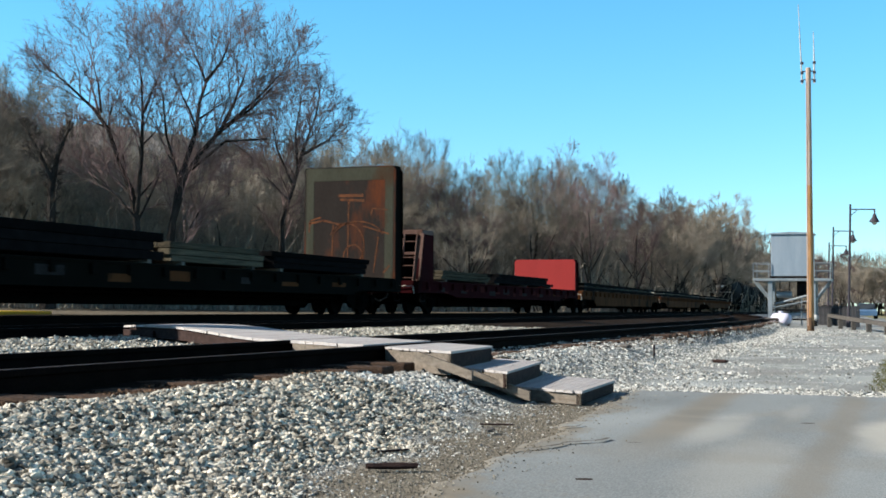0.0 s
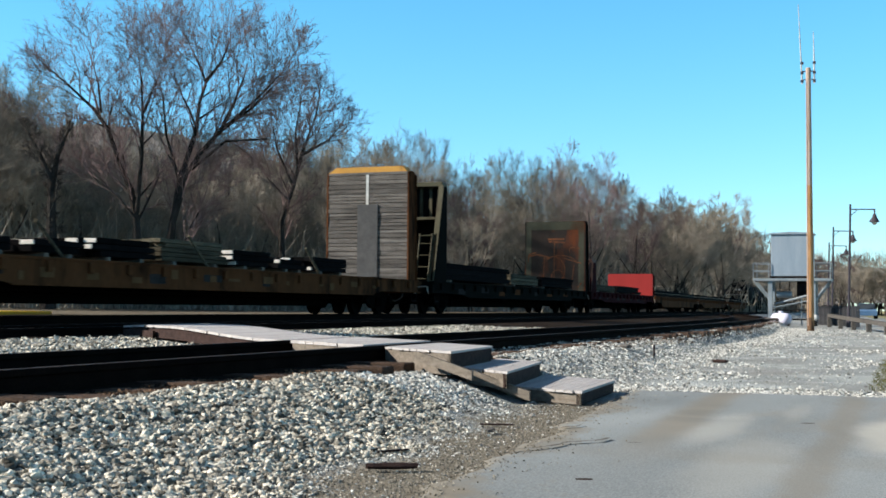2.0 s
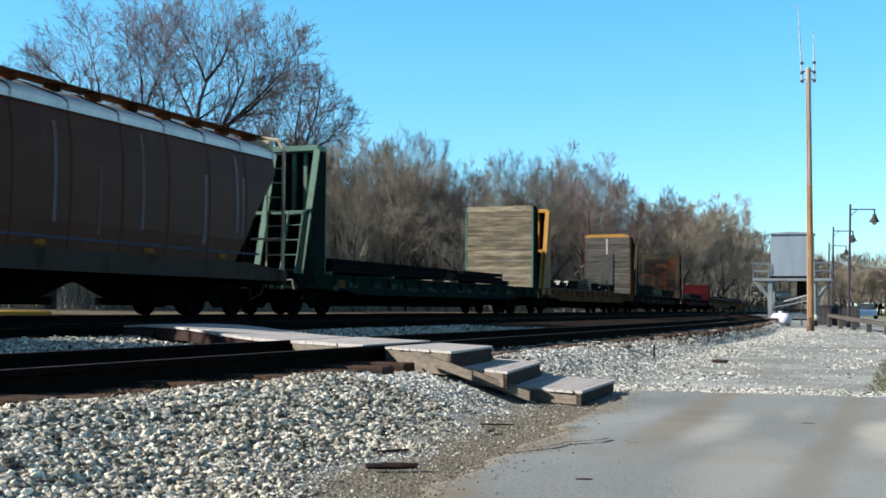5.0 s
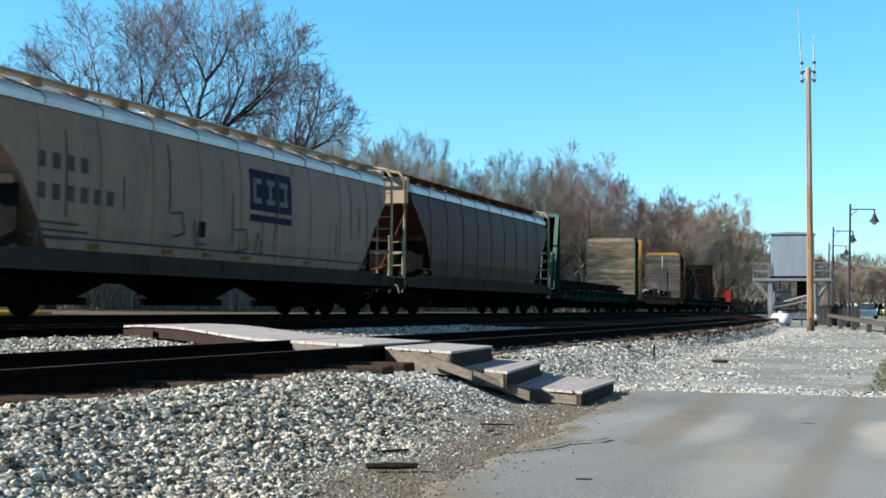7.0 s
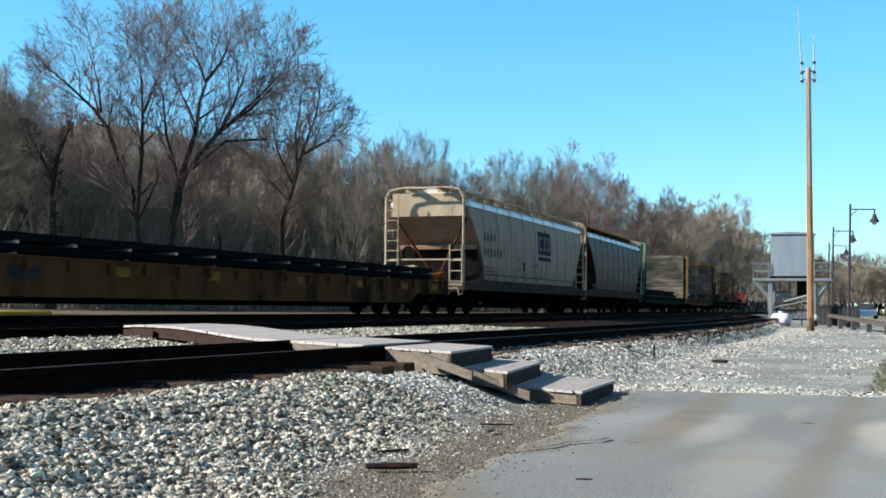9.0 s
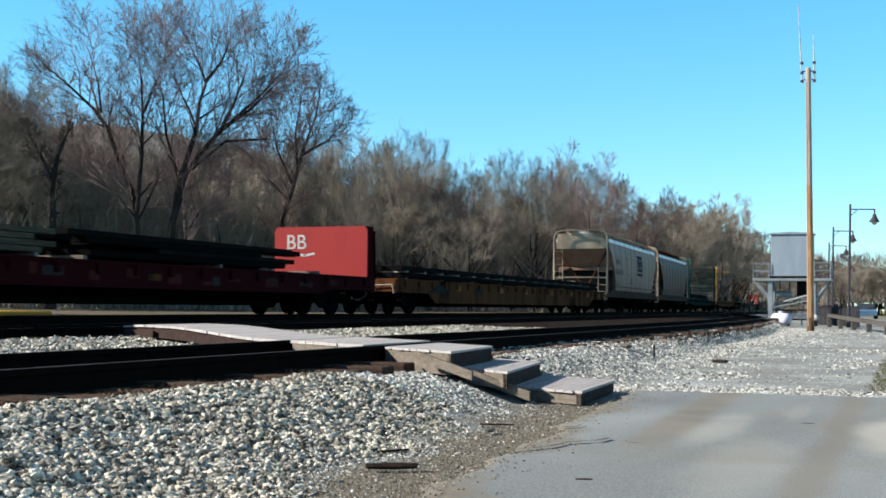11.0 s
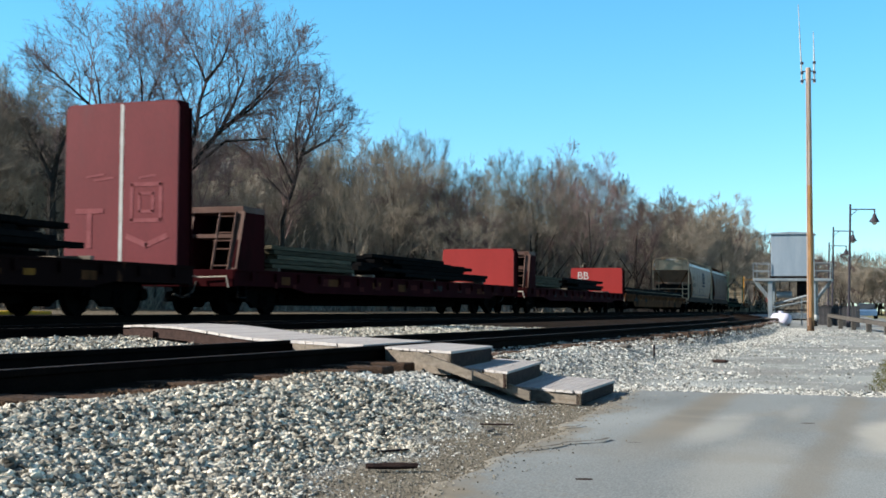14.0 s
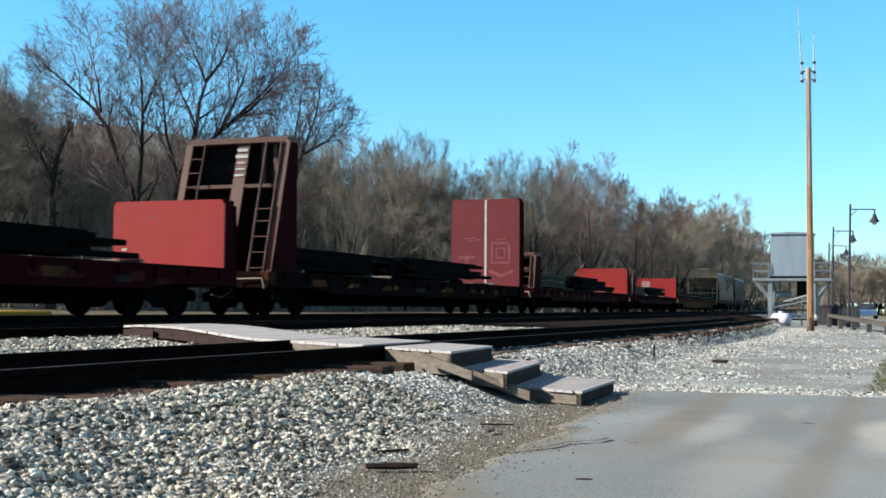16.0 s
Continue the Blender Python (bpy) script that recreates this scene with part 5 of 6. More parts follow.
# the large tree by the line: five long limbs from a forked foot (across the view, depth, height)
LARGE = [([(0.49, -0.0, 0.83), (0.43, -0.11, 2.88), (0.57, -0.23, 4.55), (1.14, -0.34, 6.84), (1.86, -0.46, 8.16), (3.0, -0.57, 9.48), (4.6, -0.69, 10.71), (5.58, -0.8, 11.79)], 0.27),
         ([(0.71, 0.0, 5.23), (0.92, 0.15, 6.84), (1.72, 0.3, 9.48), (1.86, 0.45, 10.97), (2.2, 0.6, 12.11), (1.77, 0.75, 13.29), (1.29, 0.9, 14.31)], 0.19),
         ([(2.2, 0.0, 12.11), (3.0, 0.5, 13.29), (3.49, 1.0, 14.6)], 0.1),
         ([(2.92, 0.0, 9.42), (3.63, 0.53, 10.94), (4.2, 1.07, 12.55), (4.49, 1.6, 13.72)], 0.11),
         ([(1.34, -0.0, 7.28), (3.2, -0.47, 8.89), (5.35, -0.93, 9.04), (7.35, -1.4, 8.6)], 0.09),
         ([(-1.06, 0.0, 0.83), (-1.12, 0.1, 2.88), (-1.26, 0.2, 4.7), (-1.52, 0.3, 6.19), (-2.15, 0.4, 7.66), (-2.8, 0.5, 9.48), (-3.52, 0.6, 10.5), (-4.72, 0.7, 11.61), (-5.66, 0.8, 12.41)], 0.24),
         ([(-3.12, -0.0, 10.21), (-3.26, -0.45, 11.67), (-3.75, -0.9, 13.29)], 0.07),
         ([(-1.23, -0.0, 5.08), (-1.03, -0.23, 8.16), (-1.03, -0.45, 10.3), (-1.12, -0.68, 11.97), (-1.4, -0.9, 14.02)], 0.13),
         ([(-1.03, 0.0, 10.21), (-0.23, 0.65, 12.41), (0.2, 1.3, 14.31)], 0.08),
         ([(-1.26, 0.0, 4.7), (-2.23, 0.5, 5.96), (-3.52, 1.0, 6.99), (-4.38, 1.5, 8.16)], 0.07),
         ([(3.0, -0.57, 9.48), (4.8, -0.3, 11.2), (6.1, 0.0, 12.7), (6.9, 0.2, 13.9)], 0.1),
         ([(0.3, 0.2, 0.5), (0.9, 0.3, 3.0), (1.9, 0.4, 5.2), (2.6, 0.3, 7.2)], 0.12),
         ([(1.0, -0.0, 6.4), (0.2, -0.53, 9.04), (-0.03, -1.07, 11.09), (-0.6, -1.6, 12.85)], 0.09)]
K_LARGE = tree_kind(LARGE, 21, M["bark_dark"], M["bark_red"], twig=0.0085, first=0.28, every=0.42, reach=4.3, env=(Vector((1.0, 0, 9.2)), 8.4, 8.4))
ROUND = [([(-0.32, 0.0, 0.98), (-0.42, 0.1, 5.63), (0.28, 0.2, 7.81), (0.77, 0.3, 9.78), (1.65, 0.4, 12.35), (1.89, 0.5, 13.83)], 0.24),
         ([(0.28, -0.0, 7.81), (-0.74, -0.5, 10.06), (-1.16, -1.0, 12.07)], 0.1),
         ([(0.77, 0.0, 9.78), (2.49, 0.5, 10.84), (3.47, 1.0, 12.24)], 0.11),
         ([(-0.04, 0.0, 6.96), (-1.37, 0.3, 8.37), (-2.24, 0.6, 10.06)], 0.08),
         ([(0.53, -0.0, 8.79), (0.39, -0.35, 11.19), (0.74, -0.7, 13.3)], 0.1)]
K_ROUND = tree_kind(ROUND, 22, M["bark_dark"], M["bark_red"], twig=0.0095, first=0.22, every=0.5, reach=4.0, env=(Vector((0.6, 0, 9.2)), 4.6, 6.2))


def wood_kind(seed, spread, bark, twigs, twig=0.0075, **kw):
    return tree_kind(form(seed, 12.0, spread, **kw), seed + 100, M[bark], M[twigs], 12.0, orders=WOOD, stout_by=0.021, wild=0.17, twig=twig, first=0.25, every=0.85, reach=3.0, env=(Vector((0, 0, 6.8)), spread * 1.3, 5.2))


K = [wood_kind(1, 3.0, "bark_dark", "twigs", r=0.24), wood_kind(2, 2.6, "bark_pale", "twigs_pale", low=0.35, r=0.16), wood_kind(3, 3.2, "bark_dark", "bark_red", twin=True, r=0.22),
     wood_kind(4, 2.8, "bark_pale", "twigs", twin=True, r=0.15), wood_kind(5, 2.4, "bark", "twigs_pale", low=0.4, r=0.15), wood_kind(6, 3.4, "bark_dark", "twigs", limbs=7, r=0.24)]
K_DOME = [wood_kind(11, 3.8, "bark_dark", "bark_red", limbs=8, low=0.16), wood_kind(12, 4.2, "bark_dark", "twigs", limbs=8, low=0.14, r=0.25), wood_kind(13, 3.5, "bark", "twigs", limbs=7, low=0.18), wood_kind(14, 4.0, "bark_dark", "twigs", limbs=9, low=0.15, r=0.24)]
K_FAR = [wood_kind(21, 3.8, "bark", "bark_red", 0.013), wood_kind(22, 4.0, "bark", "twigs", 0.013), wood_kind(23, 3.6, "bark", "twigs", 0.013, low=0.3)]
# seen along the bearing of the large tree, its first axis runs across the view
plant(K_LARGE, *polar(33.3, 66), 1.0, 33.3 - 90, "large spreading bare tree with a dark forked trunk and reddish twigs")
plant(K_ROUND, *polar(27.6, 78), 1.0, 27.6 - 90, "large bare tree with a dark trunk and a rounded crown")
SNAG = [([(0, 0, -0.5), (0.1, 0, 3), (0.05, 0.1, 6.0), (0.3, 0.1, 7.6), (0.75, 0.1, 8.8)], 0.42), ([(0.1, 0, 6.2), (-0.5, 0.1, 7.6), (-1.2, 0.2, 8.9)], 0.16)]
plant(tree_kind(SNAG, 51, M["bark_dark"], M["bark"], orders=WOOD, twig=0.012, first=0.05, every=0.2, reach=0.9), *polar(38.1, 64), 1.0, 38 - 90, "dark broken tree trunk thick with dead vines")
rnd = random.Random(5)
EDGE = [(2.5, 330), (5.0, 240), (6.3, 195), (8.5, 142), (13.5, 106), (22.6, 96), (30, 84), (39, 72), (50, 60), (75, 55)]


def edge_dist(b):
    """Distance of the wood's front edge by bearing."""
    for (b0, d0), (b1, d1) in zip(EDGE, EDGE[1:]):
        if b <= b1:
            return d0 + (d1 - d0) * (b - b0) / (b1 - b0)
    return 55


# how high the wood stands over the horizon, in degrees, by bearing
TOPS = [(5.6, 2.49), (6.1, 3.12), (7.0, 4.02), (7.7, 5.17), (9.5, 4.93), (11.0, 5.46), (12.8, 6.37), (14.8, 6.9), (16.1, 7.37), (17.5, 6.78), (19.0, 6.78), (21.1, 7.36), (23.0, 8.04), (24.3, 7.94), (26.4, 8.5), (28.4, 8.19), (32.2, 7.69), (37.2, 7.49), (38.9, 9.13), (39.8, 10.16), (41.7, 10.15)]


def top_at(b, d):
    """The wood's height at a bearing and a distance."""
    e = TOPS[-1][1]
    for (b0, e0), (b1, e1) in zip(TOPS, TOPS[1:]):
        if b <= b1:
            e = e0 + (e1 - e0) * max(b - b0, 0) / (b1 - b0)
            break
    x, y = polar(b, d)
    return EYE[2] + d * math.tan(radians(e)) - ground_z(x, y)


b = 3.9
while b < 44:
    d = edge_dist(b)
    for row in range(3):
        dist = d * (1 + 0.13 * row) + rnd.uniform(-2, 5)
        bb = b + rnd.uniform(-0.5, 0.5)
        k = rnd.choice(K_DOME if 8 < bb < 27 and row < 2 else K) if d < 125 else rnd.choice(K_FAR)
        tall = top_at(bb, dist) * rnd.uniform(*((0.64, 0.88), (0.84, 1.02), (0.92, 1.08))[row])
        plant(k, *polar(bb, dist), tall / 12.0, rnd.uniform(0, 360), wide=min(rnd.uniform(0.95, 1.25) * 12.0 / max(tall, 8) * (1 if row else 0.85), 1.35))
    b += rnd.uniform(0.8, 1.2) * (1.0 if b > 10 else 0.6)
for bear, d, over, turn, wide, kk, label in (
        (13.75, 104, 1.13, 40, 0.85, 0, "tall bare tree with a rounded crown of dense reddish twigs"), (16.1, 106, 1.08, 10, 0.8, 1, "tall bare tree leaning a little over the wood"),
        (11.6, 112, 1.06, 200, 1.0, 0, "tall bare tree with a rounded crown of dense reddish twigs"), (7.7, 165, 1.05, 140, 0.9, 3, "tall bare tree at the wood's far end"),
        (22.8, 98, 1.08, 70, 0.62, 2, "slim tall bare tree at the wood's edge"), (19.2, 92, 0.78, 20, 1.0, 1, "low spreading bare tree at the wood's edge"),
        (38.5, 74, 1.1, 15, 0.8, 2, "tall bare tree behind a broken trunk"), (39.5, 76, 1.12, 75, 0.8, 1, "tall bare tree behind a broken trunk"), (40.6, 72, 1.1, 115, 0.9, 3, "tall bare tree behind a broken trunk"),
        (24.6, 84, 0.8, 90, 0.7, 2, "slim bare tree beside a larger one"), (9.9, 128, 1.0, 60, 1.1, 3, "broad bare tree at the wood's edge")):
    plant(K_DOME[kk], *polar(bear, d), top_at(bear, d) * over / 12.0, turn, label, wide)
# pale young trees between the large ones
for i in range(40):
    b = 29.5 + 12.5 * i / 40 + rnd.uniform(-0.25, 0.25)
    d = edge_dist(b) * rnd.uniform(1.0, 1.35)
    plant(K[(1, 4)[i % 2]], *polar(b, d), min(top_at(b, d), 11.0) * rnd.uniform(0.55, 0.95) / 12.0, rnd.uniform(0, 360), "pale young bare tree in the thicket before the hill", 1.25)
# far wood on the other side of the road
for i in range(26):
    b = -2.2 + 5.4 * i / 26 + rnd.uniform(-0.15, 0.15)
    plant(rnd.choice(K_FAR), *polar(b, rnd.uniform(250, 300)), rnd.uniform(0.75, 1.1), rnd.uniform(0, 360), "bare tree in the far wood behind the lamps", 1.3)

# brush between the trunks
vs, fs = [], []
rnd = random.Random(9)
for i in range(14000):
    b = rnd.uniform(2.8, 46) if rnd.random() < 0.6 else rnd.uniform(25, 42)
    d = edge_dist(b) * rnd.uniform(0.9, 1.5)
    x, y = polar(b, d)
    h = rnd.uniform(0.8, 6.5) * (1 if rnd.random() < 0.6 else 0.5)
    p = Vector((x, y, ground_z(x, y) - 0.1))
    dr = Vector((rnd.gauss(0, 0.35), rnd.gauss(0, 0.35), 1)).normalized()
    r = rnd.uniform(0.014, 0.034) * (1 + d / 160)
    for s in range(3):
        q = p + dr * h / 3
        k = len(vs)
        u = Vector((rnd.gauss(0, 1), rnd.gauss(0, 1), 0)).normalized() * r
        w = Vector((-u.y, u.x, 0))
        vs += [p + u, p - u * 0.5 + w * 0.8, p - u * 0.5 - w * 0.8, q + u * 0.6, q - u * 0.3 + w * 0.5, q - u * 0.3 - w * 0.5]
        fs += [(k, k + 1, k + 4, k + 3), (k + 1, k + 2, k + 5, k + 4), (k + 2, k, k + 3, k + 5)]
        p = q
        dr = (dr + Vector((rnd.gauss(0, 0.35), rnd.gauss(0, 0.35), 0.1))).normalized()
        r *= 0.65
brush = mesh_object("brush", [tuple(v) for v in vs], fs, M["brush"])
tagged(brush, "tangle of thin bare saplings and brush under the trees", "brush", kind="stuff")

# slender trunks deeper in the wood
vs, fs = [], []
rnd = random.Random(19)


def sliver(p, q, r):
    d = (q - p).normalized()
    u = d.orthogonal().normalized() * r
    w = d.cross(u)
    k = len(vs)
    vs.extend((p + u, p - u * 0.5 + w * 0.87, p - u * 0.5 - w * 0.87, q))
    fs.extend(((k, k + 1, k + 3), (k + 1, k + 2, k + 3), (k + 2, k, k + 3)))


for i in range(8000):
    b = rnd.uniform(2.8, 46) if i < 6000 else rnd.uniform(25, 42)
    d = edge_dist(b) * rnd.uniform(1.1, 1.9)
    x, y = polar(b, d)
    h = rnd.uniform(0.3, 0.86) * top_at(b, edge_dist(b))
    p = Vector((x, y, ground_z(x, y) - 0.1))
    top = p + Vector((rnd.gauss(0, 0.9), rnd.gauss(0, 0.9), h))
    wide = d / 100
    sliver(p, top, rnd.uniform(0.05, 0.11) * wide)
    for _ in range(9):
        t = rnd.uniform(0.25, 0.98)
        q = p.lerp(top, t)
        sliver(q, q + Vector((rnd.gauss(0, 1.1), rnd.gauss(0, 1.1), rnd.uniform(-0.1, 1.3))) * (1.3 - t * 0.5), rnd.uniform(0.018, 0.03) * wide)
inner = mesh_object("deep_wood", [tuple(v) for v in vs], fs, M["brush"])
tagged(inner, "mass of slender bare trunks deeper in the wood", "wood", kind="stuff")

# wooded hill behind
vs, fs = [], []
NB = 120
RIDGE = [(-14, 15), (3, 15), (5, 16), (7, 24), (10, 26), (20, 34), (25, 46), (30, 62), (36, 69), (45, 60), (64, 50)]


def ridge(b):
    for (b0, h0), (b1, h1) in zip(RIDGE, RIDGE[1:]):
        if b <= b1:
            return h0 + (h1 - h0) * (b - b0) / (b1 - b0)
    return 50


for i in range(NB + 1):
    b = -14 + 76 * i / NB
    top = ridge(b) + 3 * noise.noise(Vector((b * 0.5, 3, 0)))
    for j in range(9):
        t = j / 8
        x, y = polar(b, 300 + 200 * t)
        vs.append((x, y, 2 + top * smooth(0, 1, t) + 1.2 * noise.noise(Vector((x * 0.06, y * 0.06, 1)))))
for i in range(NB):
    for j in range(8):
        a = i * 9 + j
        fs.append((a, a + 9, a + 10, a + 1))
hill_v, hill_f = vs, fs
vs, fs = [], []
for i in range(5200):
    k = rnd.randrange(len(hill_v))
    p = Vector(hill_v[k]) + Vector((rnd.uniform(-12, 12), rnd.uniform(-12, 12), -3))
    q = p + Vector((rnd.gauss(0, 1.6), rnd.gauss(0, 1.6), rnd.uniform(7, 12)))
    sliver(p, q, rnd.uniform(0.12, 0.3))
    sliver(p.lerp(q, 0.4), q + Vector((rnd.gauss(0, 3), rnd.gauss(0, 3), -1)), 0.14)
    sliver(p.lerp(q, 0.5), q + Vector((rnd.gauss(0, 3), rnd.gauss(0, 3), -1)), 0.14)
ridge_wood = mesh_object("hill_wood", [tuple(v) for v in vs], fs, M["brush"])
tagged(ridge_wood, "bare trees covering the far hill", "wood", kind="stuff")
vs, fs = hill_v, hill_f
hill = mesh_object("hill", vs, fs, M["hill"], True)
tagged(hill, "low hill wooded with bare grey-brown trees", "hill", kind="structure")


# ---- plank crossing for walkers ----
SKEW = 0.82   # metres along the track for each metre across


def slant(y):
    return SKEW * (y - 4.6)


def crossing():
    c = tagged(new("crossing"), "grey plank walkway with timber steps over the tracks", "walkway", kind="structure")
    rnd = random.Random(3)

    def plank(x0, x1, y0, y1, z, th=0.03):
        """A board that lies along the track."""
        bm = bmesh.new()
        add_box(bm, x0, x1, y0, y1, -th, 0)
        for v in bm.verts:
            v.co.x += slant(v.co.y)
            v.co.z += z(v.co.y) if callable(z) else z
        part("plank", bm, M["plank"], c)

    def run(xa, xb, ya, yb, z, n):
        for i in range(n):
            y0 = ya + (yb - ya) * i / n
            y1 = ya + (yb - ya) * (i + 1) / n - 0.007
            plank(xa + rnd.uniform(-0.012, 0.012), xb + rnd.uniform(-0.012, 0.012), y0, y1, z)

    def fascia(x0, x1, y0, y1, z0, z1, m=None):
        bm = bmesh.new()
        add_box(bm, x0, x1, y0, y1, z0, z1)
        for v in bm.verts:
            v.co.x += slant(v.co.y)
        part("timber", bm, m or M["timber"], c)

    def tread(fl, fr, depth, ld, rd, z, n, drop):
        """A stepped tread: front corners, depth across the track, drift of its sides, and the timber frame below."""
        def at(u, v):
            a = Vector((fl[0] + ld * v, fl[1] + v))
            b = Vector((fr[0] + rd * v, fr[1] + v))
            return a.lerp(b, u)
        for i in range(n):
            v0, v1 = depth * i / n, depth * (i + 1) / n - 0.007
            e = rnd.uniform(-0.01, 0.01)
            bm = bmesh.new()
            q = [at(e, v0), at(1 + e, v0), at(1 + e, v1), at(e, v1)]
            lo = [bm.verts.new((p.x, p.y, z - 0.02)) for p in q]
            hi = [bm.verts.new((p.x, p.y, z)) for p in q]
            bm.faces.new(lo[::-1])
            bm.faces.new(hi)
            for k in range(4):
                bm.faces.new((lo[k], lo[(k + 1) % 4], hi[(k + 1) % 4], hi[k]))
            part("plank", bm, M["plank"], c)
        # Riser and right frame take a darker timber for their shaded faces.
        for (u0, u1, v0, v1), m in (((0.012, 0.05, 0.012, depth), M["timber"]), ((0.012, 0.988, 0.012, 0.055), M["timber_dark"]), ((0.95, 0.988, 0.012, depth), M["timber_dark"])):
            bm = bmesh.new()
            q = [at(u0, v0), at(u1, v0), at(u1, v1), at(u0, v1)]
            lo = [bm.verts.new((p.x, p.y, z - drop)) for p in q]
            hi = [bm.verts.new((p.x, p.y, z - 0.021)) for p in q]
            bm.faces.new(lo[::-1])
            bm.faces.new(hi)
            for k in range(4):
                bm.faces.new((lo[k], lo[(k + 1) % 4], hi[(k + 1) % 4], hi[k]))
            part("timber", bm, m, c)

    # between the rails of the siding, and outside its near rail
    run(10.43, 12.15, 4.70, 6.02, 0.425, 9)
    fascia(10.44, 10.50, 4.72, 5.98, 0.24, 0.392)
    tread((9.78, 3.57), (11.44, 3.75), 0.97, 0.88, 0.9, 0.408, 10, 0.2)
    # two broad steps down to the road
    tread((9.63, 3.03), (11.62, 3.31), 0.62, 0.9, 0.9, 0.26, 8, 0.14)
    tread((9.62, 2.41), (11.28, 2.51), 0.86, 0.6, 0.7, 0.12, 10, 0.11)
    # humped stretch up to the middle track
    def hump(y):
        return 0.42 + 0.085 * smooth(6.5, 9.2, y) - 0.03 * smooth(10.0, 11.1, y)
    run(10.42, 12.2, 6.18, 10.8, hump, 28)
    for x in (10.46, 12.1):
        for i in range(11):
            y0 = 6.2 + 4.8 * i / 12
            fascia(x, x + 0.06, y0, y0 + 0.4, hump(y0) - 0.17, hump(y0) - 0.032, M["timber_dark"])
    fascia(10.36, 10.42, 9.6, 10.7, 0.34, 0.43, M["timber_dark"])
    # slanting boards along the side of the steps
    for (xa, y0, z0, xb, y1, z1) in ((9.896, 3.902, 0.4, 9.588, 3.304, 0.26), (9.856, 3.397, 0.255, 9.728, 2.857, 0.1)):
        bm = bmesh.new()
        vs = [bm.verts.new((x + dx, y, z + dz)) for x, y, z in ((xa, y0, z0), (xb, y1, z1)) for dx in (-0.05, 0.0) for dz in (0.0, -0.075)]
        for q in ((0, 1, 3, 2), (4, 6, 7, 5), (0, 4, 5, 1), (2, 3, 7, 6), (0, 2, 6, 4), (1, 5, 7, 3)):
            bm.faces.new([vs[i] for i in q])
        bmesh.ops.recalc_face_normals(bm, faces=bm.faces)
        part("side_board", bm, M["timber"], c)


crossing()


# ---- loose ballast ----
tetra_rnd = random.Random(8)
SMALL, ROUNDED = [], []
g = (1 + 5 ** 0.5) / 2
ICO_V = np.array([(-1, g, 0), (1, g, 0), (-1, -g, 0), (1, -g, 0), (0, -1, g), (0, 1, g), (0, -1, -g), (0, 1, -g), (g, 0, -1), (g, 0, 1), (-g, 0, -1), (-g, 0, 1)]) / math.hypot(1, g)
ICO_F = np.array([(0, 11, 5), (0, 5, 1), (0, 1, 7), (0, 7, 10), (0, 10, 11), (1, 5, 9), (5, 11, 4), (11, 10, 2), (10, 7, 6), (7, 1, 8),
                  (3, 9, 4), (3, 4, 2), (3, 2, 6), (3, 6, 8), (3, 8, 9), (4, 9, 5), (2, 4, 11), (6, 2, 10), (8, 6, 7), (9, 8, 1)])
OCT_V = np.array([(1, 0, 0), (0, 1, 0), (-1, 0, 0), (0, -1, 0), (0, 0, 1), (0, 0, -1)], float)
OCT_F = np.array([(0, 1, 4), (1, 2, 4), (2, 3, 4), (3, 0, 4), (1, 0, 5), (2, 1, 5), (3, 2, 5), (0, 3, 5)])
for shapes, base, tri, rough in ((SMALL, OCT_V, OCT_F, 0.35), (ROUNDED, ICO_V, ICO_F, 0.2)):
    for _ in range(24):
        v = np.array([p * tetra_rnd.uniform(0.75, 1.2) + np.array([tetra_rnd.uniform(-rough, rough) for _ in range(3)]) for p in base])
        v *= (tetra_rnd.uniform(1.0, 1.45), tetra_rnd.uniform(0.8, 1.1), tetra_rnd.uniform(0.55, 0.85))
        shapes.append((v, tri))


def scatter(name, label, places, shapes, seed, material="stone"):
    rnd = np.random.RandomState(seed)
    vs, fs, k = [], [], 0
    for x, y, z, r in places:
        v, f = shapes[rnd.randint(len(shapes))]
        q = Euler((rnd.normal(0, 0.4), rnd.normal(0, 0.4), rnd.uniform(-3.1, 3.1))).to_matrix().transposed()
        w = (v @ np.array(q)) * r + (x, y, z)
        vs.append(w)
        fs.append(f + k)
        k += len(v)
    vs, fs = np.concatenate(vs), np.concatenate(fs)
    me = bpy.data.meshes.new(name)
    me.vertices.add(len(vs))
    me.vertices.foreach_set("co", vs.astype(np.float32).ravel())
    me.loops.add(fs.size)
    me.loops.foreach_set("vertex_index", fs.astype(np.int32).ravel())
    me.polygons.add(len(fs))
    me.polygons.foreach_set("loop_start", np.arange(0, fs.size, 3, dtype=np.int32))
    me.polygons.foreach_set("loop_total", np.full(len(fs), 3, dtype=np.int32))
    me.update(calc_edges=True)
    me.shade_flat()
    me.materials.append(M[material])
    return tagged(new(name, me), label, "ballast", kind="stuff")


def clear_of_walkway(x, y):
    u = x - slant(y)
    if 4.3 < y < 11.2 and 10.36 < u < 12.25:
        return False
    if 3.5 < y <= 4.6 and 9.8 + 0.57 * (y - 3.6) < x < 12.3:
        return False
    if 2.9 < y <= 3.7 and 9.5 + 0.6 * (y - 3.0) < x < 11.9:
        return False
    return not (2.35 < y <= 3.1 and 9.7 + 0.7 * (y - 2.44) < x < 11.1 + 0.75 * (y - 2.44))


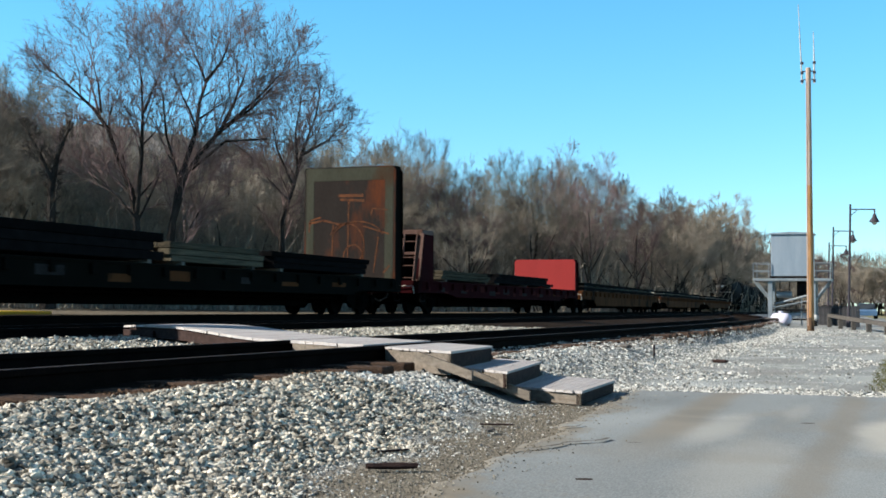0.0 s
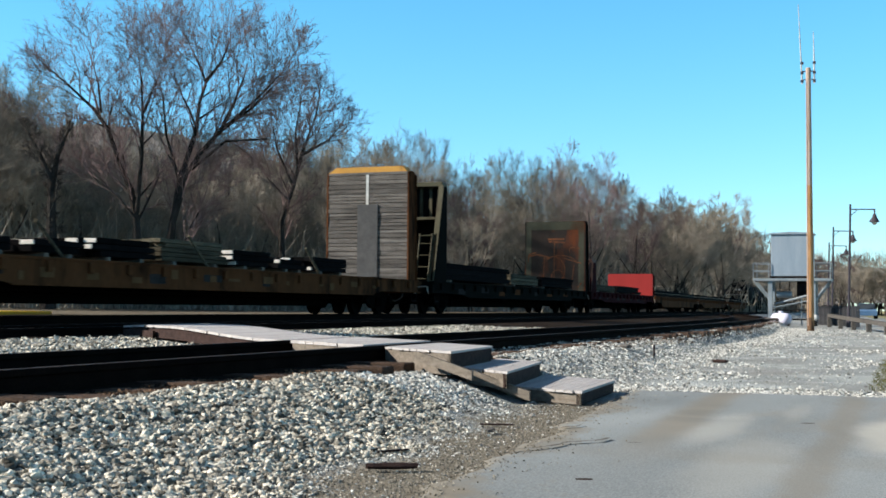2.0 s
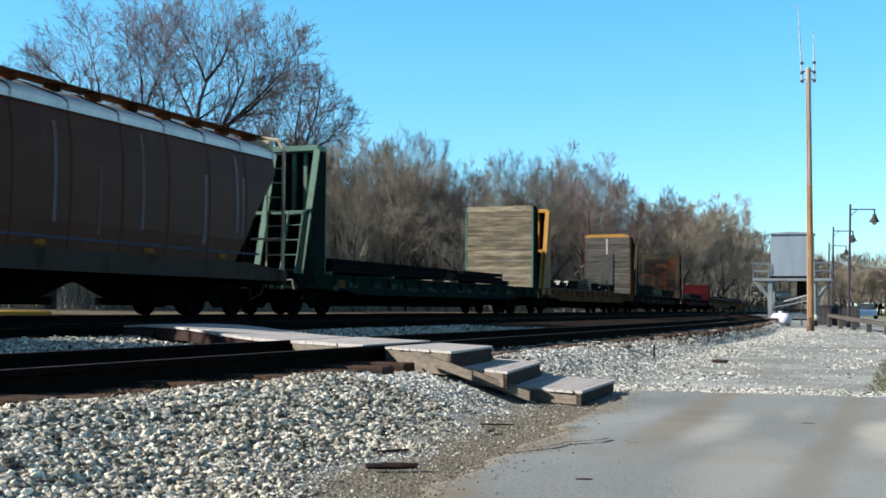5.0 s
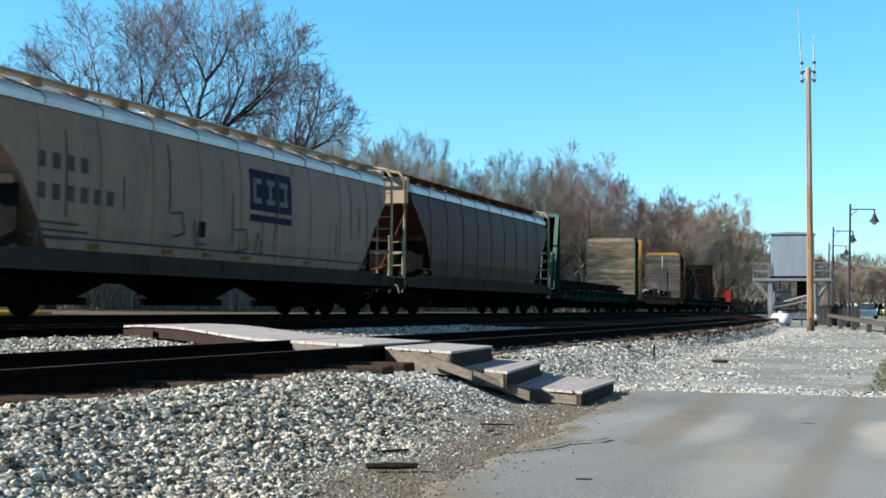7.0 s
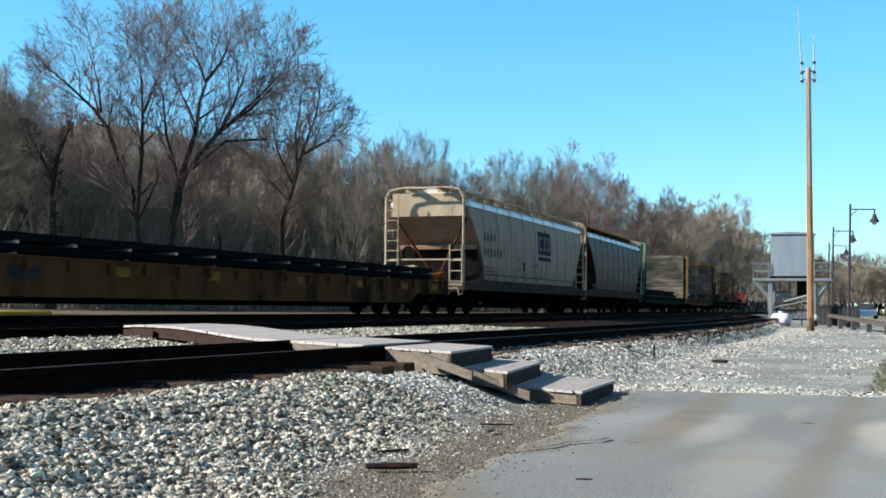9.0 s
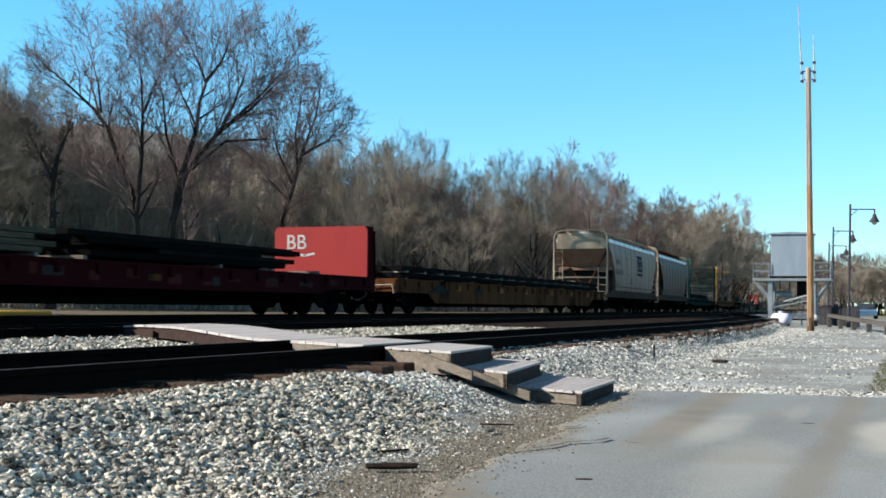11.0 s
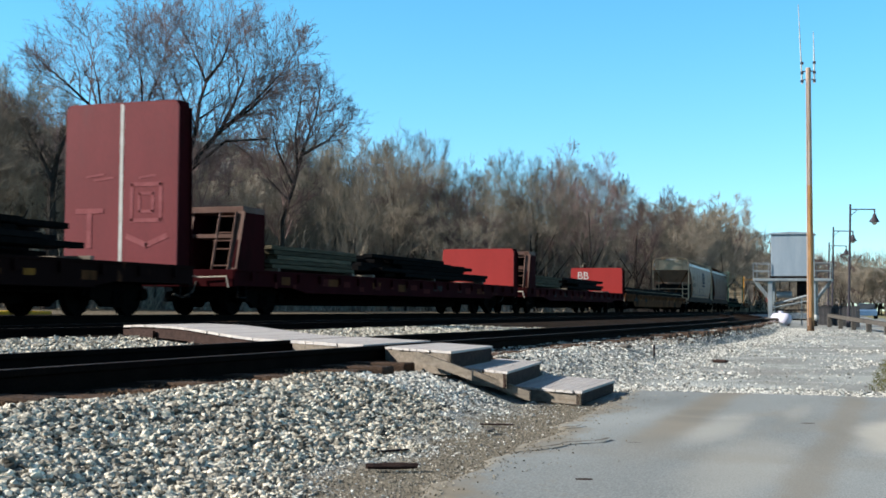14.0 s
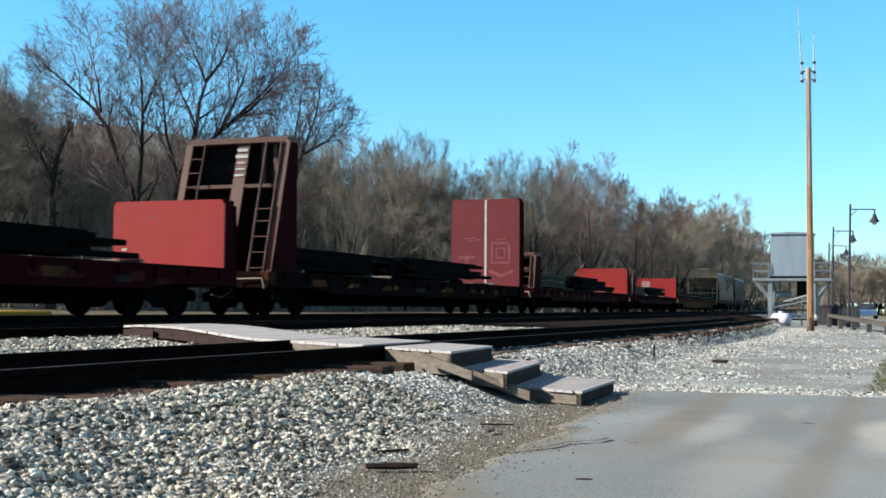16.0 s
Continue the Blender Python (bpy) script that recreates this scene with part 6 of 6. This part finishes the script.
rnd = random.Random(12)
near, mid, far = [], [], []
upper = []
while len(near) + len(upper) < 78000:
    x = 3.2 + 12.5 * rnd.random() ** 1.4
    y = rnd.uniform(road_left(x) + 0.02, 4.0 + 0.14 * noise.noise(Vector((x * 2.1, 0, 5))))
    t = smooth(road_left(x) + 0.25, road_left(x) + 1.2, y + 0.3 * noise.noise(Vector((x * 1.2, y * 1.2, 4))))
    if rnd.random() > 0.04 + 0.96 * t or not clear_of_walkway(x, y):
        continue
    r = rnd.choice((0.005, 0.006, 0.008, 0.01, 0.012, 0.014, 0.017, 0.021)) * (0.4 + 0.6 * t)
    (near if x < 8.2 and t > 0.3 else upper).append((x, y, ground_z(x, y) + r * rnd.uniform(0.0, 0.8) + 0.022 * t * rnd.random() * (1 - smooth(3.8, 4.05, y)), r))
for i in range(9000):
    x = rnd.uniform(-5, 3.2)
    y = rnd.uniform(road_left(x) + 0.9, 4.0)
    r = rnd.uniform(0.01, 0.022)
    upper.append((x, y, ground_z(x, y) + r * 0.4, r))
grit, debris = [], []
while len(grit) < 11000:
    x = 3.6 + 7.5 * rnd.random() ** 1.3
    e = rnd.gauss(0.32, 0.26)
    y = road_left(x) + e
    if not clear_of_walkway(x, y) or rnd.random() < 0.55 * smooth(0.1, -0.3, e):
        continue
    r = rnd.uniform(0.0022, 0.0065)
    grit.append((x, y, max(ground_z(x, y), 0.022 if e < 0.02 else 0.0) + r * 0.3, r))
for i in range(7000):
    x = 4 + 26 * rnd.random() ** 1.5
    y = rnd.uniform(3.9, 4.5) + siding(x)
    if clear_of_walkway(x, y):
        r = rnd.uniform(0.006, 0.02)
        debris.append((x, y, ground_z(x, y) + r * 0.2, r))
while len(mid) < 10000:
    x = rnd.uniform(8, 29)
    y = rnd.uniform(6.35, 10.3)
    if not clear_of_walkway(x, y):
        continue
    r = rnd.uniform(0.016, 0.032)
    mid.append((x, y, ground_z(x, y) + r * 0.4, r))
while len(far) < 30000:
    x = 11.6 + 40 * rnd.random() ** 1.7
    y = rnd.uniform(-0.4, 4.9 + siding(x) * 0.9)
    n = noise.noise(Vector((x * 0.4, y * 0.7, 8))) + 0.5 * noise.noise(Vector((x * 1.3, y * 1.6, 2)))
    keep = 0.03 + 0.5 * smooth(0.12, 0.55, n) + 0.95 * smooth(2.4, 3.3, y - 0.3 * siding(x)) + 0.9 * (1 - smooth(0.3, 1.2, x - 11.6))
    if rnd.random() > keep or not clear_of_walkway(x, y):
        continue
    r = rnd.uniform(0.006, 0.016) * (1 + x / 50)
    far.append((x, y, ground_z(x, y) + r * 0.35, r))
scatter("ballast_near", "loose pale grey and dark ballast stones on the bank", near, ROUNDED, 1)
scatter("ballast_bank", "loose pale grey ballast stones beside the walkway", upper, SMALL, 6, "stone_cool")
scatter("grit_by_road", "fine grit and small stones along the road's edge", grit, SMALL, 4, "grit")
scatter("track_debris", "rusty chips and clods beside the siding's rail", debris, SMALL, 5, "rust_dirt")
scatter("ballast_between_tracks", "pale ballast stones between the tracks", mid, SMALL, 2)
scatter("gravel_on_drive", "loose pale gravel on the unpaved drive", far, SMALL, 3, "stone_cool")


# ---- pole with aerials ----
PX, PY = 45.8, 3.16
pole = thing("utility_pole", "tall weathered pine pole with two whip aerials on top", "pole", pose(PX, PY, ground_z(PX, PY)))
for nm, lo, hi, m, lab in (("shaft", -0.3, 5.2, "pole", ""), ("upper_shaft", 5.2, 9.42, "pole_grey", "weathered grey upper half")):
    bm = bmesh.new()
    n = 5
    for i in range(n):
        z0, z1 = lo + (hi - lo) * i / n, lo + (hi - lo) * (i + 1) / n
        # a slight lean
        add_rod(bm, (0, 0.003 * z0, z0), (0, 0.003 * z1, z1), 0.122 - 0.0036 * z0, 0.122 - 0.0036 * z1, n=16)
    part(nm, bm, M[m], pole, lab)
bm = bmesh.new()
add_rod(bm, (0, -0.005, -0.3), (0, 0.01, 0.5), 0.126, 0.124, n=16)
part("butt", bm, M["pole_butt"], pole, "dark creosoted foot of the pole")
part("conduit", rods(0.02, ((-0.1, 0.08, 0.2), (-0.07, 0.09, 8.9)), n=6), M["pole_grey"], pole, "thin grey cable conduit")
for y, lean, top in ((0.24, 0.12, 11.75), (-0.18, 0.02, 10.7)):
    bm = bmesh.new()
    add_rod(bm, (0, y, 8.85), (0, y + lean * 0.3, 9.75), 0.03, 0.028, n=8)
    add_rod(bm, (0, y + lean * 0.3, 9.75), (0, y + lean, top), 0.024, 0.011, n=8)
    aerial = part("aerial", bm, P["white"], pole, "slim pale whip aerial")
    for z in (8.95, 9.25, 9.6):
        part("clamp", boxes((-0.05, 0.05, y - 0.055, y + 0.055, z - 0.045, z + 0.045), bevel=0.01), M["lamp_steel"], aerial)
    part("bracket", rods(0.018, ((0, 0.03, 9.0), (0, y, 9.0)), ((0, 0.03, 9.3), (0, y, 9.3)), n=6), M["lamp_steel"], pole)

# ---- raised metal cabinet on a stand ----
TX, TY = 62.0, 5.1
tg = ground_z(TX, TY)
stand = thing("cabinet_stand", "grey steel stand with railed side platforms", "stand", pose(TX, TY, tg))
H = 2.3 - tg
for sx in (-0.55, 0.75):
    for sy in (-1.0, 1.0):
        part("leg", boxes((sx - 0.09, sx + 0.09, sy - 0.1, sy + 0.1, -0.2, H - 0.12), bevel=0.01), M["galv"], stand)
    bm = rods(0.04, ((sx, -1.75, H - 0.16), (sx, -1.0, H - 1.1)), n=6)
    part("brace", bm, M["galv"], stand)
    bm = rods(0.04, ((sx, 1.75, H - 0.16), (sx, 1.0, H - 1.1)), n=6)
    part("brace", bm, M["galv"], stand)
    bm = rods(0.035, ((sx, -1.0, 0.75), (sx, 1.0, 0.75)), ((sx, -1.0, 0.3), (sx, 1.0, 0.3)), n=6)
    part("cross_bar", bm, M["black"], stand)
    bm = rods(0.03, ((sx, -1.0, 1.25), (sx, 0.95, 0.85)), n=6)
    part("cross_brace", bm, M["galv"], stand)
part("platform", boxes((-0.75, 0.95, -1.8, 1.8, H - 0.14, H - 0.02), bevel=0.01), M["galv"], stand)
for s in (-1, 1):
    for sx in (-0.7, 0.9):
        bm = rods(0.018, ((sx, s * 1.05, H - 0.05), (sx, s * 1.05, H + 0.72)), ((sx, s * 1.78, H - 0.05), (sx, s * 1.78, H + 0.72)), ((sx, s * 1.05, H + 0.72), (sx, s * 1.78, H + 0.72)), ((sx, s * 1.05, H + 0.35), (sx, s * 1.78, H + 0.35)), n=6)
        part("railing", bm, M["galv"], stand)
    bm = rods(0.018, ((-0.7, s * 1.78, H + 0.72), (0.9, s * 1.78, H + 0.72)), ((-0.7, s * 1.78, H + 0.35), (0.9, s * 1.78, H + 0.35)), n=6)
    part("railing", bm, M["galv"], stand)
cab = thing("equipment_cabinet", "pale blue-grey sheet metal cabinet on a steel stand", "cabinet", pose(TX, TY, tg + H))
part("body", boxes((-0.62, 0.82, -0.96, 0.96, -0.02, 2.12), bevel=0.02), M["galv_blue"], cab)
part("roof", extrude_profile([(-1.03, 2.1), (1.03, 2.1), (1.03, 2.16), (0, 2.22), (-1.03, 2.16)], -0.7, 0.9), M["galv_blue"], cab)
part("base_rail", boxes((-0.66, 0.86, -1.0, 1.0, -0.02, 0.1), bevel=0.01), M["black"], cab)
box = thing("control_box", "dark metal control gear slung under the stand", "control box", pose(TX, TY, tg))
part("case", boxes((-0.2, 0.3, -0.62, -0.2, 1.35, H - 0.14), bevel=0.03), M["black"], box)
part("motor", rods(0.17, ((0, 0.05, 1.5), (0, 0.75, 1.5)), n=14), M["galv"], box)
part("hanger", rods(0.03, ((0, 0.15, H - 0.1), (0, 0.15, 1.6)), ((0, 0.6, H - 0.1), (0, 0.6, 1.6)), ((0.3, -0.9, 1.1), (0.3, 0.9, 1.1)), n=6), M["black"], box)
part("conduit", rods(0.04, ((0, -0.4, 1.4), (0, -0.4, -0.1)), n=6), M["galv"], box)
part("chute", rods(0.05, ((-0.3, 0.95, 1.0), (-0.5, -0.9, 1.5)), n=8), M["galv"], box)

# propane tank by the stand
GX, GY = 58.6, 5.35
g = thing("gas_tank", "white horizontal gas tank on saddles", "tank", Matrix.Translation((GX, GY, ground_z(GX, GY) - 0.2)) @ pose(0, 0, 0, 0, 0, 34) @ Matrix.Scale(0.72, 4))
bm = bmesh.new()
prof = [(-0.95, 0.0), (-0.93, 0.15), (-0.85, 0.28), (-0.7, 0.36), (-0.55, 0.38), (0.55, 0.38), (0.7, 0.36), (0.85, 0.28), (0.93, 0.15), (0.95, 0.0)]
rings = [[bm.verts.new((x, max(r, 0.001) * math.cos(a * math.pi / 9), 0.48 + max(r, 0.001) * math.sin(a * math.pi / 9))) for a in range(18)] for x, r in prof]
for r0, r1 in zip(rings, rings[1:]):
    for i in range(18):
        f = bm.faces.new((r0[i], r0[(i + 1) % 18], r1[(i + 1) % 18], r1[i]))
        f.smooth = True
bmesh.ops.recalc_face_normals(bm, faces=bm.faces)
part("shell", bm, P["tank_white"], g)
bm = bmesh.new()
add_rod(bm, (0, 0, 0.82), (0, 0, 0.98), 0.16, 0.13, n=14)
part("valve_hood", bm, P["tank_white"], g)
for x in (-0.5, 0.5):
    part("saddle", boxes((x - 0.06, x + 0.06, -0.3, 0.3, 0.02, 0.18), bevel=0.01), M["timber_dark"], g)


# ---- platform lamps ----
def street_lamp(x, y, h, arm):
    l = thing("street_lamp", "dark steel lamp post with a bell-shaped hanging lantern", "street lamp", pose(x, y, ground_z(x, y) - 0.05, 1.2, 0, 0), "lamp posts by the road")
    bm = bmesh.new()
    add_rod(bm, (0, 0, 0), (0, 0, 0.7), 0.11, 0.08, n=10)
    add_rod(bm, (0, 0, 0.7), (0, 0, h), 0.06, 0.045, n=10)
    part("post", bm, M["lamp_steel"], l)
    bm = bmesh.new()
    add_rod(bm, (0, 0, h - 0.22), (0, -arm, h - 0.22), 0.028, n=8)
    add_rod(bm, (0, -0.02, h - 0.5), (0, -0.32, h - 0.23), 0.018, n=6)
    part("arm", bm, M["lamp_steel"], l)
    bm = bmesh.new()
    add_rod(bm, (0, -arm, h - 0.2), (0, -arm, h - 0.45), 0.035, n=8)
    add_rod(bm, (0, -arm, h - 0.62), (0, -arm, h - 0.42), 0.13, 0.06, n=12)
    add_rod(bm, (0, -arm, h - 0.78), (0, -arm, h - 0.62), 0.24, 0.13, n=12)
    lan = part("lantern", bm, M["lamp_steel"], l)
    bm = bmesh.new()
    bmesh.ops.create_uvsphere(bm, u_segments=10, v_segments=6, radius=0.13)
    bmesh.ops.translate(bm, verts=bm.verts, vec=(0, -arm, h - 0.78))
    part("globe", bm, P["white"], lan)
    return l


street_lamp(57.8, 2.38, 5.33 - ground_z(57.8, 2.38) + 0.2, 1.02)
street_lamp(73.2, 3.9, 5.42 - ground_z(73.2, 3.9) + 0.1, 1.05)
street_lamp(84.0, 4.72, 5.22 - ground_z(84, 4.72), 1.05)


# ---- fence, guard rail, far car, marker ----
fence = thing("board_fence", "dark weathered upright board fence by the road", "fence", None)
n = 46
for i in range(n):
    x = 68 - 9.0 * i / n
    y = 4.4 - 2.4 * i / n
    h = 0.92 + 0.05 * math.sin(i * 1.7)
    ob = part("board", boxes((-0.02, 0.02, -0.1, 0.1, -0.1, h), bevel=0.006), M["fence"], fence)
    ob.matrix_basis = pose(x, y, ground_z(x, y), 0, 0, 15)
for k in (0.25, 0.75):
    bm = bmesh.new()
    add_rod(bm, (68.06, 4.4, ground_z(68, 4.4) + k), (59.06, 2.0, ground_z(59, 2.0) + k), 0.04, n=6)
    part("rail_board", bm, M["fence"], fence)

guard = thing("guard_rail", "grey timber guard rail on short posts", "guard rail", None)
GA, GB = Vector((58, 3.2, 0)), Vector((38, -0.1, 0))
for i in range(6):
    p = GA.lerp(GB, i / 5)
    ob = part("post", boxes((-0.09, 0.09, -0.09, 0.09, -0.2, 0.48 - 0.05 * i), bevel=0.012), M["rail_timber"], guard)
    ob.matrix_basis = pose(p.x, p.y, ground_z(p.x, p.y), 0, 0, 9)
for z in (0.28,):
    bm = bmesh.new()
    d = (GB - GA).normalized()
    w = Vector((-d.y, d.x, 0)) * 0.09
    a, b_ = GA + Vector((0, 0, ground_z(GA.x, GA.y) + 0.2)), GB + Vector((0, 0, ground_z(GB.x, GB.y) - 0.06))
    q = [bm.verts.new(c + o + Vector((0, 0, zz))) for c in (a, b_) for o in (w * 1.02, -w) for zz in (z - 0.02, z + 0.12)]
    for f in ((0, 1, 3, 2), (4, 6, 7, 5), (0, 4, 5, 1), (2, 3, 7, 6), (0, 2, 6, 4), (1, 5, 7, 3)):
        bm.faces.new([q[i] for i in f])
    bmesh.ops.recalc_face_normals(bm, faces=bm.faces)
    part("beam", bm, M["rail_timber"], guard)

cx, cy = 120.0, 3.4
car = thing("parked_car", "blue-grey saloon car parked on the far road", "car", pose(cx, cy, ground_z(cx, cy), 0, 0, 184))
part("body", extrude_profile([(-2.2, 0.3), (2.2, 0.3), (2.25, 0.7), (1.3, 0.85), (-1.9, 0.9), (-2.2, 0.75)], -0.85, 0.85, "y"), P["car_blue"], car)
part("cabin", extrude_profile([(-1.6, 0.88), (1.2, 0.84), (0.45, 1.38), (-0.95, 1.4)], -0.72, 0.72, "y"), M["glass"], car)
for x in (-1.35, 1.4):
    for y in (-0.82, 0.82):
        bm = bmesh.new()
        add_rod(bm, (x, y - 0.1, 0.32), (x, y + 0.1, 0.32), 0.32, n=16)
        part("wheel", bm, M["black"], car)
lane = thing("far_road", "pale far road with a yellow line", "road", None, kind="structure")
bm = bmesh.new()
f = [bm.verts.new((x, y, ground_z(x, y) + 0.02)) for x, y in ((60, -3.0), (60, 0.6), (140, 3.0), (140, -3.0))]
bm.faces.new(f)
part("pavement", bm, M["asphalt"], lane)
bm = bmesh.new()
f = [bm.verts.new((x, y, ground_z(x, y) + 0.03)) for x, y in ((61, -0.9), (61, -0.7), (139, 0.9), (139, 0.7))]
bm.faces.new(f)
part("road_line", bm, P["yellow"], lane)

mk = thing("marker_post", "short red post with a white cap", "marker post", pose(60.5, 3.95, ground_z(60.5, 3.95)))
part("post", boxes((-0.06, 0.06, -0.07, 0.07, -0.1, 0.3), bevel=0.01), M["black"], mk)
bm = bmesh.new()
bmesh.ops.create_uvsphere(bm, u_segments=10, v_segments=7, radius=0.15)
bmesh.ops.translate(bm, verts=bm.verts, vec=(0, 0, 0.4))
part("cap", bm, P["white"], mk)

# pale strip with a yellow line beyond the train
strip = thing("far_drive", "sunlit far drive with a yellow edge line", "road", None, kind="structure")
bm = bmesh.new()
q = [bm.verts.new((x, y, ground_z(x, y) + 0.03)) for x, y in ((-30, 24), (33, 24), (33, 26.6), (-30, 26.6))]
bm.faces.new(q)
part("pavement", bm, M["leaf_litter"], strip)
part("kerb", boxes((-30, 31.2, 24.3, 26.4, 0.4, 0.585), bevel=0.015), P["yellow_line"], strip, "yellow painted kerb")

# ---- litter by the road ----
def scrap(x, y, ln, w, turn, label, m, name="wood_scrap", cat="scrap wood"):
    s = thing(name, label, cat, pose(x, y, ground_z(x, y) + 0.012, 0, 0, turn))
    bm = bmesh.new()
    rr = random.Random(int(x * 100))
    n = 7
    prev = None
    for i in range(n + 1):
        t = i / n - 0.5
        k = 1 - abs(t) * 0.5
        ring = [bm.verts.new((ln * t + rr.uniform(-0.01, 0.01), math.cos(a) * w * k * rr.uniform(0.8, 1.2), 0.6 * w + math.sin(a) * w * 0.6 * k)) for a in (0, 1.05, 2.1, 3.14, 4.2, 5.24)]
        if prev:
            for j in range(6):
                bm.faces.new((prev[j], prev[(j + 1) % 6], ring[(j + 1) % 6], ring[j]))
        else:
            bm.faces.new(ring[::-1])
        prev = ring
    bm.faces.new(prev)
    bmesh.ops.recalc_face_normals(bm, faces=bm.faces)
    part("splinter", bm, m, s)
    return s


scrap(5.42, 2.27, 0.24, 0.03, -62, "dark rotten length of wood lying by the road", M["timber_dark"])
scrap(7.7, 2.49, 0.22, 0.012, -72, "thin dark stick on the road's edge", M["timber_dark"])
scrap(6.1, 2.55, 0.2, 0.012, -30, "thin dark stick among the stones", M["timber_dark"])
scrap(7.26, 2.39, 0.09, 0.03, 20, "dark lump of stone by the road", M["stone_dark"], "stone", "stone")
scrap(17.9, 2.47, 0.22, 0.05, 60, "dark lump of wood on the gravel", M["timber_dark"], "wood_block")
scrap(17.4, 3.72, 0.3, 0.06, 30, "small heap of dark spoil on the gravel", M["stone_dark"], "spoil_heap", "spoil")
scrap(58.3, 5.6, 1.0, 0.13, -80, "small heap of dark earth by the stand", M["stone_dark"], "spoil_heap", "spoil")
scrap(5.4, 1.34, 0.07, 0.012, -70, "dark dead leaf on the asphalt", M["timber_dark"], "leaf", "leaf")
scrap(6.99, 1.44, 0.1, 0.008, -70, "dark dead leaf on the asphalt", M["timber_dark"], "leaf", "leaf")
scrap(8.65, 0.62, 0.09, 0.01, -70, "dark dead leaf on the asphalt", M["timber_dark"], "leaf", "leaf")
st = thing("stake", "short dark stake in the gravel", "stake", pose(17.6, 3.36, ground_z(17.6, 3.36)))
part("shaft", rods(0.015, ((0, 0, -0.1), (0.02, 0, 0.2)), n=6), M["timber_dark"], st)


# cracks in the old asphalt
for pts in ([(6.2, 1.98), (6.45, 1.83), (6.75, 1.76), (6.95, 1.62), (7.1, 1.6)], [(7.5, 2.06), (7.7, 1.95), (7.8, 1.96)]):
    bm = bmesh.new()
    rr = random.Random(int(pts[0][0] * 50))
    fine = []
    for (x0, y0), (x1, y1) in zip(pts, pts[1:]):
        for i in range(5):
            t = i / 5
            fine.append((x0 + (x1 - x0) * t + rr.uniform(-0.012, 0.012), y0 + (y1 - y0) * t + rr.uniform(-0.012, 0.012)))
    for (x0, y0), (x1, y1) in zip(fine, fine[1:]):
        d = Vector((x1 - x0, y1 - y0, 0)).normalized()
        n_ = Vector((-d.y, d.x, 0)) * rr.uniform(0.004, 0.02)
        a, b_ = Vector((x0, y0, 0.034)), Vector((x1, y1, 0.034))
        bm.faces.new([bm.verts.new(v) for v in (a - n_, b_ - n_, b_ + n_, a + n_)])
    part("crack", bm, M["crack"], road)

# grass at the drive's edge
vs, fs = [], []
rg = random.Random(31)
for i in range(9000):
    x = rg.uniform(12.3, 24)
    y = rg.uniform(-1.6, 0.34 + 0.12 * noise.noise(Vector((x * 1.1, 0, 6))) - 0.05 * max(0, x - 19))
    p = Vector((x, y, ground_z(x, y) - 0.01))
    q = p + Vector((rg.gauss(0, 0.05), rg.gauss(0, 0.05), rg.uniform(0.015, 0.06)))
    sliver(p, q, rg.uniform(0.004, 0.008))
tagged(mesh_object("grass", [tuple(v) for v in vs], fs, M["grass_blade"]), "tufts of green-brown grass beside the gravel drive", "grass", kind="stuff")


def motions():
    for ob, s0 in CARS:
        motions_of(ob, s0)


motions()
